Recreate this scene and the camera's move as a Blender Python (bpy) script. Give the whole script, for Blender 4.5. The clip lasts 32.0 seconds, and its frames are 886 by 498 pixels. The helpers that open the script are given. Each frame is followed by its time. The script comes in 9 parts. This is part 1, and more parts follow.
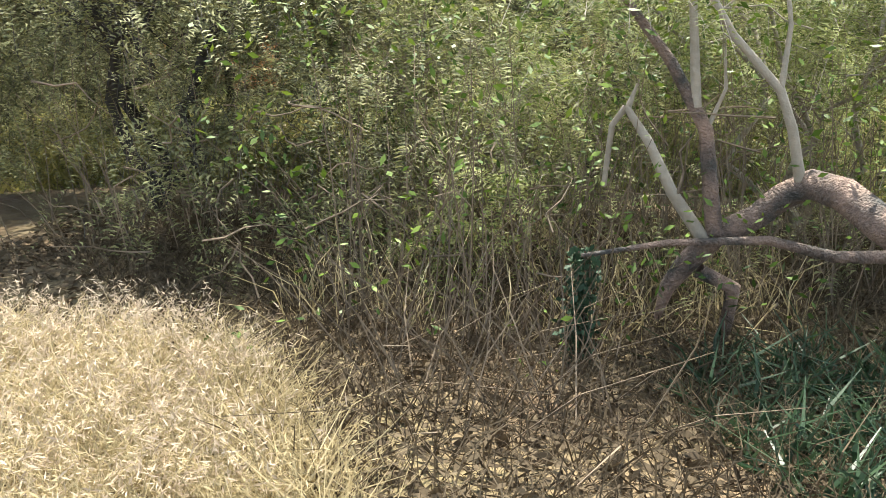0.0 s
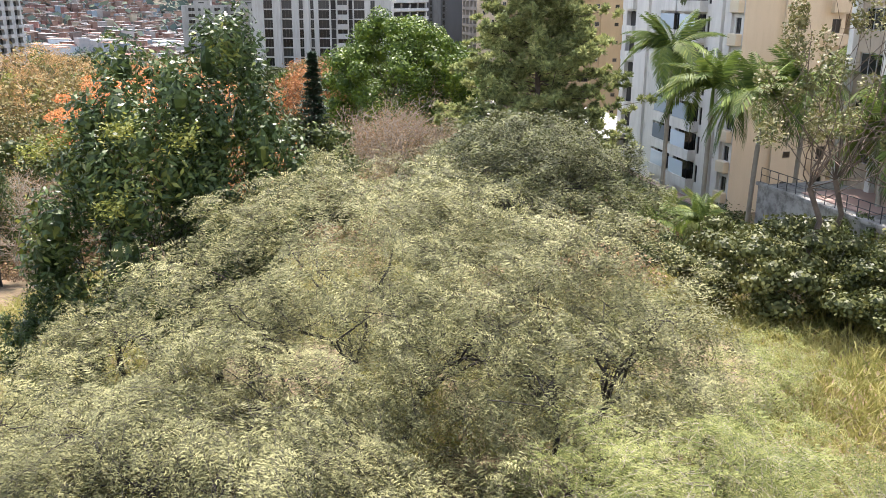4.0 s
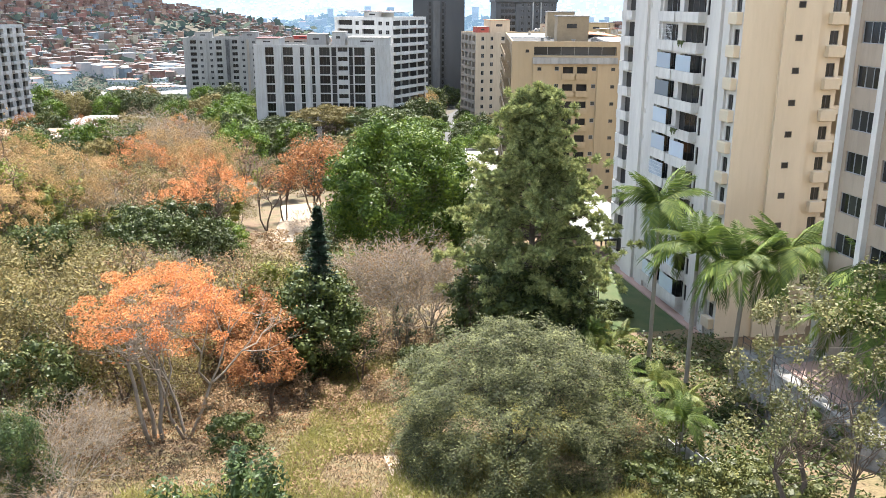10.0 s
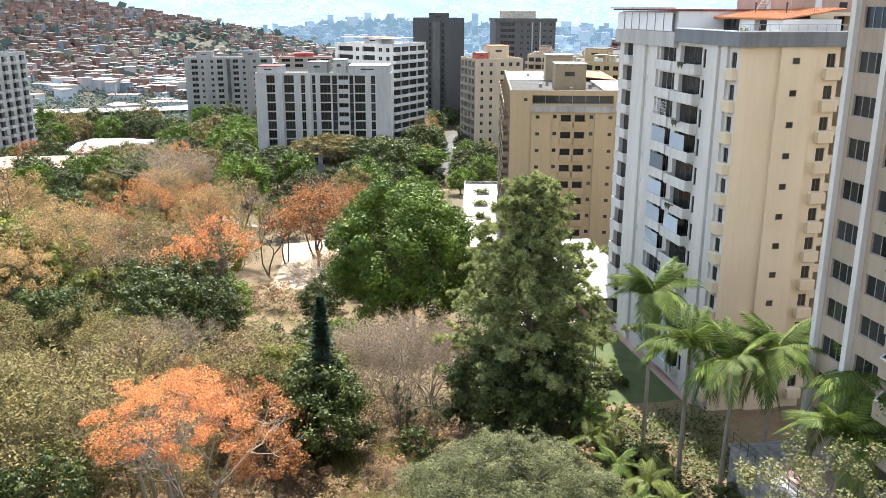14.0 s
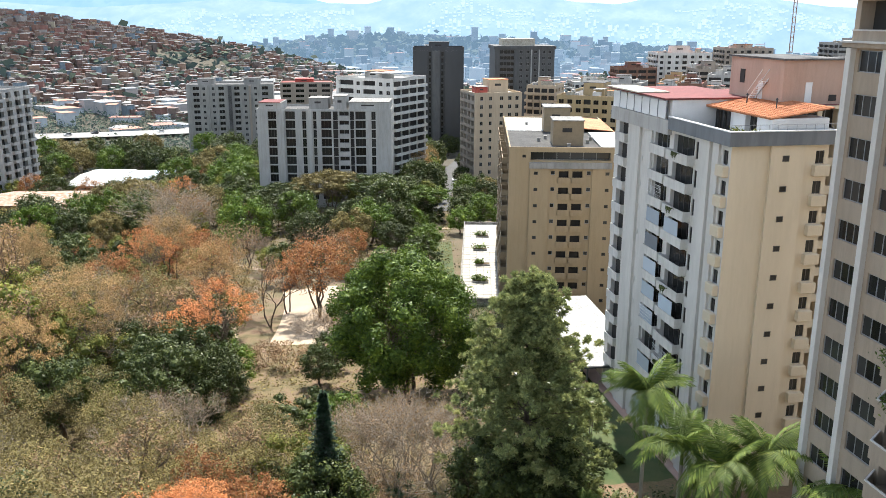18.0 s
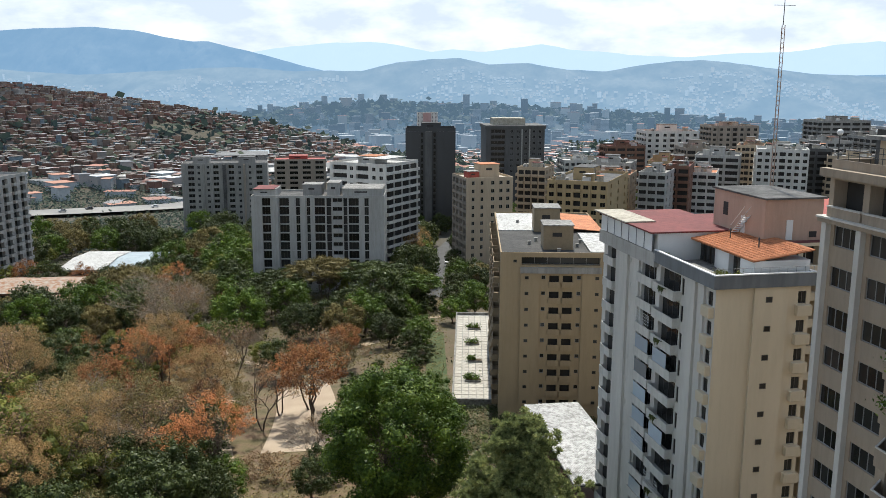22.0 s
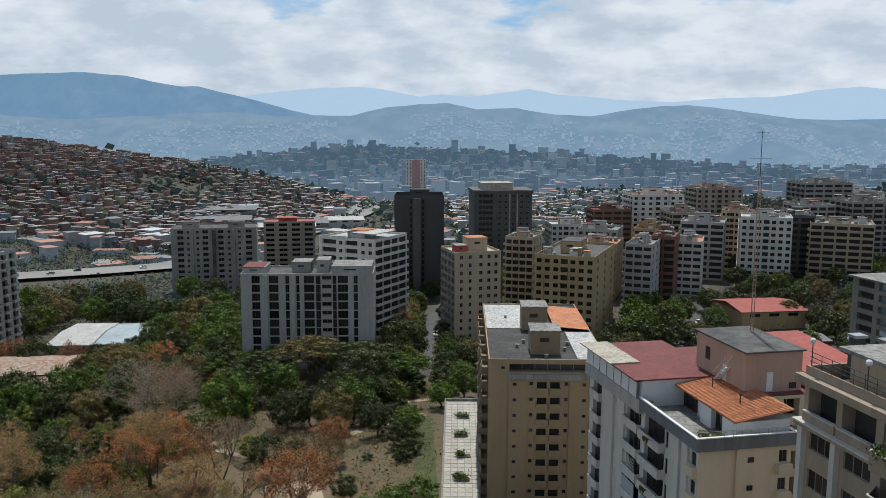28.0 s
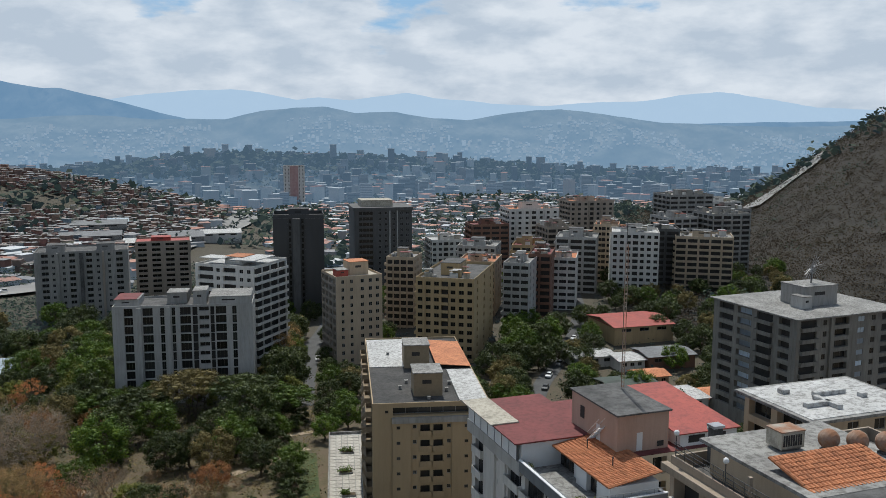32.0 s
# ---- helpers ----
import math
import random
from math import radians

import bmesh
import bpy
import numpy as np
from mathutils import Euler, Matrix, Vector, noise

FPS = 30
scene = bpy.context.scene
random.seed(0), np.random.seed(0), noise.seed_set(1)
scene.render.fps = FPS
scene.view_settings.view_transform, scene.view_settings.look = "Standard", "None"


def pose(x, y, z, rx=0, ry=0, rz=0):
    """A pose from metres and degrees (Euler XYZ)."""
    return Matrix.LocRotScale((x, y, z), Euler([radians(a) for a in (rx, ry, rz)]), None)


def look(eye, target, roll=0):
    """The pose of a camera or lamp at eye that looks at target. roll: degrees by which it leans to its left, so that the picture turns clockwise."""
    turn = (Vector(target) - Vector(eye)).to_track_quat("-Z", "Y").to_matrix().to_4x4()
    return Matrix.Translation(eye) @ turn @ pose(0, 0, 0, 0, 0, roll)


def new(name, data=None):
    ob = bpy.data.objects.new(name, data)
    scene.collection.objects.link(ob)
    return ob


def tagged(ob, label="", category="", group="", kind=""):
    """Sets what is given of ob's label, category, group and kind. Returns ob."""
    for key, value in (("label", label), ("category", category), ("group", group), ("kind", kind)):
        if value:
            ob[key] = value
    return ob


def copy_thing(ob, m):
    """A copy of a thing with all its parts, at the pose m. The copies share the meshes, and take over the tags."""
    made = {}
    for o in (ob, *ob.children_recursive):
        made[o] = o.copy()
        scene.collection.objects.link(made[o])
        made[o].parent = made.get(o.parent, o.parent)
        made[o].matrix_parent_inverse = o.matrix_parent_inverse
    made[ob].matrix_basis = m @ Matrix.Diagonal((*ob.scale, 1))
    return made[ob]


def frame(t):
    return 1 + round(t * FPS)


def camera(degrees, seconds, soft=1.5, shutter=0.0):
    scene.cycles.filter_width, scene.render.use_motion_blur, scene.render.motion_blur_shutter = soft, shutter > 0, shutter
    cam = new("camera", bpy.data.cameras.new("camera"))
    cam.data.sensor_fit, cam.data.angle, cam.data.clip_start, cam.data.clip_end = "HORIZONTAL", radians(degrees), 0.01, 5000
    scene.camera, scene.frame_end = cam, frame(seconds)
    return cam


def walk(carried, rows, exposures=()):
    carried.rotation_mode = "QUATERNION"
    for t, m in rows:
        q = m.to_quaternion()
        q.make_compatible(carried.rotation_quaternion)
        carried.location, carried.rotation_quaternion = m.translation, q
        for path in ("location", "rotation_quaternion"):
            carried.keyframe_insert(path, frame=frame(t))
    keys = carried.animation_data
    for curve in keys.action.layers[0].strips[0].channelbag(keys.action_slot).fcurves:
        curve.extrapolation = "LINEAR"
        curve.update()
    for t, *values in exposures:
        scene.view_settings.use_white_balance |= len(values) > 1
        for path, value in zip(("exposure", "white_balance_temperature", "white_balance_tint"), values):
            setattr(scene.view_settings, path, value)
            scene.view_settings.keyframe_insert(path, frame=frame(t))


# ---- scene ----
cam = camera(54.55, 32.0, soft=0.75)

# seconds, height of the eye, pitch, heading to the right (degrees): the flight is a plain climb
PATH = [
    (0, 2.00, -18.30, -0.40),
    (0.5, 2.71, -17.65, -0.47),
    (1, 3.44, -17.17, -0.67),
    (1.5, 4.17, -16.85, -0.75),
    (2, 4.89, -16.63, -0.78),
    (2.5, 5.78, -16.53, -0.79),
    (3, 6.68, -16.53, -0.78),
    (3.5, 7.60, -16.48, -0.74),
    (4, 8.53, -16.43, -0.69),
    (4.5, 9.44, -16.40, -0.68),
    (6.5, 13.32, -16.32, -0.66),
    (7, 14.26, -16.25, -0.67),
    (7.5, 15.17, -16.15, -0.68),
    (8, 16.09, -16.12, -0.65),
    (8.5, 17.05, -16.09, -0.61),
    (9, 18.00, -16.01, -0.63),
    (9.5, 19.03, -16.00, -0.64),
    (10, 20.10, -15.98, -0.64),
    (10.5, 21.17, -15.98, -0.63),
    (11, 22.13, -15.93, -0.62),
    (11.5, 23.05, -15.87, -0.60),
    (12, 23.85, -15.87, -0.57),
    (12.5, 24.60, -15.85, -0.57),
    (13, 25.37, -15.81, -0.59),
    (13.5, 26.33, -15.79, -0.62),
    (14, 27.34, -15.74, -0.63),
    (14.5, 28.29, -15.71, -0.65),
    (16.5, 32.07, -15.43, -0.68),
    (17, 33.03, -15.36, -0.66),
    (17.5, 34.00, -15.23, -0.64),
    (18, 34.99, -15.04, -0.62),
    (18.5, 35.93, -14.63, -0.58),
    (19, 36.80, -14.03, -0.52),
    (19.5, 37.73, -13.48, -0.45),
    (20, 38.72, -12.91, -0.38),
    (20.5, 39.62, -12.41, -0.31),
    (21, 40.55, -11.93, -0.23),
    (21.5, 41.49, -11.42, -0.15),
    (22, 42.42, -10.92, -0.10),
    (22.5, 43.42, -10.44, -0.02),
    (23, 44.39, -9.99, 0.04),
    (23.5, 45.40, -9.53, 0.10),
    (24, 46.39, -9.06, 0.16),
    (24.5, 47.38, -8.56, 0.20),
    (25, 48.37, -8.22, 0.27),
    (25.5, 49.30, -8.21, 0.37),
    (27.5, 53.16, -8.18, 0.62),
    (28, 54.06, -8.20, 0.66),
    (28.5, 55.03, -8.22, 0.71),
    (29, 55.97, -8.22, 0.71),
    (29.5, 56.89, -8.21, 0.75),
    (30, 57.89, -8.20, 1.88),
    (30.5, 58.83, -8.16, 3.93),
    (31, 59.76, -8.11, 5.47),
    (31.5, 60.69, -8.07, 7.05),
    (32, 61.70, -8.05, 8.67),
]
walk(cam, [(t, pose(0, 0, z, 90 + p, -0.21, -y)) for t, z, p, y in PATH],
     exposures=((0.0, 1.93, 6400, 5), (1.0, 2.24, 6350, 18), (2.0, 1.90, 6350, 19), (3.0, 1.76, 6350, 18), (4.0, 1.80, 6330, 17), (7.0, 1.90, 6240, 12), (9.0, 1.88, 6240, 12), (11.0, 1.78, 6240, 12), (14.0, 1.66, 6240, 11), (18.0, 1.22, 6230, 10), (21.0, 0.55, 6200, 8), (24.5, -0.21, 6080, 8), (28.0, -0.29, 6020, 8), (32.0, -0.35, 6000, 8)))

# ---- light ----
SUN_AZ, SUN_EL = radians(4), radians(62)
world = bpy.data.worlds.new("world")
scene.world = world
world.use_nodes = True
wn, wl = world.node_tree.nodes, world.node_tree.links
wn.clear()
w_out, w_bg = wn.new("ShaderNodeOutputWorld"), wn.new("ShaderNodeBackground")
sky = wn.new("ShaderNodeTexSky")
sky.sky_type, sky.sun_disc = "NISHITA", False
sky.sun_elevation, sky.sun_rotation = SUN_EL, SUN_AZ
sky.air_density, sky.dust_density, sky.ozone_density = 1.2, 0.6, 1.4
# clouds: banks of cumulus seen low over the hills, flattened towards the horizon
w_tc, w_map = wn.new("ShaderNodeTexCoord"), wn.new("ShaderNodeMapping")
w_map.inputs["Scale"].default_value = (1.0, 1.0, 3.0)
w_n1, w_n2 = wn.new("ShaderNodeTexNoise"), wn.new("ShaderNodeTexNoise")
for nd, sc, det in ((w_n1, 7.0, 12.0), (w_n2, 2.3, 2.0)):
    nd.inputs["Scale"].default_value, nd.inputs["Detail"].default_value = sc, det
    nd.inputs["Roughness"].default_value = 0.56
    wl.new(w_map.outputs[0], nd.inputs["Vector"])
wl.new(w_tc.outputs["Generated"], w_map.inputs["Vector"])
w_add = wn.new("ShaderNodeMath")
w_add.operation = "MULTIPLY_ADD"
w_add.inputs[1].default_value = 0.6
wl.new(w_n2.outputs["Fac"], w_add.inputs[0])
wl.new(w_n1.outputs["Fac"], w_add.inputs[2])
# more cover low down, open blue higher up
w_low, w_sepz, w_sum = wn.new("ShaderNodeMapRange"), wn.new("ShaderNodeSeparateXYZ"), wn.new("ShaderNodeMath")
wl.new(w_tc.outputs["Generated"], w_sepz.inputs[0])
wl.new(w_sepz.outputs["Z"], w_low.inputs["Value"])
for key, v in (("From Min", 0.10), ("From Max", 0.16), ("To Min", 0.30), ("To Max", 0.03)):
    w_low.inputs[key].default_value = v
wl.new(w_add.outputs[0], w_sum.inputs[0])
wl.new(w_low.outputs[0], w_sum.inputs[1])
w_ramp = wn.new("ShaderNodeValToRGB")
w_ramp.color_ramp.elements[0].position, w_ramp.color_ramp.elements[1].position = 0.82, 0.92
wl.new(w_sum.outputs[0], w_ramp.inputs["Fac"])
# thin white veil close to the horizon
w_sep, w_veil = wn.new("ShaderNodeSeparateXYZ"), wn.new("ShaderNodeMapRange")
wl.new(w_tc.outputs["Generated"], w_sep.inputs[0])
wl.new(w_sep.outputs["Z"], w_veil.inputs["Value"])
for key, v in (("From Min", 0.02), ("From Max", 0.10), ("To Min", 0.9), ("To Max", 0.0)):
    w_veil.inputs[key].default_value = v
w_max = wn.new("ShaderNodeMath")
w_max.operation = "MAXIMUM"
wl.new(w_ramp.outputs["Color"], w_max.inputs[0])
wl.new(w_veil.outputs[0], w_max.inputs[1])
w_tone = wn.new("ShaderNodeMixRGB")
w_tone.inputs[1].default_value, w_tone.inputs[2].default_value = (8.5, 9.4, 10.4, 1), (12.4, 12.7, 13.0, 1)
# lit tops and grey-blue bases within the cloud cover
w_n3, w_lit = wn.new("ShaderNodeTexNoise"), wn.new("ShaderNodeMapRange")
w_n3.inputs["Scale"].default_value, w_n3.inputs["Detail"].default_value, w_n3.inputs["Roughness"].default_value = 10.0, 10.0, 0.56
w_m3 = wn.new("ShaderNodeMapping")
w_m3.inputs["Scale"].default_value, w_m3.inputs["Location"].default_value = (1.0, 1.0, 2.6), (0.0, 0.0, 0.05)
wl.new(w_tc.outputs["Generated"], w_m3.inputs["Vector"])
wl.new(w_m3.outputs[0], w_n3.inputs["Vector"])
for key, v in (("From Min", 0.40), ("From Max", 0.63), ("To Min", 0.0), ("To Max", 1.0)):
    w_lit.inputs[key].default_value = v
wl.new(w_n3.outputs["Fac"], w_lit.inputs["Value"])
wl.new(w_lit.outputs[0], w_tone.inputs[0])
w_mix = wn.new("ShaderNodeMixRGB")
w_blue = wn.new("ShaderNodeMixRGB")
w_blue.blend_type, w_blue.inputs[0].default_value, w_blue.inputs[2].default_value = "MULTIPLY", 1.0, (1.0, 0.97, 0.94, 1)
wl.new(sky.outputs[0], w_blue.inputs[1])
wl.new(w_max.outputs[0], w_mix.inputs[0])
w_air = wn.new("ShaderNodeMixRGB")
w_air.inputs[2].default_value = (5.4, 8.7, 12.4, 1)
w_fade = wn.new("ShaderNodeMapRange")
for key, v in (("From Min", 0.16), ("From Max", 0.32), ("To Min", 0.8), ("To Max", 0.1)):
    w_fade.inputs[key].default_value = v
wl.new(w_sepz.outputs["Z"], w_fade.inputs["Value"])
wl.new(w_fade.outputs[0], w_air.inputs[0])
wl.new(w_blue.outputs[0], w_air.inputs[1])
wl.new(w_air.outputs[0], w_mix.inputs[1])
wl.new(w_tone.outputs[0], w_mix.inputs[2])
wl.new(w_mix.outputs[0], w_bg.inputs["Color"])
w_bg.inputs["Strength"].default_value = 0.076
wl.new(w_bg.outputs[0], w_out.inputs["Surface"])

sun_way = Vector((math.sin(SUN_AZ) * math.cos(SUN_EL), math.cos(SUN_AZ) * math.cos(SUN_EL), math.sin(SUN_EL)))
sun = new("sun", bpy.data.lights.new("sun", "SUN"))
sun.data.energy, sun.data.angle, sun.data.color = 5.0, radians(0.55), (1.0, 0.94, 0.83)
sun.matrix_world = look(sun_way * 300, (0, 0, 0))


# ---- materials ----
def nodes_of(name):
    m = bpy.data.materials.new(name)
    m.use_nodes = True
    return m, m.node_tree.nodes, m.node_tree.links, m.node_tree.nodes["Principled BSDF"]


def rgb(c, k=1.0):
    return (c[0] * k, c[1] * k, c[2] * k, 1)


def surface(name, base, other=None, scale=1.0, rough=0.8, bump=0.15, stain=0.25, metal=0.0, fine=14.0, per=0.0, streak=0.0, dirt=0.0):
    """A worn plain surface: two tones in broad patches, fine grain, grime and relief. per: how far each piece differs from the next; dirt: how dark the blotches of grime and mould are."""
    m, n, l, b = nodes_of(name)
    other = other or tuple(v * 0.72 for v in base)
    tc = n.new("ShaderNodeTexCoord")
    mp = n.new("ShaderNodeMapping")
    mp.inputs["Scale"].default_value = (scale, scale, scale * (0.22 if streak else 1.0))
    l.new(tc.outputs["Object"], mp.inputs["Vector"])
    big, small = n.new("ShaderNodeTexNoise"), n.new("ShaderNodeTexNoise")
    big.inputs["Scale"].default_value, big.inputs["Detail"].default_value = 0.55, 5
    small.inputs["Scale"].default_value, small.inputs["Detail"].default_value = fine, 6
    l.new(mp.outputs[0], big.inputs["Vector"])
    l.new(tc.outputs["Object"], small.inputs["Vector"])
    r = n.new("ShaderNodeValToRGB")
    r.color_ramp.elements[0].position, r.color_ramp.elements[1].position = 0.36, 0.66
    r.color_ramp.elements[0].color, r.color_ramp.elements[1].color = rgb(base), rgb(other)
    l.new(big.outputs["Fac"], r.inputs["Fac"])
    mx = n.new("ShaderNodeMixRGB")
    mx.blend_type = "MULTIPLY"
    mx.inputs[0].default_value = stain
    l.new(r.outputs[0], mx.inputs[1])
    l.new(small.outputs["Fac"], mx.inputs[2])
    last = mx.outputs[0]
    if dirt:
        dn, dr, dm, dmap = n.new("ShaderNodeTexNoise"), n.new("ShaderNodeValToRGB"), n.new("ShaderNodeMixRGB"), n.new("ShaderNodeMapping")
        dmap.inputs["Scale"].default_value = (1, 1, 0.16 if streak else 1)
        l.new(tc.outputs["Object"], dmap.inputs["Vector"])
        l.new(dmap.outputs[0], dn.inputs["Vector"])
        dn.inputs["Scale"].default_value, dn.inputs["Detail"].default_value, dn.inputs["Roughness"].default_value = (1.1 if streak else 1.5), 10, 0.72
        dr.color_ramp.elements[0].position, dr.color_ramp.elements[1].position = 0.45, 0.60
        dr.color_ramp.elements[0].color, dr.color_ramp.elements[1].color = (1, 1, 1, 1), (0.26, 0.245, 0.225, 1)
        l.new(dn.outputs["Fac"], dr.inputs["Fac"])
        dm.blend_type, dm.inputs[0].default_value = "MULTIPLY", dirt
        l.new(last, dm.inputs[1])
        l.new(dr.outputs[0], dm.inputs[2])
        last = dm.outputs[0]
    if per:
        oi, hs, mr = n.new("ShaderNodeObjectInfo"), n.new("ShaderNodeHueSaturation"), n.new("ShaderNodeMapRange")
        mr.inputs["To Min"].default_value, mr.inputs["To Max"].default_value = 1 - per, 1 + per
        l.new(oi.outputs["Random"], mr.inputs["Value"])
        l.new(mr.outputs[0], hs.inputs["Value"])
        l.new(last, hs.inputs["Color"])
        last = hs.outputs[0]
    l.new(last, b.inputs["Base Color"])
    b.inputs["Roughness"].default_value, b.inputs["Metallic"].default_value = rough, metal
    if bump:
        bp = n.new("ShaderNodeBump")
        bp.inputs["Strength"].default_value, bp.inputs["Distance"].default_value = bump, 0.05
        l.new(small.outputs["Fac"], bp.inputs["Height"])
        l.new(bp.outputs[0], b.inputs["Normal"])
    return m


def leafage(name, tones, rough=0.55, glow=0.25, patch=0.5, k=1.3):
    """Leaves: a tone for each leaf out of a few, broad patches of lighter growth, some light let through."""
    m, n, l, b = nodes_of(name)
    geo, oi = n.new("ShaderNodeNewGeometry"), n.new("ShaderNodeObjectInfo")
    tc, big = n.new("ShaderNodeTexCoord"), n.new("ShaderNodeTexNoise")
    big.inputs["Scale"].default_value = patch
    l.new(tc.outputs["Object"], big.inputs["Vector"])
    mixv = n.new("ShaderNodeMath")
    mixv.operation = "MULTIPLY_ADD"
    mixv.inputs[1].default_value = 0.55
    l.new(geo.outputs["Random Per Island"], mixv.inputs[0])
    mr = n.new("ShaderNodeMapRange")
    for key, v in (("From Min", 0.3), ("From Max", 0.7), ("To Min", 0.0), ("To Max", 0.45)):
        mr.inputs[key].default_value = v
    l.new(big.outputs["Fac"], mr.inputs["Value"])
    l.new(mr.outputs[0], mixv.inputs[2])
    r = n.new("ShaderNodeValToRGB")
    els = r.color_ramp.elements
    while len(els) < len(tones):
        els.new(0.5)
    for j, t in enumerate(tones):
        els[j].position, els[j].color = j / (len(tones) - 1), rgb(t, k)
    l.new(mixv.outputs[0], r.inputs["Fac"])
    hs, hv = n.new("ShaderNodeHueSaturation"), n.new("ShaderNodeMapRange")
    hv.inputs["To Min"].default_value, hv.inputs["To Max"].default_value = 0.8, 1.22
    l.new(oi.outputs["Random"], hv.inputs["Value"])
    l.new(hv.outputs[0], hs.inputs["Value"])
    l.new(r.outputs[0], hs.inputs["Color"])
    l.new(hs.outputs[0], b.inputs["Base Color"])
    b.inputs["Roughness"].default_value = rough
    b.inputs["Specular IOR Level"].default_value = 0.22
    tr, ms = n.new("ShaderNodeBsdfTranslucent"), n.new("ShaderNodeMixShader")
    l.new(hs.outputs[0], tr.inputs["Color"])
    ms.inputs[0].default_value = glow
    l.new(b.outputs[0], ms.inputs[1])
    l.new(tr.outputs[0], ms.inputs[2])
    l.new(ms.outputs[0], n["Material Output"].inputs["Surface"])
    return m


def islands(name, tones, rough=0.85, storeys=0.0):
    """Many small pieces in one mesh: each takes its tone from a list; storeys: height of the dark window bands."""
    m, n, l, b = nodes_of(name)
    geo, r = n.new("ShaderNodeNewGeometry"), n.new("ShaderNodeValToRGB")
    r.color_ramp.interpolation = "CONSTANT"
    els = r.color_ramp.elements
    while len(els) < len(tones):
        els.new(0.5)
    for k, t in enumerate(tones):
        els[k].position, els[k].color = k / len(tones), rgb(t)
    l.new(geo.outputs["Random Per Island"], r.inputs["Fac"])
    tc, nz, mx = n.new("ShaderNodeTexCoord"), n.new("ShaderNodeTexNoise"), n.new("ShaderNodeMixRGB")
    nz.inputs["Scale"].default_value, nz.inputs["Detail"].default_value = 0.6, 6
    l.new(tc.outputs["Object"], nz.inputs["Vector"])
    mx.blend_type = "MULTIPLY"
    mx.inputs[0].default_value = 0.5
    l.new(r.outputs[0], mx.inputs[1])
    l.new(nz.outputs["Fac"], mx.inputs[2])
    last = mx.outputs[0]
    if storeys:
        wv, mv, wr_ = n.new("ShaderNodeTexWave"), n.new("ShaderNodeMixRGB"), n.new("ShaderNodeValToRGB")
        wv.bands_direction, wv.inputs["Scale"].default_value = "Z", 0.314 / storeys
        l.new(tc.outputs["Object"], wv.inputs["Vector"])
        wr_.color_ramp.elements[0].position, wr_.color_ramp.elements[1].position = 0.45, 0.6
        wr_.color_ramp.elements[0].color = (0.3, 0.3, 0.32, 1)
        l.new(wv.outputs["Fac"], wr_.inputs["Fac"])
        mv.blend_type, mv.inputs[0].default_value = "MULTIPLY", 0.85
        l.new(last, mv.inputs[1])
        l.new(wr_.outputs[0], mv.inputs[2])
        last = mv.outputs[0]
    l.new(last, b.inputs["Base Color"])
    b.inputs["Roughness"].default_value = rough
    return m


def glassy(name, tint=(0.02, 0.025, 0.03), rough=0.08, per=0.5):
    m, n, l, b = nodes_of(name)
    oi, r = n.new("ShaderNodeObjectInfo"), n.new("ShaderNodeValToRGB")
    r.color_ramp.elements[0].color, r.color_ramp.elements[1].color = rgb(tint, 0.5), rgb(tint, 2.2)
    l.new(oi.outputs["Random"], r.inputs["Fac"])
    l.new(r.outputs[0], b.inputs["Base Color"])
    b.inputs["Roughness"].default_value = rough
    b.inputs["Specular IOR Level"].default_value = 0.35
    return m


M = {}
M["cream"] = surface("cream_render", (0.66, 0.555, 0.40), (0.60, 0.50, 0.355), 0.35, 0.88, 0.1, 0.18, streak=1, dirt=0.08)
M["white_wall"] = surface("white_render", (0.63, 0.60, 0.55), (0.53, 0.51, 0.47), 0.3, 0.85, 0.1, 0.2, streak=1, dirt=0.14)
M["grey_ledge"] = surface("grey_painted_ledge", (0.20, 0.21, 0.22), (0.15, 0.16, 0.17), 0.5, 0.8, 0.1, 0.25, streak=1, dirt=0.2)
M["tan"] = surface("tan_render", (0.40, 0.30, 0.18), (0.35, 0.262, 0.155), 0.3, 0.9, 0.12, 0.22, streak=1, dirt=0.12)
M["off_white"] = surface("off_white_render", (0.672, 0.644, 0.594), (0.56, 0.538, 0.498), 0.3, 0.88, 0.1, 0.2, streak=1, dirt=0.2)
# darker copy of tan: shade painted on the left side and tank houses
M["tan_dark"] = surface("tan_shaded_render", (0.29, 0.225, 0.14), (0.25, 0.19, 0.12), 0.3, 0.9, 0.1, 0.2, dirt=0.15)
M["beige"] = surface("beige_render", (0.529, 0.414, 0.287), (0.448, 0.351, 0.247), 0.3, 0.9, 0.1, 0.2, streak=1, dirt=0.15)
M["taupe"] = surface("taupe_render", (0.381, 0.308, 0.23), (0.314, 0.252, 0.19), 0.3, 0.9, 0.1, 0.2, streak=1, dirt=0.2)
M["stained_grey"] = surface("stained_grey_concrete", (0.26, 0.245, 0.215), (0.19, 0.18, 0.16), 0.3, 0.9, 0.1, 0.25, streak=1, dirt=0.35)
M["pale_grey"] = surface("pale_grey_render", (0.475, 0.456, 0.425), (0.388, 0.375, 0.35), 0.3, 0.9, 0.1, 0.25, streak=1, dirt=0.22)
M["mid_grey"] = surface("mid_grey_concrete", (0.372, 0.354, 0.324), (0.276, 0.264, 0.246), 0.3, 0.9, 0.1, 0.25, streak=1, dirt=0.3)
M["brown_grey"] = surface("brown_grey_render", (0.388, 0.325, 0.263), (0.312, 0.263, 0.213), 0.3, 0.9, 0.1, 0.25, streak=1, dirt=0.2)
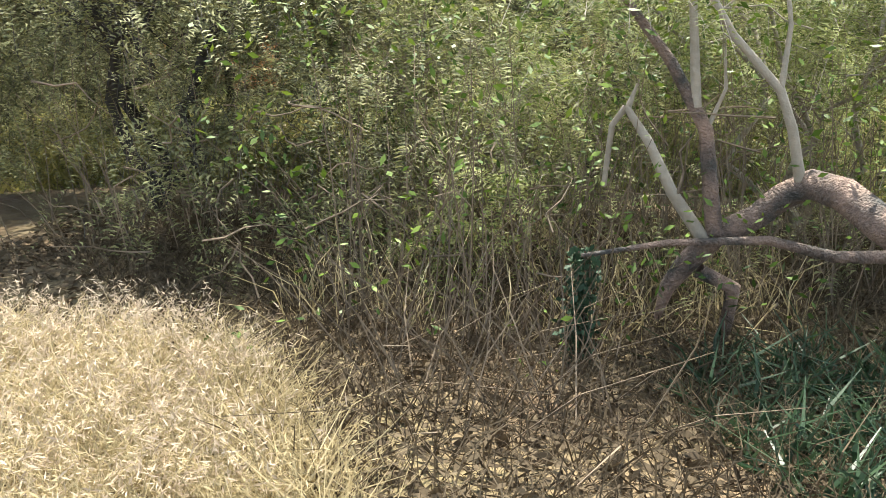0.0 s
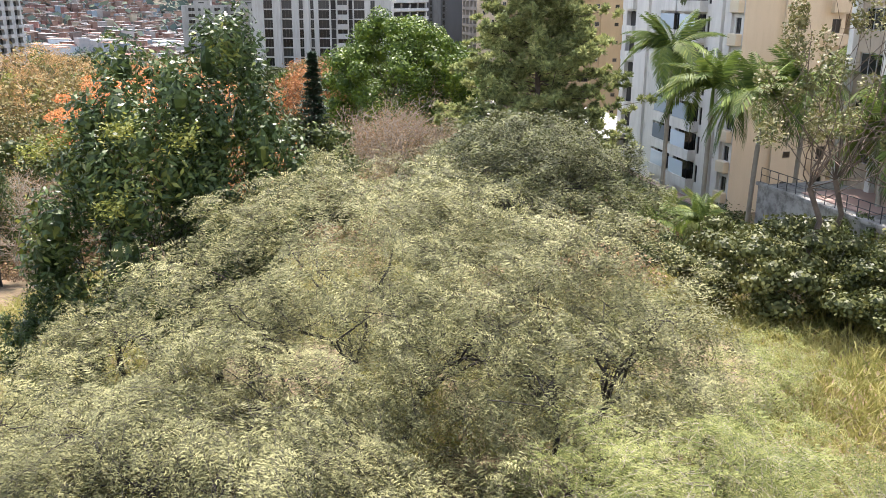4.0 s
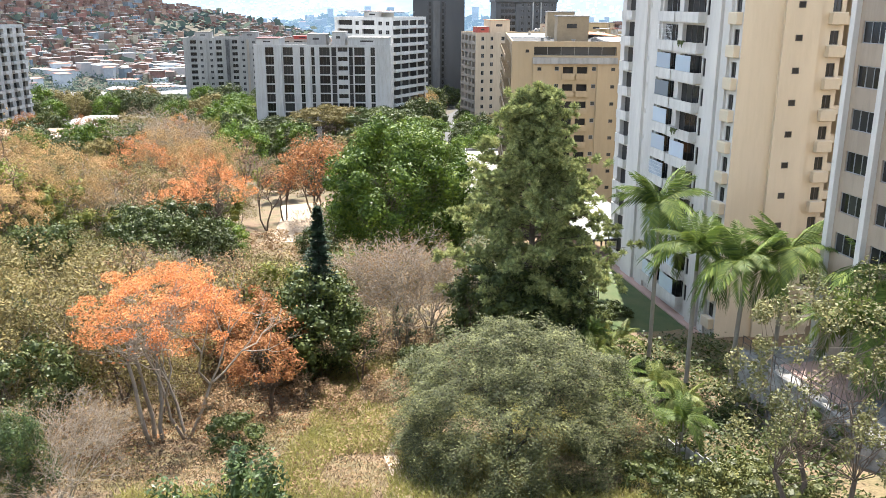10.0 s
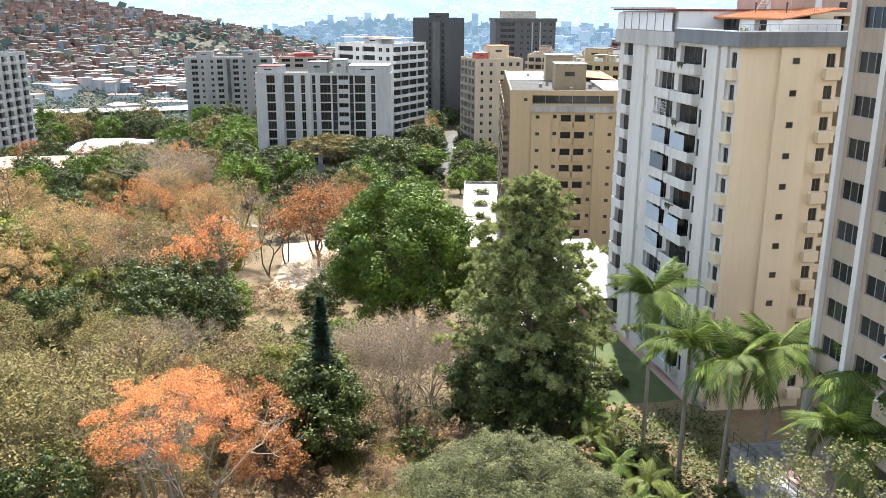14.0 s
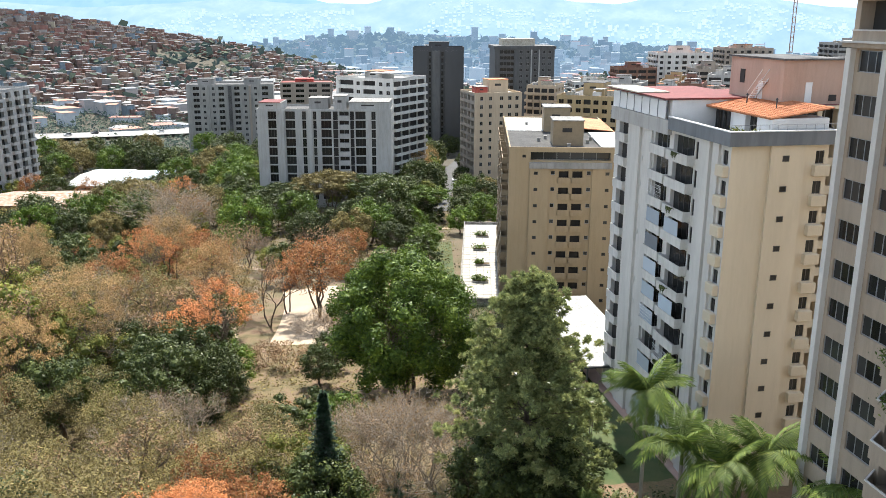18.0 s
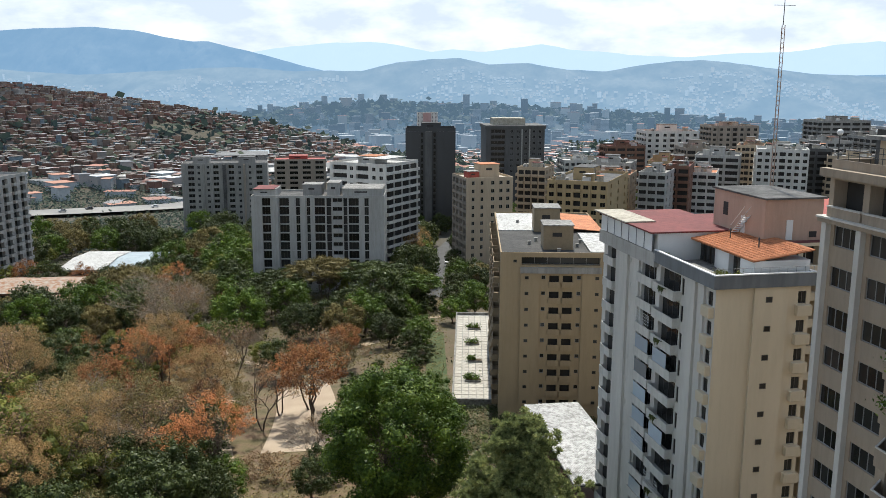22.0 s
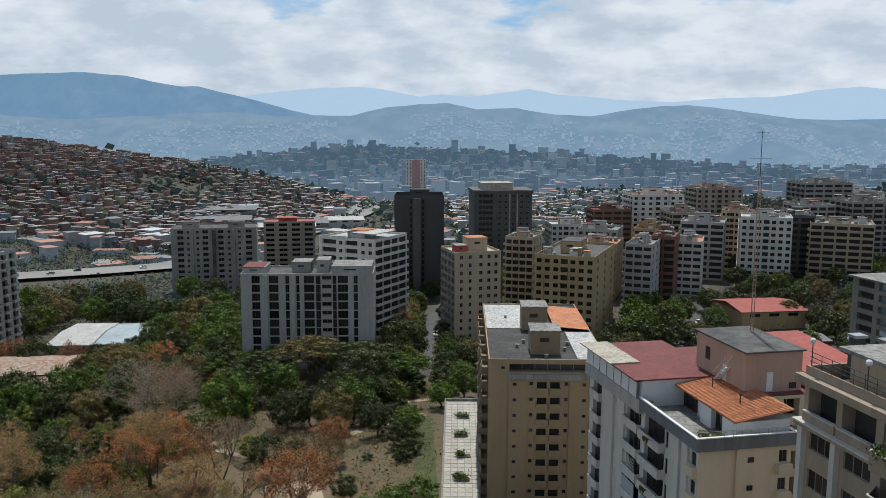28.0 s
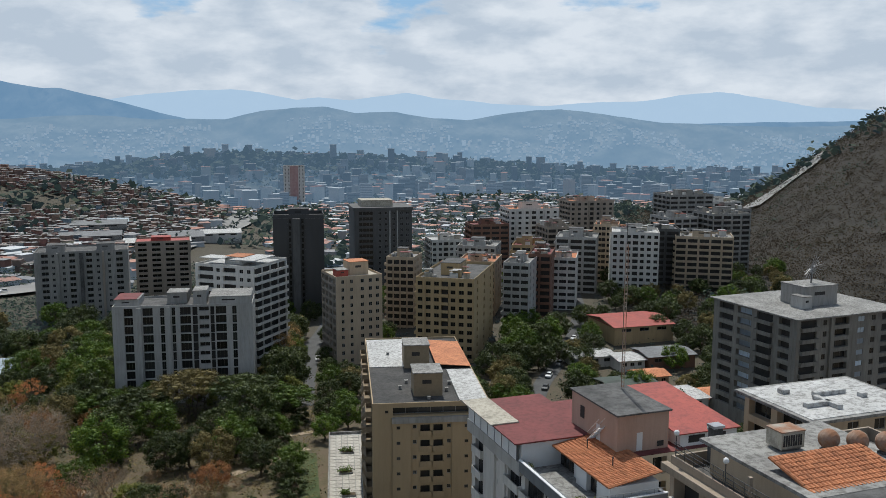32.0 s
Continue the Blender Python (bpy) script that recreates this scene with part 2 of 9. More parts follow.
M["ochre"] = surface("ochre_render", (0.483, 0.351, 0.184), (0.414, 0.299, 0.161), 0.3, 0.9, 0.1, 0.25, streak=1, dirt=0.15)
M["rust_brown"] = surface("rust_brown_brick", (0.24, 0.13, 0.085), (0.19, 0.1, 0.07), 0.3, 0.9, 0.1, 0.25, streak=1, dirt=0.2)
M["dark_tower"] = surface("dark_glass_cladding", (0.045, 0.047, 0.05), (0.03, 0.032, 0.035), 0.3, 0.45, 0.05, 0.25, streak=1)
M["dark_grey"] = surface("dark_grey_cladding", (0.12, 0.118, 0.115), (0.09, 0.088, 0.085), 0.3, 0.8, 0.05, 0.25, streak=1, dirt=0.3)
M["concrete"] = surface("weathered_concrete", (0.38, 0.37, 0.345), (0.25, 0.24, 0.225), 0.5, 0.92, 0.25, 0.35, dirt=0.7)
M["old_concrete"] = surface("blackened_concrete", (0.16, 0.155, 0.15), (0.08, 0.078, 0.075), 0.6, 0.95, 0.3, 0.4, dirt=0.5)
M["roof_white"] = surface("white_roof_membrane", (0.62, 0.61, 0.59), (0.50, 0.49, 0.47), 0.35, 0.7, 0.1, 0.35, dirt=0.72)
M["roof_black"] = surface("black_roof_felt", (0.055, 0.053, 0.05), (0.095, 0.09, 0.085), 0.4, 0.95, 0.3, 0.4, dirt=0.45)
M["roof_red"] = surface("dark_red_roof_membrane", (0.22, 0.055, 0.05), (0.17, 0.045, 0.042), 0.4, 0.85, 0.15, 0.3, dirt=0.35)
M["roof_bright_red"] = surface("bright_red_sheet", (0.42, 0.075, 0.05), (0.33, 0.06, 0.045), 0.4, 0.7, 0.15, 0.3, dirt=0.4)
M["roof_cream"] = surface("cream_sheet_roof", (0.52, 0.47, 0.38), (0.42, 0.38, 0.3), 0.4, 0.8, 0.1, 0.3, dirt=0.5)
M["tile_orange"] = surface("orange_clay_tile", (0.62, 0.245, 0.105), (0.5, 0.185, 0.08), 0.7, 0.85, 0.2, 0.4, per=0.16, dirt=0.5)
M["pink"] = surface("pink_render", (0.50, 0.345, 0.265), (0.43, 0.295, 0.225), 0.4, 0.9, 0.1, 0.25, streak=1, dirt=0.15)
M["white_paint"] = surface("white_paint", (0.74, 0.74, 0.73), (0.62, 0.62, 0.61), 0.5, 0.7, 0.05, 0.15)
M["metal"] = surface("galvanised_metal", (0.42, 0.43, 0.45), (0.3, 0.31, 0.32), 2.0, 0.45, 0.05, 0.3, metal=0.7)
M["rusty"] = surface("rusty_sheet_metal", (0.30, 0.14, 0.07), (0.4, 0.36, 0.3), 1.6, 0.85, 0.2, 0.35)
M["dark_metal"] = surface("dark_painted_metal", (0.05, 0.05, 0.052), (0.035, 0.035, 0.035), 1.0, 0.5, 0.05, 0.2)
M["frame"] = surface("aluminium_frame", (0.32, 0.32, 0.32), (0.22, 0.22, 0.22), 1.0, 0.5, 0.0, 0.15, metal=0.4)
M["frame_dark"] = surface("bronze_frame", (0.07, 0.06, 0.05), (0.05, 0.045, 0.04), 1.0, 0.5, 0.0, 0.15)
M["glass"] = glassy("dark_window_glass", (0.018, 0.018, 0.018), 0.12)
M["glass_blue"] = glassy("pale_curtained_glass", (0.26, 0.30, 0.34), 0.2)
# near-black stand-in for the shade inside recesses, rooms and small openings
M["inside"] = surface("recess_shade", (0.05, 0.045, 0.04), (0.03, 0.028, 0.026), 0.8, 0.95, 0.0, 0.3)
M["bark"] = surface("grey_brown_bark", (0.17, 0.125, 0.09), (0.10, 0.075, 0.055), 3.0, 0.95, 0.5, 0.5, fine=22)
M["bark_pale"] = surface("pale_bark", (0.36, 0.31, 0.25), (0.26, 0.22, 0.17), 2.5, 0.9, 0.4, 0.4, fine=20)
M["bark_dark"] = surface("dark_bark", (0.055, 0.045, 0.036), (0.035, 0.03, 0.025), 3.0, 0.95, 0.5, 0.4, fine=20)
M["bark_pink"] = surface("pinkish_flaking_bark", (0.33, 0.215, 0.165), (0.055, 0.05, 0.045), 9.0, 0.8, 0.8, 0.6, fine=60)
M["palm_trunk"] = surface("smooth_grey_palm_trunk", (0.33, 0.29, 0.23), (0.25, 0.22, 0.18), 2.0, 0.85, 0.2, 0.3)
M["acacia"] = leafage("feathery_leaf", ((0.028, 0.027, 0.014), (0.078, 0.078, 0.034), (0.18, 0.176, 0.076), (0.30, 0.285, 0.135)), 0.65, 0.26, 1.5)
M["acacia_light"] = leafage("light_feathery_leaf", ((0.05, 0.058, 0.018), (0.11, 0.128, 0.036), (0.21, 0.225, 0.070), (0.33, 0.325, 0.135)), 0.65, 0.42, 1.5, 1.1)
M["mango"] = leafage("dark_glossy_leaf", ((0.014, 0.024, 0.009), (0.026, 0.042, 0.013), (0.05, 0.072, 0.02), (0.16, 0.16, 0.03)), 0.4, 0.16, 0.5, 1.4)
M["acacia_green"] = leafage("green_feathery_leaf", ((0.018, 0.022, 0.009), (0.048, 0.054, 0.020), (0.11, 0.118, 0.042), (0.22, 0.22, 0.09)), 0.65, 0.2, 1.1, 1.25)
M["plume"] = leafage("pinkish_grass_plume", ((0.26, 0.20, 0.14), (0.38, 0.30, 0.22), (0.48, 0.40, 0.31)), 0.85, 0.3, 0.3, 1.0)
M["dead_grass"] = leafage("dead_brown_grass", ((0.0492, 0.0344, 0.0213), (0.0902, 0.064, 0.0377), (0.139, 0.102, 0.0615), (0.213, 0.164, 0.107)), 0.85, 0.2, 0.6, 0.8)
M["green"] = leafage("bright_green_leaf", ((0.016, 0.030, 0.005), (0.034, 0.058, 0.008), (0.07, 0.105, 0.012), (0.14, 0.175, 0.022)), 0.5, 0.2, 0.35, 1.6)
M["deep"] = leafage("deep_green_leaf", ((0.014, 0.021, 0.007), (0.026, 0.036, 0.010), (0.048, 0.060, 0.015), (0.095, 0.105, 0.024)), 0.5, 0.16, 0.3, 1.4)
M["olive"] = leafage("olive_dry_leaf", ((0.045, 0.036, 0.016), (0.085, 0.068, 0.026), (0.14, 0.115, 0.042), (0.20, 0.155, 0.055)), 0.7, 0.2, 0.3, 1.5)
M["yellowish"] = leafage("yellow_green_leaf", ((0.05, 0.06, 0.016), (0.1, 0.115, 0.025), (0.17, 0.175, 0.035), (0.24, 0.2, 0.04)), 0.6, 0.3, 0.35, 1.15)
M["orange"] = leafage("orange_blossom", ((0.30, 0.115, 0.042), (0.44, 0.168, 0.06), (0.55, 0.225, 0.085), (0.58, 0.31, 0.14)), 0.7, 0.3, 0.6, 1.05)
M["rust_leaf"] = leafage("rusty_dry_leaf", ((0.12, 0.055, 0.025), (0.2, 0.085, 0.035), (0.28, 0.125, 0.045), (0.3, 0.17, 0.07)), 0.75, 0.25, 0.4, 1.05)
M["brown_leaf"] = leafage("brown_sparse_leaf", ((0.09, 0.06, 0.035), (0.14, 0.09, 0.05), (0.2, 0.13, 0.07), (0.2, 0.16, 0.07)), 0.75, 0.25, 0.4, 1.5)
M["pine"] = leafage("pine_needle", ((0.0488, 0.061, 0.0268), (0.104, 0.122, 0.0464), (0.183, 0.195, 0.0732), (0.293, 0.281, 0.122)), 0.6, 0.3, 0.4, 2.1)
M["norfolk"] = leafage("dark_conifer_needle", ((0.016, 0.03, 0.017), (0.026, 0.048, 0.024), (0.04, 0.066, 0.03)), 0.6, 0.1, 0.8)
M["palm"] = leafage("palm_frond", ((0.0281, 0.0497, 0.013), (0.0594, 0.0918, 0.0194), (0.119, 0.157, 0.0302), (0.227, 0.233, 0.054)), 0.6, 0.28, 0.4, 1.25)
M["palm_dry"] = leafage("yellowing_palm_frond", ((0.05, 0.07, 0.018), (0.10, 0.125, 0.03), (0.18, 0.19, 0.05), (0.28, 0.23, 0.08)), 0.5, 0.25, 0.6, 1.1)
M["bush_leaf"] = leafage("mottled_bush_leaf", ((0.022, 0.028, 0.010), (0.05, 0.058, 0.017), (0.085, 0.09, 0.026), (0.17, 0.155, 0.048)), 0.5, 0.18, 0.6, 1.05)
M["straw"] = leafage("dry_grass", ((0.16, 0.12, 0.06), (0.30, 0.235, 0.125), (0.43, 0.35, 0.205), (0.55, 0.465, 0.31)), 0.8, 0.35, 0.3, 1.02)
M["grass"] = leafage("yellow_green_grass", ((0.086, 0.0946, 0.0241), (0.163, 0.159, 0.043), (0.241, 0.215, 0.0731), (0.31, 0.258, 0.107)), 0.75, 0.35, 0.25)
M["reed"] = leafage("dark_reed_grass", ((0.016, 0.034, 0.016), (0.03, 0.06, 0.026), (0.055, 0.095, 0.045), (0.12, 0.16, 0.10)), 0.35, 0.25, 0.8, 0.75)
M["bark_brush"] = surface("dry_brush_stem", (0.21, 0.154, 0.101), (0.119, 0.0875, 0.0595), 4.0, 0.95, 0.2, 0.4)
M["amber"] = leafage("amber_dry_leaf", ((0.09, 0.062, 0.030), (0.17, 0.115, 0.052), (0.28, 0.18, 0.075), (0.36, 0.20, 0.085)), 0.75, 0.25, 0.3, 1.55)
M["grey_leaf"] = leafage("grey_green_leaf", ((0.03, 0.034, 0.014), (0.058, 0.06, 0.022), (0.095, 0.09, 0.033), (0.15, 0.13, 0.052)), 0.55, 0.22, 0.5)
M["pave_slab"] = surface("worn_pale_paving", (0.54, 0.50, 0.43), (0.44, 0.41, 0.35), 0.6, 0.9, 0.15, 0.35, per=0.12, dirt=0.45)
M["asphalt"] = surface("worn_asphalt", (0.10, 0.10, 0.10), (0.075, 0.075, 0.075), 0.4, 0.92, 0.2, 0.3, dirt=0.3)
M["road_pale"] = surface("pale_concrete_road", (0.30, 0.29, 0.27), (0.24, 0.23, 0.22), 0.06, 0.92, 0.1, 0.3)
M["sand"] = surface("pale_sandy_ground", (0.47, 0.37, 0.265), (0.37, 0.28, 0.195), 0.25, 0.95, 0.3, 0.35)
# red paled by distance: the haze is in the base colour
M["faded_red"] = surface("hazy_red_panel", (0.42, 0.25, 0.23), (0.5, 0.33, 0.3), 0.3, 0.8, 0.1, 0.3)
M["lawn"] = surface("mown_lawn", (0.05, 0.082, 0.022), (0.085, 0.10, 0.034), 0.8, 0.95, 0.3, 0.4)
M["pink_tile"] = surface("pinkish_walkway", (0.45, 0.30, 0.25), (0.38, 0.26, 0.22), 0.8, 0.9, 0.1, 0.3)
M["sheet_green"] = surface("dark_green_sheet", (0.06, 0.085, 0.065), (0.05, 0.06, 0.05), 0.4, 0.8, 0.1, 0.3, dirt=0.4)
M["sheet_blue"] = surface("pale_blue_sheet", (0.42, 0.50, 0.54), (0.34, 0.4, 0.44), 0.3, 0.7, 0.1, 0.3, dirt=0.4)
M["sheet_grey"] = surface("dull_grey_sheet", (0.22, 0.225, 0.23), (0.16, 0.16, 0.165), 0.3, 0.75, 0.1, 0.35, dirt=0.5)


# ---- building blocks ----
def raw_mesh(name, verts, faces, slots, index=None, smooth=False):
    """A mesh from arrays; all faces have the same number of corners."""
    me = bpy.data.meshes.new(name)
    v, f = np.asarray(verts, np.float32), np.asarray(faces, np.int32)
    k = f.shape[1]
    me.vertices.add(len(v))
    me.vertices.foreach_set("co", v.ravel())
    me.loops.add(f.size)
    me.loops.foreach_set("vertex_index", f.ravel())
    me.polygons.add(len(f))
    me.polygons.foreach_set("loop_start", np.arange(0, f.size, k, dtype=np.int32))
    me.polygons.foreach_set("loop_total", np.full(len(f), k, np.int32))
    for s in slots:
        me.materials.append(s)
    if index is not None:
        me.polygons.foreach_set("material_index", np.asarray(index, np.int32))
    me.polygons.foreach_set("use_smooth", np.full(len(f), smooth))
    me.update(calc_edges=True)
    me.validate()
    return me


class Kit:
    """Collects boxes, rods and sheets into one mesh of quads, with a material for each."""

    def __init__(self):
        self.v, self.f, self.i, self.slots = [], [], [], []

    def slot(self, mat):
        if mat not in self.slots:
            self.slots.append(mat)
        return self.slots.index(mat)

    def quads(self, pts, faces, mat):
        n, s = len(self.v), self.slot(mat)
        self.v += [tuple(p) for p in pts]
        self.f += [tuple(n + a for a in f) for f in faces]
        self.i += [s] * len(faces)
        return self

    def box(self, x0, x1, y0, y1, z0, z1, mat, bevel=0.0):
        b = bevel
        if b:
            lay = [(x0 + b, x1 - b, y0 + b, y1 - b, z0), (x0, x1, y0, y1, z0 + b), (x0, x1, y0, y1, z1 - b), (x0 + b, x1 - b, y0 + b, y1 - b, z1)]
        else:
            lay = [(x0, x1, y0, y1, z0), (x0, x1, y0, y1, z1)]
        pts = [p for a, c, d, e, z in lay for p in ((a, d, z), (c, d, z), (c, e, z), (a, e, z))]
        fs = [(3, 2, 1, 0)]
        for k in range(len(lay) - 1):
            o = 4 * k
            fs += [(o + j, o + (j + 1) % 4, o + 4 + (j + 1) % 4, o + 4 + j) for j in range(4)]
        o = 4 * (len(lay) - 1)
        fs.append((o, o + 1, o + 2, o + 3))
        return self.quads(pts, fs, mat)

    def rod(self, a, b, r0, r1, mat, n=6):
        a, b = Vector(a), Vector(b)
        w = (b - a).normalized()
        u = w.orthogonal().normalized()
        q = w.cross(u)
        pts = []
        for c, r in ((a, r0), (b, r1)):
            pts += [c + (u * math.cos(2 * math.pi * k / n) + q * math.sin(2 * math.pi * k / n)) * r for k in range(n)]
        fs = [(k, (k + 1) % n, n + (k + 1) % n, n + k) for k in range(n)]
        for k in range(1, n - 1, 2):
            fs.append((n, n + k, n + k + 1, n + (k + 2) % n))
        return self.quads(pts, fs, mat)

    def tube(self, path, radii, mat, n=7):
        """A bent tube along points, one ring a point."""
        pts, fs = [], []
        for k, (p, r) in enumerate(zip(path, radii)):
            p = Vector(p)
            w = (Vector(path[min(k + 1, len(path) - 1)]) - Vector(path[max(k - 1, 0)])).normalized()
            u = Vector((0.31, 0.95, 0.05)).cross(w)
            u = u.normalized() if u.length > 1e-3 else w.orthogonal().normalized()
            q = w.cross(u)
            pts += [p + (u * math.cos(2 * math.pi * j / n) + q * math.sin(2 * math.pi * j / n)) * r for j in range(n)]
            if k:
                o = n * (k - 1)
                fs += [(o + j, o + (j + 1) % n, o + n + (j + 1) % n, o + n + j) for j in range(n)]
        return self.quads(pts, fs, mat)

    def mesh(self, name, smooth=False):
        return raw_mesh(name, self.v, self.f, self.slots, self.i, smooth)


def thing(name, label, category, m=None, group="", kind="", mesh=None):
    ob = new(name, mesh)
    if m is not None:
        ob.matrix_world = m
    return tagged(ob, label, category, group, kind)


def part(name, mesh, parent, m=None, label=""):
    """A mesh (or a Kit) as one part under a thing or a part, at a pose of its own within it."""
    ob = new(name, mesh.mesh(name) if isinstance(mesh, Kit) else mesh)
    ob.parent = parent
    if m is not None:
        ob.matrix_basis = m
    if label:
        ob["label"] = label
    return ob


# ---- ground ----
SLOPE = ((-60, 3.5), (-10, 0.6), (0, 0.1), (6, -0.5), (15, -1.5), (25, -2.4), (37, -3.9), (48, -6.4), (57, -8.8), (70, -9.8), (90, -12), (120, -14.5), (160, -17.2),
         (230, -21), (340, -26.5), (450, -33), (540, -40), (800, -47), (1200, -70), (1800, -105), (2600, -125), (5200, -120))


def bell(x, y, cx, cy, sx, sy, turn=0.0):
    c, s = math.cos(turn), math.sin(turn)
    u, v = (x - cx) * c + (y - cy) * s, -(x - cx) * s + (y - cy) * c
    return np.exp(-((u / sx) ** 2) - (v / sy) ** 2)


def ground_z(x, y):
    """The height of the ground: a slope falling into the valley, the crowded hill, the scrub hill, the wooded ridge."""
    x, y = np.asarray(x, float), np.asarray(y, float)
    ys, zs = np.array(SLOPE).T
    z = np.interp(y, ys, zs)
    side = np.clip((y - 20) / 60, 0, 1) * np.clip(1 - (y - 200) / 200, 0, 1)
    z = z - 0.045 * np.clip(-x, 0, 60) * side
    z = z + 86 * bell(x, y, -520, 880, 240, 300, 0.35) + 40 * bell(x, y, -250, 1010, 190, 190, 0.0)
    z = z + 140 * bell(x, y, 580, 690, 160, 420, -0.40) * np.clip((y - 230) / 150, 0, 1) + 30 * bell(x, y, 262, 760, 90, 110)
    z = z + 78 * bell(x, y, 60, 2750, 900, 260, 0.0) + 36 * bell(x, y, -300, 2600, 260, 160)
    z = z + 26 * bell(x, y, 330, 1500, 260, 200)
    z = z + 14 * bell(x, y, 120, 420, 120, 150)
    fine = 0.12 * np.sin(x * 0.9 + 1.3 * np.sin(y * 0.37)) * np.sin(y * 0.8) + 0.25 * np.sin(x * 0.21 + 2) * np.sin(y * 0.17)
    return z + fine * np.clip(1 - y / 150, 0, 1)


def gz(x, y):
    return float(ground_z(x, y))


def axis_steps(lo, hi, fine, grow, at=0.0):
    """Steps that are fine near one place and grow away from it."""
    out, s, p = [at], fine, at
    while p < hi:
        p += s
        s = min(s * grow, 60)
        out.append(min(p, hi))
    s, p = fine, at
    while p > lo:
        p -= s
        s = min(s * grow, 60)
        out.insert(0, max(p, lo))
    return np.array(sorted(set(out)))


gx, gy = axis_steps(-3600, 3600, 0.7, 1.05, 0.0), axis_steps(-700, 4950, 0.6, 1.028, 4.0)
GX, GY = np.meshgrid(gx, gy)
GZ = ground_z(GX, GY)
nx, ny = len(gx), len(gy)
quad = (np.arange(ny - 1)[:, None] * nx + np.arange(nx - 1)).ravel()
ground_mesh = raw_mesh("ground", np.stack([GX.ravel(), GY.ravel(), GZ.ravel()], 1), np.stack([quad, quad + 1, quad + nx + 1, quad + nx], 1), [], smooth=True)


def ground_material():
    m, n, l, b = nodes_of("dry_hillside_soil")
    tc = n.new("ShaderNodeTexCoord")
    big, mid, fine = (n.new("ShaderNodeTexNoise") for _ in range(3))
    for nd, s, d in ((big, 0.035, 5), (mid, 0.35, 6), (fine, 5.0, 8)):
        nd.inputs["Scale"].default_value, nd.inputs["Detail"].default_value = s, d
        l.new(tc.outputs["Object"], nd.inputs["Vector"])
    r1, r2 = n.new("ShaderNodeValToRGB"), n.new("ShaderNodeValToRGB")
    for r, stops in ((r1, ((0.32, (0.095, 0.083, 0.036)), (0.46, (0.14, 0.112, 0.058)), (0.56, (0.165, 0.12, 0.074)), (0.7, (0.14, 0.088, 0.055)))),
                     (r2, ((0.3, (0.62, 0.55, 0.45)), (0.7, (1.15, 1.1, 1.0))))):
        els = r.color_ramp.elements
        while len(els) < len(stops):
            els.new(0.5)
        for k, (p, c) in enumerate(stops):
            els[k].position, els[k].color = p, rgb(c)
    l.new(mid.outputs["Fac"], r1.inputs["Fac"])
    l.new(fine.outputs["Fac"], r2.inputs["Fac"])
    mx = n.new("ShaderNodeMixRGB")
    mx.blend_type, mx.inputs[0].default_value = "MULTIPLY", 0.8
    l.new(r1.outputs[0], mx.inputs[1])
    l.new(r2.outputs[0], mx.inputs[2])
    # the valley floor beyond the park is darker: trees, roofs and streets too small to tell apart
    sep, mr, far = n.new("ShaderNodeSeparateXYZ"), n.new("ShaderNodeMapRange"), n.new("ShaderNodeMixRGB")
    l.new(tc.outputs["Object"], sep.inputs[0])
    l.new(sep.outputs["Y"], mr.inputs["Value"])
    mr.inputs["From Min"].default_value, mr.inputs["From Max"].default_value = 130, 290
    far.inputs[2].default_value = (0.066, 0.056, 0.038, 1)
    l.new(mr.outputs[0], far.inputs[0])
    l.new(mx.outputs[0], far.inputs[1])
    l.new(far.outputs[0], b.inputs["Base Color"])
    b.inputs["Roughness"].default_value = 0.95
    bp = n.new("ShaderNodeBump")
    bp.inputs["Strength"].default_value, bp.inputs["Distance"].default_value = 0.6, 0.12
    l.new(fine.outputs["Fac"], bp.inputs["Height"])
    l.new(bp.outputs[0], b.inputs["Normal"])
    return m


ground_mesh.materials.append(ground_material())
thing("ground", "dry earth and grass slope falling into a built-up valley", "ground", kind="structure", mesh=ground_mesh)


# ---- facades ----
def facade(w, h, holes, mat, deep=0.22):
    """A wall sheet from (0, 0, 0) along x, facing -y, with real openings and their reveals."""
    xs = sorted({0.0, w, *(round(a, 3) for o in holes for a in o[:2])})
    zs = sorted({0.0, h, *(round(a, 3) for o in holes for a in o[2:4])})
    k = Kit()
    s = k.slot(mat)
    nxs = len(xs)
    taken = np.zeros((len(zs) - 1, nxs - 1), bool)
    xi, zi = {x: i for i, x in enumerate(xs)}, {z: i for i, z in enumerate(zs)}
    for o in holes:
        a, b, c, d = (round(v, 3) for v in o[:4])
        taken[zi[c] : zi[d], xi[a] : xi[b]] = True
    k.v = [(x, 0.0, z) for z in zs for x in xs]
    for r in range(len(zs) - 1):
        for c in range(nxs - 1):
            if not taken[r, c]:
                k.f.append((r * nxs + c, r * nxs + c + 1, (r + 1) * nxs + c + 1, (r + 1) * nxs + c))
                k.i.append(s)
    for o in holes:
        a, b, c, d = (round(v, 3) for v in o[:4])
        g = o[4] if len(o) > 4 else deep
        o4 = [zi[c] * nxs + xi[a], zi[c] * nxs + xi[b], zi[d] * nxs + xi[b], zi[d] * nxs + xi[a]]
        n0 = len(k.v)
        k.v += [(a, g, c), (b, g, c), (b, g, d), (a, g, d)]
        k.f += [(o4[j], n0 + j, n0 + (j + 1) % 4, o4[(j + 1) % 4]) for j in range(4)]
        k.i += [s] * 4
    return k


STORE = {}


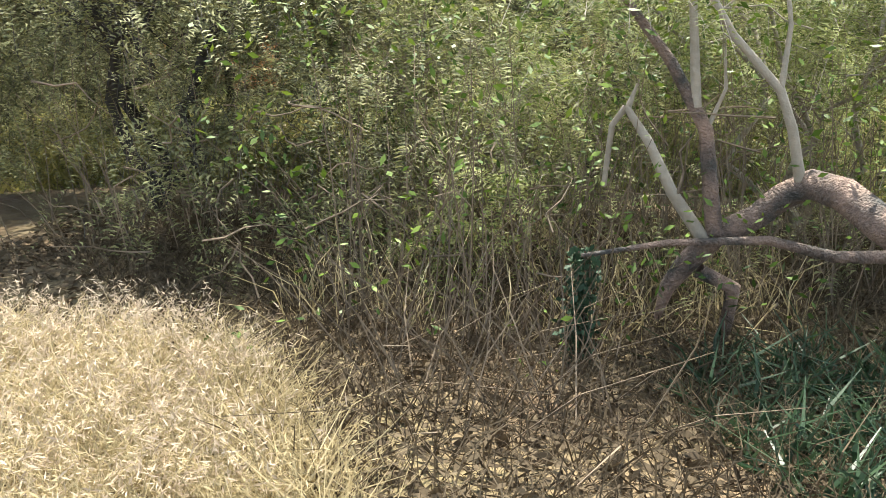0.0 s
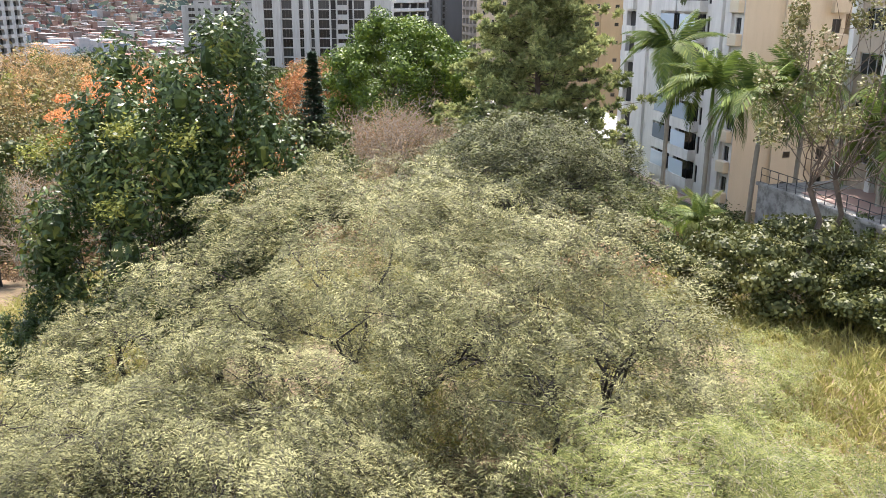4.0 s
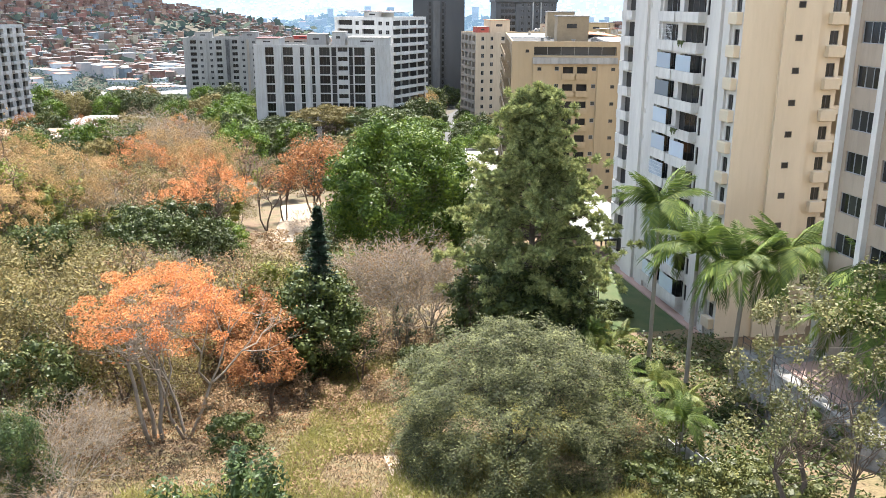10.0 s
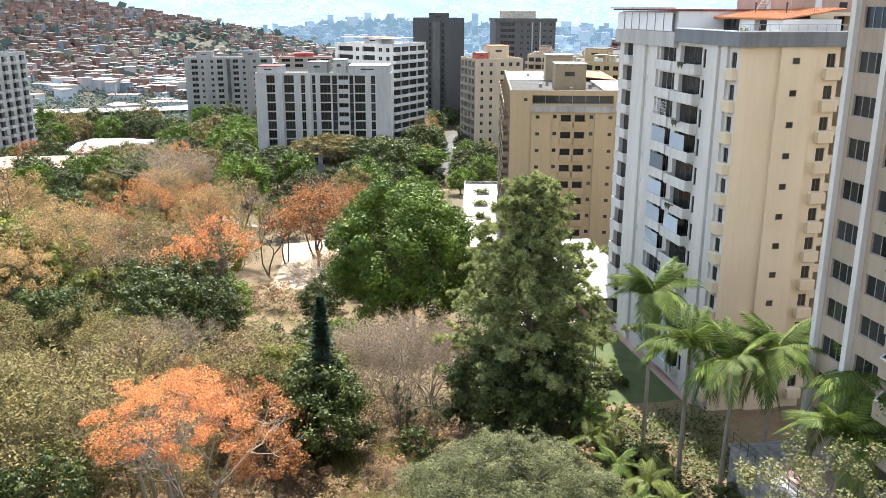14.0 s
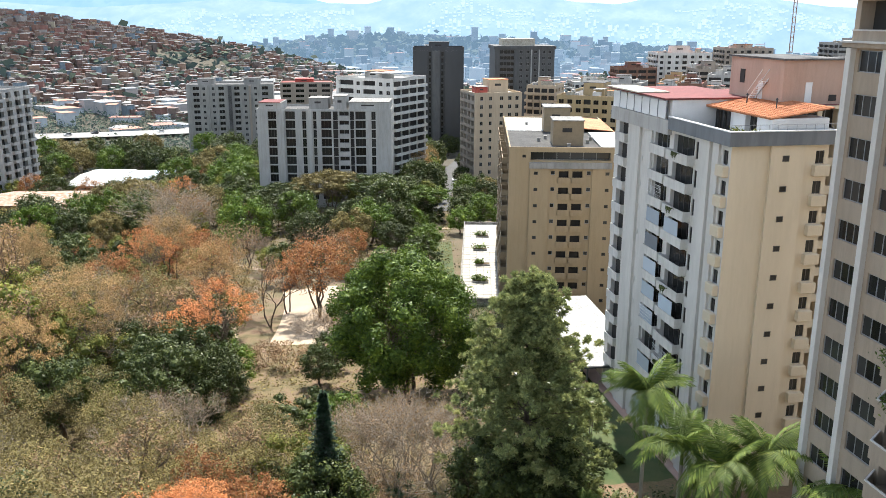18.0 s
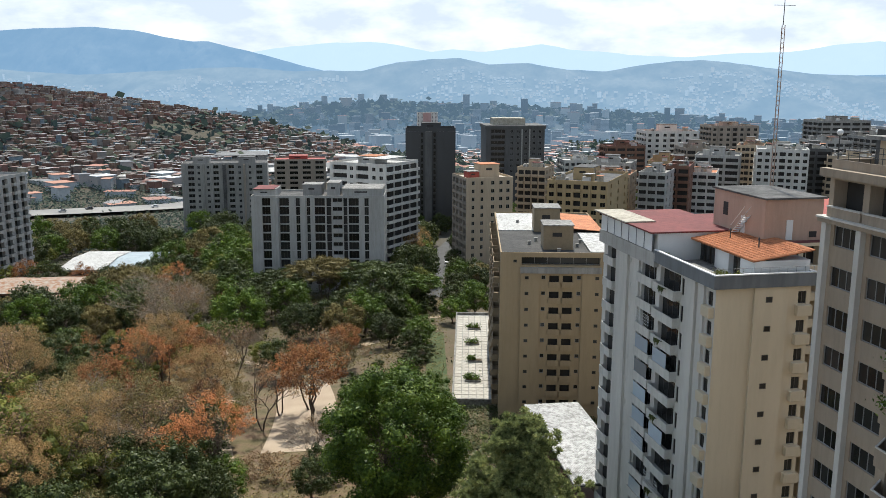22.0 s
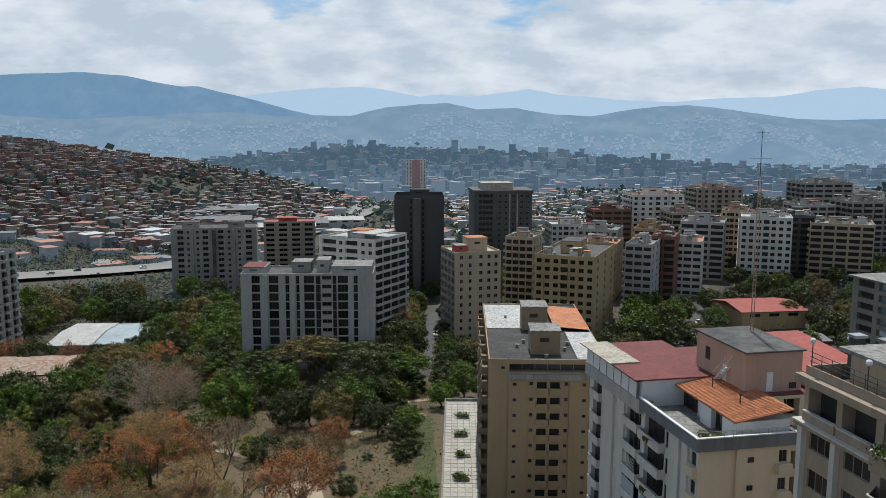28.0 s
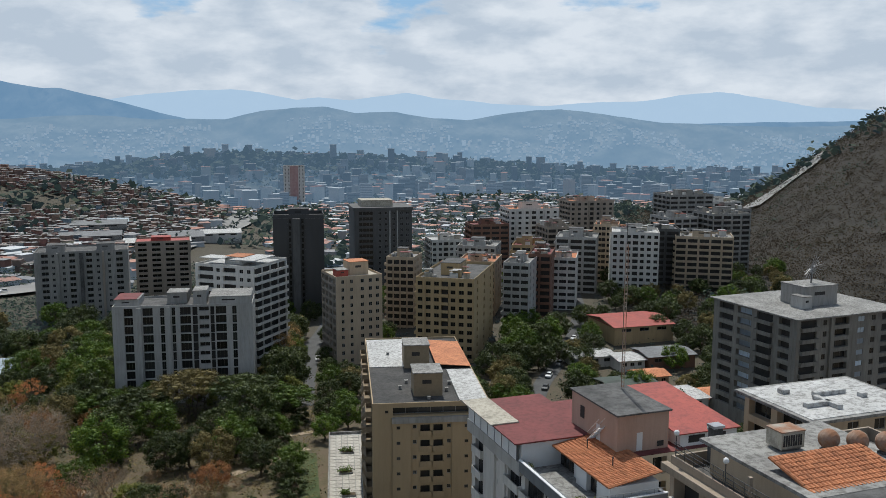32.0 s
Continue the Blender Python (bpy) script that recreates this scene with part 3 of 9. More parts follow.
def lattice(xs, zs, mat):
    """A flat frame in one piece: strips and openings take turns along xs, with a rail along the foot and the head."""
    nx, nz = len(xs), len(zs)
    pts = [(x, y, z) for y in (-0.03, 0.03) for z in zs for x in xs]
    full = lambda i, j: 0 <= i < nx - 1 and 0 <= j < nz - 1 and (i % 2 == 0 or j != 1)
    at = lambda i, j, b: b * nx * nz + j * nx + i
    fs = []
    for i in range(nx - 1):
        for j in range(nz - 1):
            if full(i, j):
                c = ((i, j), (i + 1, j), (i + 1, j + 1), (i, j + 1))
                fs += [tuple(at(*p, 0) for p in c), tuple(at(*p, 1) for p in reversed(c))]
                for e, (di, dj) in enumerate(((0, -1), (1, 0), (0, 1), (-1, 0))):
                    if not full(i + di, j + dj):
                        p, q = c[e], c[(e + 1) % 4]
                        fs.append((at(*q, 0), at(*p, 0), at(*p, 1), at(*q, 1)))
    return Kit().quads(pts, fs, mat)


def window_meshes(w, h, bars, frame, pane):
    """Frame and pane of a window, standing in the plane y = 0, shared by all of one size."""
    key = (round(w, 2), round(h, 2), bars, frame, pane)
    if key not in STORE:
        t = min(0.06, w * 0.1)
        xs = [x for j in range(bars + 2) for x in (j * (w - t) / (bars + 1), j * (w - t) / (bars + 1) + t)]
        k = lattice(xs, (0, t, h - t, h), M[frame])
        g = Kit().box(t, w - t, 0.0, 0.012, t, h - t, M[pane])
        STORE[key] = (k.mesh("window"), g.mesh("pane"))
    return STORE[key]


def balcony_mesh(w, d, h, mat, rail=None):
    """A balcony: slab, solid or railed front with a cap, and two sides, reaching out along -y."""
    key = ("balcony", round(w, 2), round(d, 2), h, mat, rail)
    if key not in STORE:
        k = Kit().box(0, w, -d, 0.0, 0, 0.16, M[mat])
        if rail:
            k.box(0, w, -d, -d + 0.05, h - 0.06, h, M[rail]).box(0, w, -d, -d + 0.04, 0.16, 0.4, M[mat])
            for j in range(int(w / 0.3) + 1):
                k.box(j * (w - 0.03) / max(1, int(w / 0.3)), j * (w - 0.03) / max(1, int(w / 0.3)) + 0.03, -d + 0.01, -d + 0.04, 0.4, h - 0.06, M[rail])
        else:
            k.box(0, w, -d, -d + 0.12, 0.16, h, M[mat])
        k.box(0, 0.1, -d + 0.12, 0.0, 0.16, h, M[mat]).box(w - 0.1, w, -d + 0.12, 0.0, 0.16, h, M[mat])
        STORE[key] = k.mesh("balcony")
    return STORE[key]


TURN = {"front": (0, 0, 0), "right": (1, 0, 90), "back": (1, 1, 180), "left": (0, 1, 270)}


def tower(name, label, at, turn, w, d, top, base, walls, columns, storey=2.8, group="", roof="old_concrete", detail=2, parapet=0.7, first=0.6):
    """A block of flats. at: its front left corner; turn: degrees about z. columns: side -> list of (kind, from, width,
    options), repeated each storey.
    kinds: win (window), deep (recessed loggia closed by a dark sheet for its shade), balc (balcony before a deep
    opening), strip (bay that stands proud), rib (upright fin)."""
    ob = thing(name, label, "apartment building", pose(at[0], at[1], base, 0, 0, turn), group)
    h = top - base
    n = int((h - first) / storey)
    z_first = h - n * storey
    for side, (px, py, rz) in TURN.items():
        width = w if side in ("front", "back") else d
        mat = walls.get(side, walls["all"])
        m = pose(px * w, py * d, 0, 0, 0, rz)
        holes, todo = [], []
        for kind, x, cw, *opt in columns.get(side, ()):
            o = opt[0] if opt else {}
            for f in range(o.get("from", 0), n - o.get("skip", 0)):
                z0 = z_first + f * storey
                if kind in ("win", "deep", "balc"):
                    a = o.get("sill", 0.9 if kind == "win" else (0.95 if kind == "deep" else 0.05))
                    b = o.get("head", 2.2 if kind == "win" else 2.45)
                    g = o.get("g", 0.18 if kind == "win" else 1.0)
                    holes.append((x, x + cw, z0 + a, z0 + b, g))
                    todo.append((kind, x, z0, cw, a, b, g, o))
        part("wall", facade(width, h, holes, M[mat]), ob, m, "" if mat == walls["all"] else mat.replace("_", " ") + " wall")
        back, joined, joined_b = {}, Kit(), Kit()
        for kind, x, z0, cw, a, b, g, o in todo:
            if detail == 0 and (kind == "win" or o.get("glazed", True)):
                for src in window_meshes(cw, b - a, o.get("bars", 1 if cw > 0.8 else 0), o.get("frame", "frame"), o.get("pane", "glass")):
                    joined.quads([(v.co.x + x, v.co.y + g - 0.05, v.co.z + z0 + a) for v in src.vertices], [tuple(p.vertices) for p in src.polygons], src.materials[0])
            elif kind == "win" or o.get("glazed", True):
                fr, pn = window_meshes(cw, b - a, o.get("bars", 1 if cw > 0.8 else 0), o.get("frame", "frame"), o.get("pane", "glass"))
                if detail >= 1:
                    wn_ = part("window", fr, ob, m @ pose(x, g - 0.05, z0 + a))
                    lights = o.get("bars", 1 if cw > 0.8 else 0) + 1
                    if detail >= 3 and lights > 1:
                        t = min(0.06, cw * 0.1)
                        pitch = (cw - t) / lights
                        one = STORE.setdefault(("light", round(pitch, 3), round(b - a, 2), o.get("pane", "glass")), Kit().box(t, pitch, 0.0, 0.012, t, b - a - t, M[o.get("pane", "glass")]).mesh("pane"))
                        for j in range(lights):
                            part("pane", one, wn_, pose(j * pitch, 0.004 * (j % 2), 0))
                    else:
                        part("pane", pn, wn_)
                else:
                    key = ("both", fr.name, pn.name)
                    if key not in STORE:
                        k = Kit()
                        for src in (fr, pn):
                            vs = [tuple(v.co) for v in src.vertices]
                            k.quads(vs, [tuple(p.vertices) for p in src.polygons], src.materials[0])
                        STORE[key] = k.mesh("window")
                    part("window", STORE[key], ob, m @ pose(x, g - 0.05, z0 + a))
            if kind != "win":
                lo, hi = back.get((x, cw, g), (z0 + a, z0 + b))
                back[(x, cw, g)] = (min(lo, z0 + a), max(hi, z0 + b))
            if kind == "balc" and detail == 0:
                src = balcony_mesh(cw + 0.3, o.get("out", 1.0), 1.0, o.get("mat", mat), o.get("rail"))
                joined_b.quads([(v.co.x + x - 0.15, v.co.y, v.co.z + z0 - 0.12) for v in src.vertices], [tuple(p.vertices) for p in src.polygons], src.materials[0])
            elif kind == "balc":
                part("balcony", balcony_mesh(cw + 0.3, o.get("out", 1.0), 1.0, o.get("mat", mat), o.get("rail")), ob, m @ pose(x - 0.15, 0, z0 - 0.12))
        # a dark sheet closes each deep opening, its colour painted as the shade within
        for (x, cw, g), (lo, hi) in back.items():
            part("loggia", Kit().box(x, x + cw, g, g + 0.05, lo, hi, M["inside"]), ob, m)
        for nm, kk in (("glazing", joined), ("balcony", joined_b)):
            if kk.f:
                part(nm, kk, ob, m)["kind"] = "stuff"
        for kind, x, cw, *opt in columns.get(side, ()):
            o = opt[0] if opt else {}
            if kind == "rib":
                out = o.get("out", 0.3)
                part("rib", Kit().box(x, x + cw, -out, 0.0, o.get("lo", 0), h - o.get("drop", 0), M[o.get("mat", mat)]), ob, m)
            if kind == "band":
                for f in range(n + 1):
                    part("floor_band", STORE.setdefault(("band", round(cw, 2), o.get("mat", mat), o.get("t", 0.25)), Kit().box(0, cw, -o.get("out", 0.12), 0.0, -o.get("t", 0.25) / 2, o.get("t", 0.25) / 2, M[o.get("mat", mat)]).mesh("floor_band")),
                         ob, m @ pose(x, 0, z_first + f * storey - 0.02))
    t = 0.2
    r = Kit().box(t, w - t, t, d - t, h - 0.25, h - 0.004, M[roof])
    part("roof", r, ob)
    if parapet:
        pm = M[walls["all"]]
        p = Kit().box(0, w, 0, t, h, h + parapet, pm).box(0, w, d - t, d, h, h + parapet, pm)
        p.box(0, t, t, d - t, h, h + parapet, pm).box(w - t, w, t, d - t, h, h + parapet, pm)
        part("parapet", p, ob)
    return ob


def roof_box(ob, x, y, w, d, z, h, mat, cap="old_concrete"):
    """A lift or tank house on a roof, with a thin overhanging cap slab."""
    k = Kit().box(x, x + w, y, y + d, z, z + h, M[mat]).box(x - 0.15, x + w + 0.15, y - 0.15, y + d + 0.15, z + h, z + h + 0.18, M[cap])
    k.box(x + w * 0.3, x + w * 0.62, y - 0.03, y, z + h * 0.55, z + h * 0.72, M["inside"])
    return part("tank_house", k, ob)


# ---- plants ----
def leaf_quads(rng, c, size, up=0.35, long=2.2, droop=0.0, face=None):
    """Pointed leaves about the places c, turned at random, lying more or less flat; face: the way each roughly looks."""
    n = len(c)
    a = rng.normal(size=(n, 3))
    a[:, 2] = a[:, 2] * (1 - up) - droop
    a /= np.linalg.norm(a, axis=1, keepdims=True)
    b = rng.normal(size=(n, 3))
    b[:, 2] *= 0.4
    if face is not None:
        f = face + rng.normal(size=(n, 3)) * 0.5 + np.array([0, 0, 0.15])
        f /= np.linalg.norm(f, axis=1, keepdims=True)
        a -= (a * f).sum(1, keepdims=True) * f
        a /= np.linalg.norm(a, axis=1, keepdims=True) + 1e-9
        b = np.cross(f, a)
    b -= (b * a).sum(1, keepdims=True) * a
    b /= np.linalg.norm(b, axis=1, keepdims=True) + 1e-9
    s = (size * rng.uniform(0.6, 1.35, n))[:, None]
    w = s / long
    v = np.stack([c - a * s * 0.5, c + b * w * 0.5 - a * s * 0.05, c + a * s * 0.5, c - b * w * 0.5 - a * s * 0.05], 1)
    return v.reshape(-1, 3)


def quads_mesh(name, v, mat):
    f = np.arange(len(v)).reshape(-1, 4)
    return raw_mesh(name, v, f, [M[mat]])


def limb(k, rng, a, b, r0, r1, mat, bend=0.12, n=5, sag=0.0):
    """A crooked limb from a to b."""
    a, b = np.array(a, float), np.array(b, float)
    ln = np.linalg.norm(b - a)
    pts = [a + (b - a) * t + rng.normal(size=3) * ln * bend * math.sin(math.pi * t) * 0.6 + np.array([0, 0, sag * ln * math.sin(math.pi * t)]) for t in np.linspace(0, 1, n)]
    k.tube(pts, np.linspace(r0, r1, n), M[mat], 6)
    return pts


def crown_points(rng, n, rx, ry, rz, cz, flat=0.0, hollow=0.55, lumps=14, lump=0.34, low=-0.6):
    """Clump centres on an uneven shell, leaf places about them with the way they face, and the clumps' sizes."""
    th = np.arange(lumps) * 2.4 + rng.uniform(-0.5, 0.5, lumps)
    u = low + (1 - low) * (np.arange(lumps) + rng.uniform(0, 1, lumps)) / lumps
    r = np.sqrt(np.clip(1 - u * u, 0.02, 1))
    k = rng.uniform(hollow, 1.0, lumps)
    c = np.stack([r * np.cos(th) * rx * k, r * np.sin(th) * ry * k, u * rz * k + cz], 1)
    which = rng.integers(0, lumps, n)
    off = rng.normal(size=(n, 3))
    off /= np.linalg.norm(off, axis=1, keepdims=True)
    far = (rng.uniform(0.2, 1.1, n) ** 0.4)[:, None]
    size = lump * rng.uniform(0.7, 1.25, lumps)
    p = c[which] + off * far * np.array([rx, ry, rz * (1 - flat)]) * size[which][:, None]
    return c, p, off, size


SHELL = []
for ax in range(3):
    for sg in (-1, 1):
        for i in range(2):
            for j in range(2):
                q = []
                for a, b in ((i, j), (i + 1, j), (i + 1, j + 1), (i, j + 1)):
                    w = [0.0, 0.0, 0.0]
                    w[ax], w[(ax + 1) % 3], w[(ax + 2) % 3] = sg, a - 1.0, b - 1.0
                    q.append(np.array(w) / np.linalg.norm(w))
                SHELL.append(q)
SHELL = np.array(SHELL).reshape(-1, 3)


def broad_tree(name, label, seed, h, r, crown_h, leaf, n, mat, bark="bark", lumps=16, lump=0.34, trunk=0.035, low=-0.6, group="", long=2.0, hollow=0.55, category="tree", stems=1, up=0.35, droop=0.0, dense=0.0, flat=0.0):
    """A broadleaf tree: a forked trunk, limbs into each clump, a crown of many leaves; dense: how far the clumps' inside is closed by leaf mass."""
    rng = np.random.default_rng(seed)
    ob = thing(name, label, category, None, group)
    cz = h - crown_h * 0.5
    c, p, off, size = crown_points(rng, n, r, r, crown_h * 0.5, cz, flat=flat, lumps=lumps, lump=lump, low=low, hollow=hollow)
    k = Kit()
    for s in range(stems):
        foot = rng.normal(size=2) * 0.15 * r * (stems > 1)
        fork = np.array([rng.normal() * 0.08 * r + foot[0] * 1.6, rng.normal() * 0.08 * r + foot[1] * 1.6, max(h - crown_h, h * 0.18) + 0.06 * h])
        limb(k, rng, (foot[0], foot[1], -0.5), fork, trunk * h, trunk * h * 0.7, bark, 0.06)
        for j in range(s, lumps, stems):
            limb(k, rng, fork, c[j], trunk * h * 0.42 * min(1.0, (14 / lumps) ** 0.6), trunk * h * 0.05, bark, 0.14, 6)
    part("trunk", k.mesh("trunk", True), ob)
    v = leaf_quads(rng, p, leaf, long=long, up=up, droop=droop, face=off if dense else None)
    if dense:
        rad = np.array([r, r, crown_h * 0.5]) * size[:, None] * dense
        body = c[:, None] + SHELL[None] * rad[:, None] * (1 + 0.16 * np.sin(SHELL[None] * 5 + c[:, None]))
        v = np.concatenate([v, body.reshape(-1, 3)])
    part("crown", quads_mesh("crown", v, mat), ob)
    return ob


def bare_tree(name, label, seed, h, r, bark="bark_pale", leaf=0.0, n=0, mat="brown_leaf", trunk=0.022, spread=0.75, depth=4, group="", stems=3, category="tree", twig=0.012):
    """A nearly leafless tree: stems that fork again and again into fine twigs, with a few leaves or blossoms at the tips."""
    rng = np.random.default_rng(seed)
    ob = thing(name, label, category, None, group)
    k, tips = Kit(), []

    def grow(a, way, ln, rad, lev):
        b = a + way * ln
        mid = (a + b) / 2 + rng.normal(size=3) * ln * 0.06
        nn = 5 if lev > 1 else 3
        k.tube([a, mid, b], [rad, rad * 0.85, rad * 0.68], M[bark], nn)
        if lev == 0:
            tips.append(b)
            return
        for _ in range(3 if lev > 1 else int(rng.integers(2, 4))):
            d = way + rng.normal(size=3) * spread * 0.62
            d[2] = abs(d[2]) * 0.8 + 0.12
            d /= np.linalg.norm(d)
            grow(b, d, ln * rng.uniform(0.58, 0.8), max(rad * 0.6, twig), lev - 1)
        if lev <= 2:
            tips.append(b)

    ln = h / (1 + sum(0.7 ** i * 0.75 for i in range(1, depth + 1)))
    for s in range(stems):
        th = 2 * math.pi * s / stems + rng.uniform(0, 1)
        lean = 0.42 if stems > 1 else 0.06
        way = np.array([math.cos(th) * lean, math.sin(th) * lean, 1.0])
        grow(np.array([0, 0, -0.3]), way / np.linalg.norm(way), ln, trunk * h, depth)
    tips = np.array(tips)
    part("trunk", k.mesh("trunk", True), ob)
    if n:
        which = rng.integers(0, len(tips), n)
        p = tips[which] + rng.normal(size=(n, 3)) * h * 0.035
        part("crown", quads_mesh("crown", leaf_quads(rng, p, leaf, long=1.6), mat), ob)
    return ob


def feathers(rng, base, way, ln, pairs=6):
    """Feathery leaves: for each place a row of narrow leaflet pairs along a drooping stalk."""
    n = len(base)
    way = way / (np.linalg.norm(way, axis=1, keepdims=True) + 1e-9)
    side = np.cross(way, rng.normal(size=(n, 3)) * 0.35 + np.array([0, 0, 1.0]))
    side /= np.linalg.norm(side, axis=1, keepdims=True) + 1e-9
    out = []
    for j in range(pairs):
        t = (j + 0.6) / pairs
        c = base + way * (ln * t)[:, None] - np.array([0, 0, 1.0]) * (ln * 0.3 * t * t)[:, None]
        wd = (ln * 0.27 * (1 - 0.55 * abs(t - 0.4)))[:, None]
        th = (ln / pairs * 0.44)[:, None]
        sweep = way * th * 0.8
        out.append(np.stack([c - side * wd + sweep, c - way * th * 0.5, c + side * wd + sweep, c + way * th * 0.5], 1))
    return np.concatenate(out, 1).reshape(-1, 3)


def umbrella_tree(name, label, seed, h, r, n, mat="acacia", bark="bark", leaf=0.34, limbs=9, group="", pairs=4, under=0.5, trunk=0.03, stems=3, twigs=26, thin=0.0, each=11, ln=0.9, fall=1.2, bare=None):
    """A feathery thorn tree: low forked stems, arching limbs and a wide domed crown of drooping feathery sprays that hangs down at its rim."""
    rng = np.random.default_rng(seed)
    ob = thing(name, label, "tree", None, group)
    k = Kit()
    knees = []
    for s in range(stems):
        th = 2 * math.pi * (s + rng.uniform(-0.2, 0.2)) / stems
        knee = np.array([math.cos(th) * r * 0.16, math.sin(th) * r * 0.16, h * rng.uniform(0.26, 0.4)])
        knees.append((th, limb(k, rng, (0.1 * math.cos(th), 0.1 * math.sin(th), -0.3), knee, trunk * h, trunk * h * 0.7, bark, 0.14, 6)[-1]))
    for s in range(limbs):
        th = 2 * math.pi * (s + rng.uniform(-0.3, 0.3)) / limbs
        rr = r * rng.uniform(0.45, 0.8)
        end = np.array([math.cos(th) * rr, math.sin(th) * rr, h * (0.84 - 0.42 * (rr / r) ** 2)])
        start = min(knees, key=lambda q: abs(math.remainder(q[0] - th, 2 * math.pi)))[1]
        p2 = limb(k, rng, start, end, trunk * h * 0.5, trunk * h * 0.14, bark, 0.1, 7, 0.1)
        for q in p2[1:]:
            for _ in range(max(1, twigs // 6)):
                e = q + rng.normal(size=3) * np.array([0.2, 0.2, 0.12]) * r * 0.5
                e[2] = min(e[2], h * 0.9)
                limb(k, rng, q, e, trunk * h * 0.1, 0.006, bark, 0.18, 4)
    part("trunk", k.mesh("trunk", True), ob)
    # sprays: feathery shoots in tufts, layered over the dome and hanging down its rim
    per = 9
    m0 = n // per
    th, rr = rng.uniform(0, 2 * math.pi, m0), np.sqrt(rng.uniform(0, 1, m0)) * r
    wob = 1 + 0.10 * np.sin(3 * th + seed) + 0.08 * np.sin(7 * th + 2 * seed)
    top = h * (1 - 0.60 * (rr / (r * 1.08)) ** 2.3) + 0.035 * h * np.sin(rr * 3.1 + 4 * th)
    z = top - rng.uniform(0, 1, m0) ** fall * h * under * (0.42 + 0.58 * (rr / r) ** 1.5)
    z = np.where(z < 0.25, rng.uniform(0.25, 1, m0) * top, z)
    rr = rr * wob
    c = np.stack([rr * np.cos(th), rr * np.sin(th), z], 1)
    gap = np.sin(c[:, 0] * 6.3 / r + seed) * np.sin(c[:, 1] * 6.9 / r + 1.7 * seed) * np.sin(c[:, 2] * 8 / h + 0.6 * seed)
    keep = gap < 0.5 - thin
    if bare:
        keep &= ~((c[:, 1] < bare[0]) & (c[:, 2] < bare[1]))
    c, th = c[keep], th[keep]
    aim = np.stack([np.cos(th), np.sin(th), np.zeros(len(c))], 1) * 0.8 + rng.normal(size=(len(c), 3)) * np.array([0.4, 0.4, 0.2]) + np.array([0, 0, 0.12])
    p = np.repeat(c, per, 0) + rng.normal(size=(len(c) * per, 3)) * np.array([0.22, 0.22, 0.1]) * ln
    m_ = len(p)
    way = np.repeat(aim, per, 0) + rng.normal(size=(m_, 3)) * np.array([0.55, 0.55, 0.22])
    way /= np.linalg.norm(way, axis=1, keepdims=True)
    L = ln * rng.uniform(0.55, 1.25, m_)
    v, tw = sprays(rng, p, way, L, each, leaf, pairs)
    part("crown", quads_mesh("crown", v, mat), ob)
    part("twig", quads_mesh("twig", tw, bark), ob)
    return ob


def sprays(rng, base, way, L, each, leaf, pairs):
    """Drooping shoots with feathery leaves to either side; returns the leaves and the thin stalks."""
    n = len(base)
    down = np.array([0, 0, 1.0])
    side = np.cross(way, down + rng.normal(size=(n, 3)) * 0.3)
    side /= np.linalg.norm(side, axis=1, keepdims=True) + 1e-9
    t = ((np.arange(each) + 0.5) / each)[None, :, None]
    Lk = L[:, None, None]
    pos = base[:, None] + way[:, None] * Lk * t - down * Lk * 0.55 * t * t
    tan = way[:, None] - down * 1.1 * t
    sg = np.where(np.arange(each) % 2 == 0, 1.0, -1.0)[None, :, None]
    lw = tan * 0.55 + side[:, None] * sg * 0.9 + rng.normal(size=(n, each, 3)) * 0.3 - down * 0.1
    ll = (leaf * (1.15 - 0.5 * t[..., 0]) * rng.uniform(0.7, 1.25, (n, each))).ravel()
    v = feathers(rng, pos.reshape(-1, 3), lw.reshape(-1, 3), ll, pairs)
    q = [base + way * (L * a)[:, None] - down * (L * 0.55 * a * a)[:, None] for a in (-0.15, 0.4, 0.9)]
    w = side * 0.0025
    tw = np.concatenate([np.stack([q[j] - w, q[j] + w, q[j + 1] + w * 0.6, q[j + 1] - w * 0.6], 1) for j in range(2)], 1).reshape(-1, 3)
    return v, tw


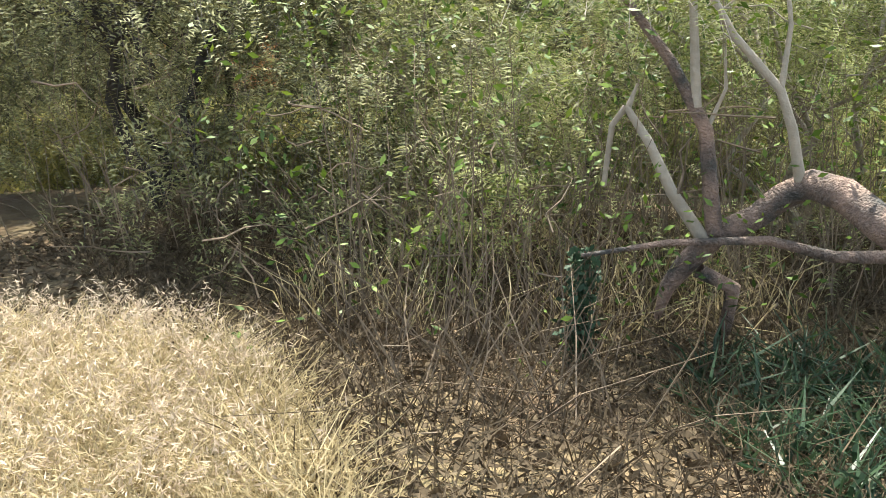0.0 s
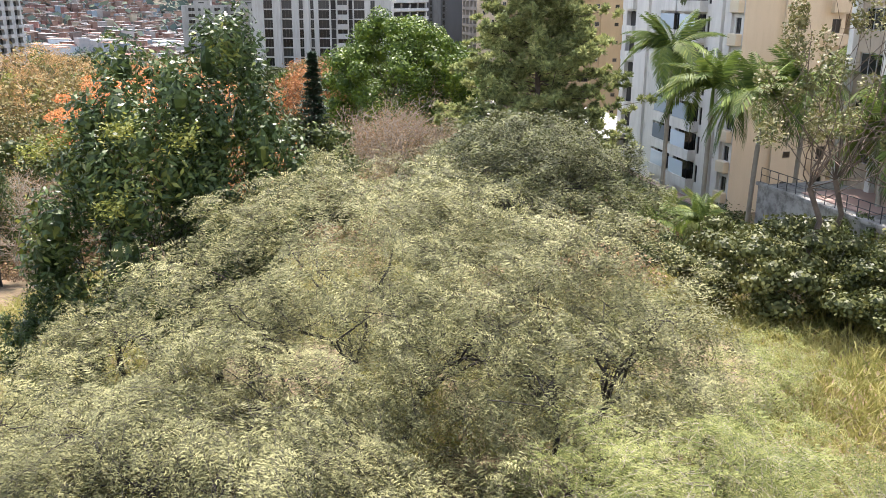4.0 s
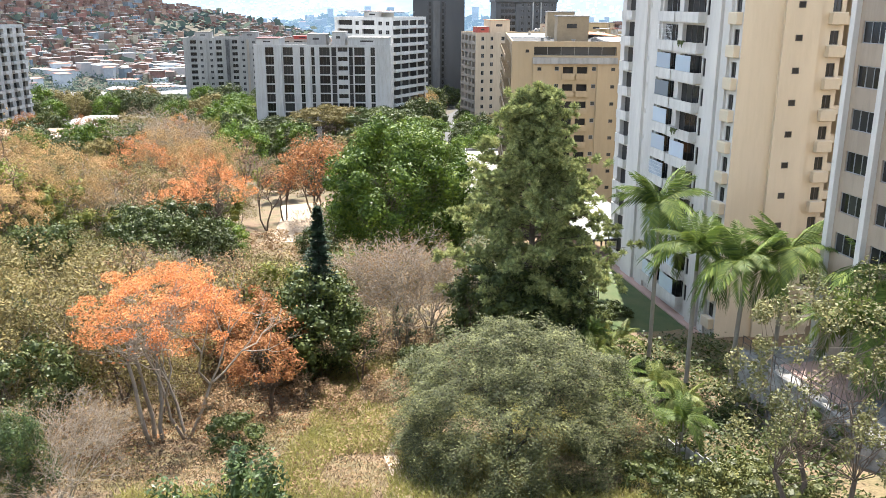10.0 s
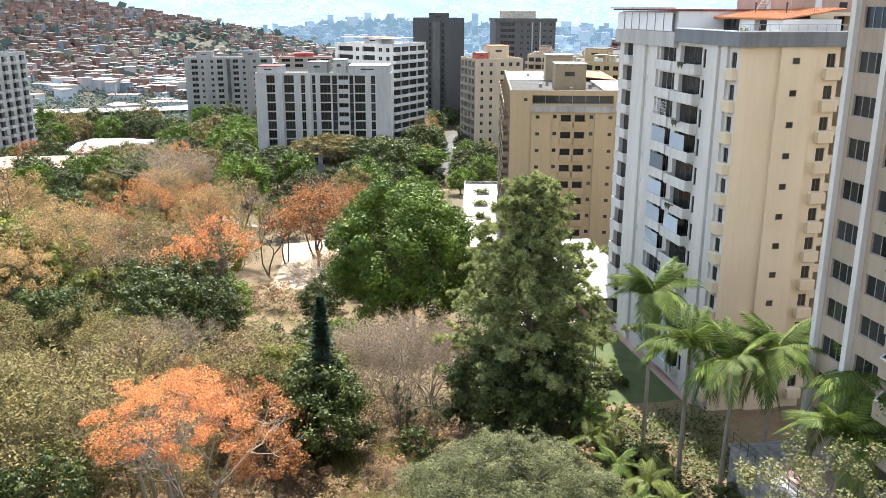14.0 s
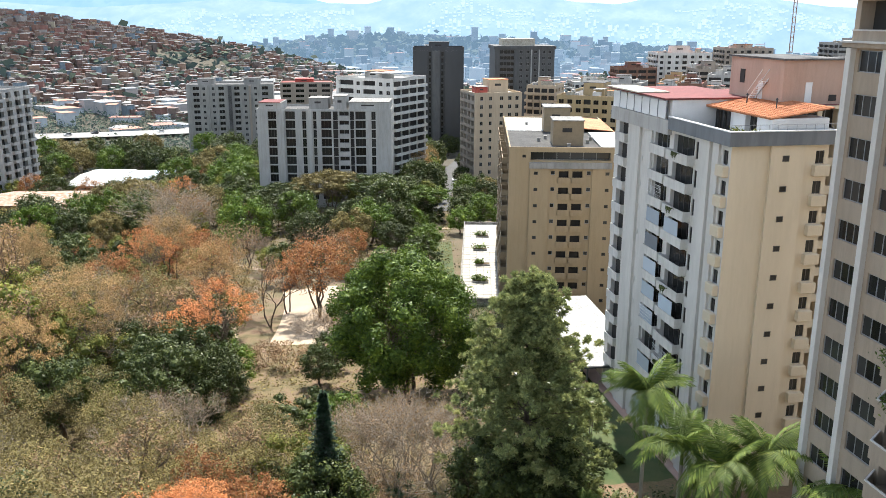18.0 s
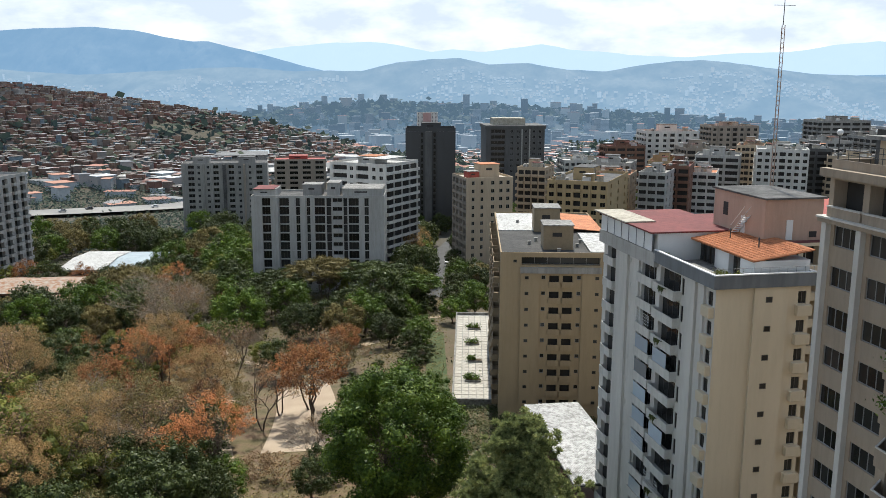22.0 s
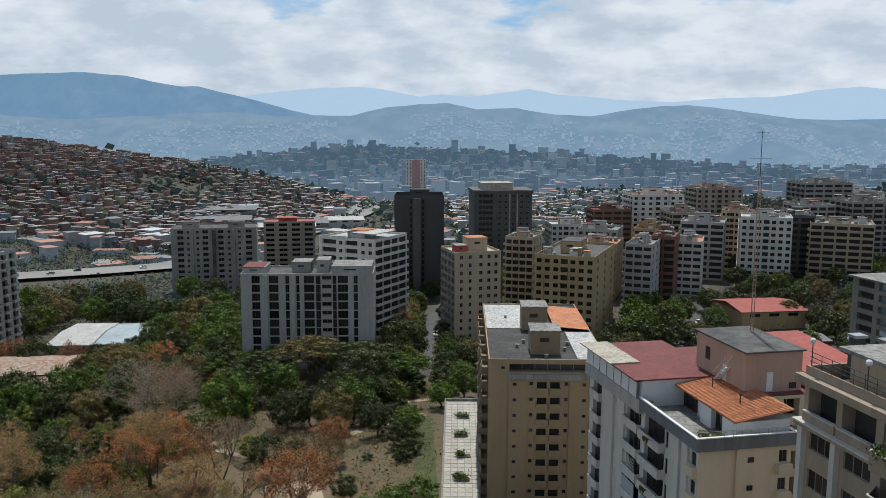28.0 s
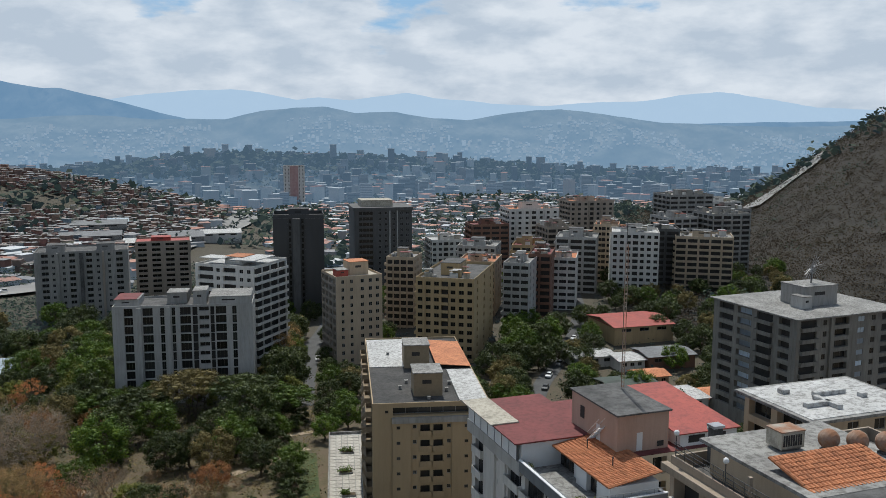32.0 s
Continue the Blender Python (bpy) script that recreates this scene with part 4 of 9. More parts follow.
def pine_tree(name, label, seed, h, r, n=15000):
    """A loose pine: a straight trunk, whorled rising branches and tufts of needles."""
    rng = np.random.default_rng(seed)
    ob = thing(name, label, "tree")
    k, tufts = Kit(), []
    k.tube([(0, 0, -0.5), (0.1, 0, h * 0.4), (0, 0.12, h * 0.75), (0.05, 0, h * 0.98)], [0.32, 0.26, 0.15, 0.04], M["bark"], 8)
    for j in range(150):
        t = (j + rng.uniform(0, 1)) / 150
        z = h * (0.10 + 0.88 * t)
        ln = r * (1.0 - max(0.0, t - 0.22) ** 1.25 * 1.12) * rng.uniform(0.6, 1.1) * (0.7 + 0.3 * min(1, t / 0.2))
        th = j * 2.4 + rng.uniform(-0.5, 0.5)
        e = np.array([math.cos(th) * ln, math.sin(th) * ln, z + ln * rng.uniform(0.05, 0.4)])
        ps = limb(k, rng, (0, 0, z), e, 0.07 * (1.2 - t), 0.015, "bark", 0.08, 6)
        for q in ps[2:]:
            for _ in range(4):
                tufts.append(q + rng.normal(size=3) * np.array([0.5, 0.5, 0.3]) * (0.45 + 0.07 * r))
    tufts = np.array(tufts)
    part("trunk", k.mesh("trunk", True), ob)
    w = rng.integers(0, len(tufts), n)
    d = rng.normal(size=(n, 3)) * np.array([1, 1, 0.7]) + np.array([0, 0, 0.45])
    d /= np.linalg.norm(d, axis=1, keepdims=True)
    p = tufts[w] + d * 0.24 + rng.normal(size=(n, 3)) * 0.03
    s = np.cross(d, rng.normal(size=(n, 3)))
    s /= np.linalg.norm(s, axis=1, keepdims=True) + 1e-9
    ln, wd = 0.5, 0.055
    v = np.stack([p - d * ln * 0.5, p + s * wd, p + d * ln * 0.5, p - s * wd], 1).reshape(-1, 3)
    part("crown", quads_mesh("crown", v, "pine"), ob)
    return ob


def norfolk_tree(name, label, seed, h, r):
    """A tiered conifer: flat whorls of stiff branches, each a comb of short needles."""
    rng = np.random.default_rng(seed)
    ob = thing(name, label, "tree")
    k, vs = Kit(), []
    k.tube([(0, 0, -0.4), (0, 0, h * 0.5), (0, 0, h)], [0.2, 0.13, 0.03], M["bark_dark"], 6)
    for t in range(24):
        f = t / 24
        z0, ln0 = h * (0.10 + 0.89 * f), r * (1 - f) ** 0.85 + 0.12
        for j in range(9):
            th = 2 * math.pi * (j + 0.5 * (t % 2)) / 9 + rng.uniform(-0.1, 0.1)
            d, z, ln = np.array([math.cos(th), math.sin(th), rng.uniform(-0.05, 0.35)]), z0 + rng.uniform(-0.22, 0.22), ln0 * rng.uniform(0.7, 1.12)
            e = np.array([0, 0, z]) + d * ln
            k.rod((0, 0, z), e, 0.03, 0.01, M["bark_dark"], 4)
            m_ = 60
            s = rng.uniform(0.1, 1.0, m_)
            p = np.array([0, 0, z]) + d * (ln * s)[:, None]
            side = np.cross(d, (0, 0, 1.0)) * rng.choice([-1, 1], m_)[:, None] + rng.normal(size=(m_, 3)) * 0.35 + np.array([0, 0, 0.3])
            side /= np.linalg.norm(side, axis=1, keepdims=True)
            L = (0.16 * r * (1.15 - s))[:, None] + 0.08
            wv = d * 0.06
            vs.append(np.stack([p, p + side * L * 0.5 + wv, p + side * L, p + side * L * 0.5 - wv], 1).reshape(-1, 3))
    part("trunk", k.mesh("trunk", True), ob)
    part("crown", quads_mesh("crown", np.concatenate(vs), "norfolk"), ob)
    return ob


def frond(rng, ln, width, arch, n=38, drop=0.25):
    """One feather frond along +x: a rib and drooping leaflets; returns quads."""
    t = (np.arange(n) + 0.7) / n
    x, z = ln * t * (1 - 0.18 * arch * t), ln * arch * (0.75 * t - 1.25 * t * t)
    dx, dz = np.gradient(x), np.gradient(z)
    out = []
    for sgn in (-1, 1):
        w = width * np.sin(np.pi * np.clip(0.12 + 0.86 * t, 0, 1)) ** 0.7 * rng.uniform(0.85, 1.1, n)
        c = np.stack([x, np.zeros(n), z], 1)
        tip = c + np.stack([dx * 3.8, sgn * w, dz * 3.8 - drop * w + rng.normal(size=n) * 0.05 * ln * 0.3], 1)
        half = np.stack([dx * 0.7, np.zeros(n), dz * 0.7], 1)
        mid = (c + tip) / 2 + np.array([0, 0, 0.05 * width])
        out.append(np.stack([c, mid - half, tip, mid + half], 1))
    rib = np.stack([np.stack([x[:-1], np.full(n - 1, -0.025), z[:-1]], 1), np.stack([x[:-1], np.full(n - 1, 0.025), z[:-1]], 1),
                    np.stack([x[1:], np.full(n - 1, 0.02), z[1:]], 1), np.stack([x[1:], np.full(n - 1, -0.02), z[1:]], 1)], 1)
    return np.concatenate([*out, rib]).reshape(-1, 3)


FRONDS = {}


def palm_tree(name, label, seed, h, crown, fronds=15, group="", mat="palm", slim=0.17, stems=1):
    """A feather palm: ringed trunk with a green shaft, and each frond a part of its own."""
    rng = np.random.default_rng(seed)
    ob = thing(name, label, "palm tree", None, group)
    for s in range(stems):
        foot = np.array([rng.normal() * 0.35, rng.normal() * 0.35, 0]) * (stems > 1)
        hh = h * (1 - 0.16 * s / max(1, stems))
        k = Kit()
        zs = np.linspace(-0.4, hh, 15)
        lean = rng.normal(size=2) * 0.02 * hh
        pts = [(foot[0] + lean[0] * (z / hh) ** 2, foot[1] + lean[1] * (z / hh) ** 2, z) for z in zs]
        k.tube(pts, [slim * (1.25 if z < 0.5 else 1.0 if z < hh * 0.8 else 0.86) * (1 + 0.04 * (j % 2)) for j, z in enumerate(zs)], M["palm_trunk"], 9)
        part("trunk", k.mesh("trunk", True), ob)
        tip = np.array(pts[-1])
        k = Kit()
        k.tube([tip, tip + np.array([0, 0, crown * 0.28]), tip + np.array([0, 0, crown * 0.42])], [slim * 0.85, slim * 0.7, slim * 0.2], M["palm"], 8)
        part("shaft", k.mesh("shaft", True), ob, None, "smooth green crown shaft")
        for j in range(fronds):
            v = j % 4
            key = (round(crown, 1), mat, v)
            if key not in FRONDS:
                FRONDS[key] = quads_mesh("frond", frond(np.random.default_rng(50 + v), crown * (0.92 + 0.06 * v), crown * 0.24, (0.35, 0.62, 0.85, 1.15)[v], drop=0.5), mat)
            tilt = {0: -58, 1: -38, 2: -16, 3: 4}[v] + rng.uniform(-9, 9)
            part("frond", FRONDS[key], ob, pose(tip[0], tip[1], tip[2] + crown * 0.34, 0, 0, j * 137.5 + rng.uniform(-12, 12)) @ pose(0, 0, 0, rng.uniform(-14, 14), tilt, 0))
    return ob


def at_ground(x, y, turn=0.0, s=1.0, dz=-0.05):
    return Matrix.Translation((x, y, gz(x, y) + dz)) @ Matrix.Rotation(radians(turn), 4, "Z") @ Matrix.Scale(s, 4)


# ---- the cream tower beside the park ----
def win(x, w, **o):
    return ("win", x, w, o)


A_M = pose(24.9, 76.4, 0, 0, 0, 11)
A_BASE, A_TOP = -12.0, 24.1
cream_tower = tower("cream_tower", "tall cream and white apartment tower with stacked balconies beside the park", (24.9, 76.4), 11, 9.6, 27.5, A_TOP, A_BASE,
                    {"all": "white_wall", "front": "cream", "right": "cream"},
                    {"front": [win(8.35, 0.85, sill=1.0, head=2.2, frame="frame_dark"), win(4.9, 0.62, sill=1.35, head=1.85, frame="frame_dark"), ("rib", 3.75, 3.4, {"out": 0.28, "mat": "cream", "drop": 0.02})],
                     "left": [win(26.1, 0.9, sill=0.95, head=2.3, frame="frame_dark"), ("rib", 24.6, 1.1, {"out": 0.25}), ("rib", 21.9, 2.1, {"out": 0.3}), win(24.15, 0.32, sill=1.2, head=1.75, frame="frame_dark"),
                              ("balc", 15.9, 4.6, {"out": 0.8, "mat": "off_white", "bars": 3, "frame": "frame_dark", "g": 0.5}), win(20.75, 0.8, sill=0.6, head=2.3, frame="frame_dark"),
                              ("balc", 11.3, 3.6, {"out": 0.6, "mat": "off_white", "bars": 2, "g": 0.4}),
                              ("rib", 8.9, 2.0, {"out": 0.25}), win(8.2, 0.4, sill=1.2, head=1.8, frame="frame_dark"), ("rib", 4.6, 3.2, {"out": 0.3}), ("balc", 1.2, 2.6, {"out": 0.5, "mat": "off_white", "glazed": False, "g": 0.5})]},
                    storey=2.8, roof="concrete", parapet=0, detail=3)
# a window of the ribbed front stands on the rib; boxes hang under the corner windows
sill_box = Kit().box(0, 1.5, -0.55, 0, 0, 1.05, M["cream"], 0.06).mesh("planter_box")
slot_win, slot_pane = window_meshes(0.66, 0.55, 0, "frame_dark", "glass")
A_N = int((A_TOP - A_BASE - 0.6) / 2.8)
A_Z0 = A_TOP - A_BASE - A_N * 2.8
hung = Kit()
for j in range(9):
    hung.tube([(0.1 + 0.15 * j, -0.45 + 0.05 * (j % 3), 1.0), (0.08 + 0.15 * j, -0.6 - 0.03 * (j % 2), 1.12), (0.1 + 0.14 * j, -0.7, 0.75 - 0.1 * (j % 4))], [0.05, 0.07, 0.02], M["deep"], 4)
hung = hung.mesh("hanging_plant")
grille = Kit()
for j in range(13):
    grille.box(0.28 * j, 0.28 * j + 0.025, -0.02, 0.0, 0, 1.45, M["white_paint"])
for j in range(5):
    grille.box(0, 3.4, -0.025, 0.0, 0.35 * j, 0.35 * j + 0.025, M["white_paint"])
grille = grille.mesh("window_grille")
blind = Kit().box(0, 3.2, -0.02, 0.02, 0, 1.5, M["glass_blue"]).mesh("enclosed_glazing")
rnd = random.Random(5)
for f in range(A_N):
    z = A_Z0 + 2.8 * f
    part("planter_box", sill_box, cream_tower, pose(8.05, 0, z - 0.1))
    part("pane", slot_pane, part("window", slot_win, cream_tower, pose(4.88, -0.285, z + 1.32)))
    part("planter_box", sill_box, cream_tower, pose(0, 27.5, 0, 0, 0, 270) @ pose(25.8, 0, z - 0.1))
    left = pose(0, 27.5, 0, 0, 0, 270)
    if f in (0, 1, 2, 4, 5, 6, 7, 8):
        part("enclosed_glazing", blind, cream_tower, left @ pose(11.5, -0.52, z + 0.9), "pale closed-in balcony glazing")
    if f in (0, 1, 2, 5, 8):
        part("enclosed_glazing", blind, cream_tower, left @ pose(16.4, -0.72, z + 0.9), "pale closed-in balcony glazing")
    if f in (4, 9):
        part("window_grille", grille, cream_tower, left @ pose(11.4, -0.58, z + 0.92), "white window grille")
    if f in (3,):
        part("window_grille", grille, cream_tower, left @ pose(16.2, -0.94, z + 0.92), "white window grille")
    if f in (3, 6, 9, 11):
        part("hanging_plant", hung, cream_tower, left @ pose(15.9 + rnd.uniform(0, 2.5), -0.75, z - 0.1), "trailing green balcony plant")

# ledge of the roof terrace, its wall and rail
led = Kit().box(-0.5, 10.1, -0.5, 0.0, 0, 1.25, M["grey_ledge"]).box(-0.5, 0.0, 0.0, 12.2, 0, 1.25, M["grey_ledge"]).box(9.6, 10.1, 0.0, 6.0, 0, 1.25, M["grey_ledge"])
part("ledge", led, cream_tower, pose(0, 0, A_TOP - A_BASE), "dark grey ledge round the roof terrace")
part("ledge_cap", Kit().box(-0.55, 10.15, -0.55, -0.25, 0, 0.1, M["white_paint"]).box(-0.55, -0.25, -0.25, 12.2, 0, 0.1, M["white_paint"]), cream_tower, pose(0, 0, A_TOP - A_BASE + 1.25), "white coping")
part("ledge", Kit().box(-0.5, 0.0, 12.2, 28.0, -0.6, 0.9, M["pale_grey"]), cream_tower, pose(0, 0, A_TOP - A_BASE), "pale grey fascia")
rail = Kit()
for j in range(12):
    rail.box(-0.42 + 0.9 * j, -0.39 + 0.9 * j, -0.42, -0.39, 0, 0.5, M["metal"])
rail.box(-0.42, 9.9, -0.42, -0.39, 0.5, 0.54, M["metal"])
part("rail", rail, cream_tower, pose(0, 0, A_TOP - A_BASE + 1.35), "thin metal rail")
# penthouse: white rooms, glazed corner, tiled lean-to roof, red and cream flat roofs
# the recessed bays are dark boxes with their shade put into the colour
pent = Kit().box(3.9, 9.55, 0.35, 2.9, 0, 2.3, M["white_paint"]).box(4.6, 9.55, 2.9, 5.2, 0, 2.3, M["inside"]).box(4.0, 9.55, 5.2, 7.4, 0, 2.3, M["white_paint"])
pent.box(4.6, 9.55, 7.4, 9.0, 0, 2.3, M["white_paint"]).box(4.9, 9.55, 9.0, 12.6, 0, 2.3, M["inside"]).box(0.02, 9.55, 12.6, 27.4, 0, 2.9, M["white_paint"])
part("penthouse", pent, cream_tower, pose(0, 0, A_TOP - A_BASE), "white penthouse rooms")
for v0 in (3.0, 3.75, 4.5, 9.3, 10.4, 11.5):
    part("door", Kit().box(4.5 if v0 < 6 else 4.8, 4.58 if v0 < 6 else 4.88, v0, v0 + 0.62, 0.05, 2.15, M["frame_dark"]).box(4.47 if v0 < 6 else 4.77, 4.5 if v0 < 6 else 4.8, v0 + 0.08, v0 + 0.54, 0.2, 2.05, M["glass"]), cream_tower, pose(0, 0, A_TOP - A_BASE))
part("red_roof", Kit().box(-0.9, 9.7, 12.4, 28.0, 0, 0.16, M["roof_red"]), cream_tower, pose(0, 0, A_TOP - A_BASE + 2.95), "dark red flat roof")
part("cream_roof", Kit().box(-1.2, 2.4, 18.6, 28.2, 0, 0.14, M["roof_cream"]), cream_tower, pose(0, 0, A_TOP - A_BASE + 3.13), "cream sheet roof")
for j in range(7):
    part("screen_panel", STORE.setdefault("screen", Kit().box(0, 0.04, 0, 2.0, 0, 1.8, M["white_paint"]).box(-0.02, 0.06, 0, 0.06, 0, 1.8, M["metal"]).mesh("screen_panel")), cream_tower, pose(-0.45, 13.0 + 2.1 * j, A_TOP - A_BASE + 0.95))
tile = Kit()
tile.v = []
bm_t = [(0.0, 0.0, 0.0), (0.07, 0.0, 0.095), (0.20, 0.0, 0.095), (0.28, 0.0, 0.0)]
tile.quads([(x, y * 1.06, z - 0.05 + 0.11 * (0.5 - y)) for y in (0, 0.5) for x, _, z in bm_t], [(0, 1, 5, 4), (1, 2, 6, 5), (2, 3, 7, 6)], M["tile_orange"])
tile.quads([(x, 0, z) for x, _, z in bm_t], [(0, 3, 2, 1)], M["tile_orange"])
TILE = tile.mesh("tile")


def tiled_roof(parent, m, w, ln, label, step=0.46, across=0.34, singles=300):
    """A lean-to of clay tiles over a board: w across the courses, ln up the slope."""
    roof = part("tiled_roof", Kit().box(0, w, 0, ln, -0.14, -0.02, M["tile_orange"]), parent, m, label)
    nx_, ny_ = int(w / across), int(ln / step)
    rng, rest, count = random.Random(3), Kit(), 0
    vs = [tuple(v.co) for v in TILE.vertices]
    fs = [tuple(p.vertices) for p in TILE.polygons]
    for i in range(nx_):
        for j in range(ny_):
            t = pose(i * across + rng.uniform(-0.012, 0.012), j * step, rng.uniform(0, 0.012), rng.uniform(-1, 1), 0, rng.uniform(-1.5, 1.5))
            if count < singles and j < ny_ * 0.45:
                part("tile", TILE, roof, t)
                count += 1
            else:
                rest.quads([t @ Vector(v) for v in vs], fs, M["tile_orange"])
    st = part("tile_course", rest, roof)
    st["kind"] = "stuff"
    return roof


# slope rises from the terrace side to the pink house
tiled_roof(cream_tower, pose(3.7, 12.9, A_TOP - A_BASE + 2.35, 0, 0, -90) @ pose(0, 0, 0, 8.5, 0, 0), 12.6, 6.3, "orange clay tile lean-to roof")
for v0 in (4.2, 9.6):
    part("flue", Kit().rod((6.5, v0, 0), (6.5, v0, 1.0), 0.07, 0.07, M["dark_metal"], 8).rod((6.5, v0, 1.0), (6.5, v0, 1.2), 0.13, 0.05, M["dark_metal"], 8), cream_tower, pose(0, 0, A_TOP - A_BASE + 2.6))
rq = np.random.default_rng(12)
for x_, y_, r_ in ((0.9, 1.0, 0.8), (2.4, 0.6, 0.6), (0.4, 11.3, 0.45), (1.6, 0.5, 0.5)):
    pot = thing("potted_plant", "bushy yellow-green plant in a clay pot on the roof terrace", "plant", A_M @ pose(x_, y_, A_TOP))
    part("pot", Kit().rod((0, 0, 0), (0, 0, 0.45), 0.22, 0.3, M["rust_brown"], 10), pot)
    c_ = rq.normal(size=(220, 3)) * np.array([0.4, 0.4, 0.3]) * r_ + np.array([0, 0, 0.55 + r_ * 0.6])
    part("leaves", quads_mesh("leaves", leaf_quads(rq, c_, 0.3 * r_ + 0.1, long=3.0), "yellowish"), pot)
# wing behind, with the pink tank house, stair and bright red roof
wing = tower("cream_tower_wing", "cream stepped wing of the tower with dim recessed windows", tuple((A_M @ Vector((9.62, 5.2, 0))).xy), 11, 15.0, 20.0, 27.0, -12.0, {"all": "cream"},
             {"front": [win(0.8, 1.1, frame="frame_dark"), ("deep", 2.4, 1.8, {"sill": 0.5}), win(5.2, 1.2), ("balc", 7.2, 3.0, {"out": 0.9}), win(11.5, 1.2)], "right": [win(3, 1.4), win(8, 1.4), win(13, 1.4)]}, roof="roof_red", parapet=0.0)
pk = Kit().box(-1.2, 5.2, 1.4, 11.6, 0, 4.2, M["pink"]).box(-1.45, 5.45, 1.15, 11.85, 4.2, 4.38, M["old_concrete"])
pk.box(1.2, 1.9, 1.34, 1.4, 0.1, 2.1, M["white_paint"]).box(3.8, 4.6, 1.34, 1.4, 0.3, 0.9, M["inside"]).box(-1.26, -1.2, 8.6, 9.5, 1.6, 3.0, M["inside"]).box(-1.24, -1.2, 5.0, 5.8, 0.1, 2.0, M["white_paint"])
part("tank_house", pk, wing, pose(0, 0, 39.0), "pink rendered rooftop house with a blackened flat roof")
st = Kit()
for j in range(9):
    st.box(-2.0, -1.3, 6.2 - 0.28 * j, 6.4 - 0.28 * j, 0.25 * j, 0.25 * j + 0.05, M["white_paint"])
for x in (-2.02, -1.3):
    st.rod((x, 6.4, 0), (x, 3.9, 2.3), 0.05, 0.05, M["white_paint"], 5).rod((x, 6.4, 0.9), (x, 3.9, 3.2), 0.03, 0.03, M["white_paint"], 5)
part("stair", st, wing, pose(0, 0, 39.0), "white steel roof stair")
part("red_roof", Kit().quads([(6.0, 0.6, 1.6), (14.2, 0.6, 1.6), (14.2, 15.5, 2.6), (6.0, 15.5, 2.6), (6.0, 0.6, 1.48), (14.2, 0.6, 1.48), (14.2, 15.5, 2.48), (6.0, 15.5, 2.48)],
     [(0, 1, 2, 3), (7, 6, 5, 4), (0, 4, 5, 1), (1, 5, 6, 2), (2, 6, 7, 3), (3, 7, 4, 0)], M["roof_bright_red"]), wing, pose(0, 0, 39.0), "bright red sheet roof")
part("roof_room", Kit().box(6.4, 13.9, 0.9, 15.0, 0, 1.55, M["white_paint"]).box(7.5, 9.6, 0.84, 0.9, 0.4, 1.2, M["inside"]).box(10.6, 12.4, 0.84, 0.9, 0.4, 1.2, M["inside"]), wing, pose(0, 0, 39.0), "white rooms below a red roof")
mast = Kit()
for a, b in ((0, 0), (0.34, 0), (0.17, 0.3)):
    mast.rod((a, b, 0), (a, b, 17.0), 0.045, 0.04, M["rusty"], 4)
for j in range(34):
    z = 0.5 * j
    mast.rod((0, 0, z), (0.34, 0, z + 0.25), 0.022, 0.022, M["rusty"], 3).rod((0.34, 0, z), (0.17, 0.3, z + 0.25), 0.022, 0.022, M["rusty"], 3).rod((0.17, 0.3, z), (0, 0, z + 0.25), 0.022, 0.022, M["rusty"], 3)
mast.rod((0.17, 0.1, 17), (0.17, 0.1, 22), 0.05, 0.03, M["dark_metal"], 5).rod((-1.1, 0.1, 19.0), (1.45, 0.1, 19.0), 0.03, 0.03, M["dark_metal"], 4).rod((-0.5, 0.1, 21.8), (0.9, 0.1, 21.8), 0.03, 0.03, M["dark_metal"], 4)
thing("radio_mast", "slender lattice radio mast on the pink rooftop house", "antenna", A_M @ pose(13.6, 14.5, 31.58), mesh=mast.mesh("radio_mast"))

# ---- the beige tower close by, seen along its window wall ----
G_BASE, G_TOP = -4.0, 36.5
TRIPLE = {"bars": 2, "sill": 0.8, "head": 2.2, "frame": "frame", "skip": 1}
beige_tower = tower("beige_tower", "taupe apartment tower with white ribs, triple windows and stacked bay balconies", (31.2, 32.7), 11, 19.0, 26.0, G_TOP, G_BASE, {"all": "taupe"},
                    {"left": [("rib", 0.0, 0.5, {"out": 0.4, "mat": "white_wall", "drop": 3.3}), win(0.85, 2.4, **TRIPLE), ("rib", 3.6, 0.5, {"out": 0.4, "mat": "white_wall", "drop": 3.3}), win(4.5, 2.6, **TRIPLE),
                              ("deep", 8.0, 4.0, {"sill": 0.0, "head": 2.5, "glazed": False, "g": 0.9, "skip": 1}), win(13.0, 2.4, **TRIPLE), ("rib", 15.9, 0.5, {"out": 0.4, "mat": "white_wall", "drop": 3.3}), win(16.9, 2.6, **TRIPLE), ("deep", 20.4, 4.0, {"sill": 0.0, "head": 2.5, "glazed": False, "g": 0.9, "skip": 1}),
                              *[("deep", x_, w_, {"from": 13, "sill": 0.0, "head": 2.45, "glazed": False, "g": 1.0}) for x_, w_ in ((0.5, 3.0), (4.1, 3.2), (8.0, 4.0), (12.6, 3.0), (16.4, 3.4), (20.4, 4.0))]],
                     "back": [win(3.0, 1.4), win(8, 1.4), win(14, 1.4)]}, roof="old_concrete", parapet=1.0, detail=3)
G_LEFT = pose(0, 26.0, 0, 0, 0, 270)
G_N = int((G_TOP - G_BASE - 0.6) / 2.8)
G_Z0 = G_TOP - G_BASE - G_N * 2.8


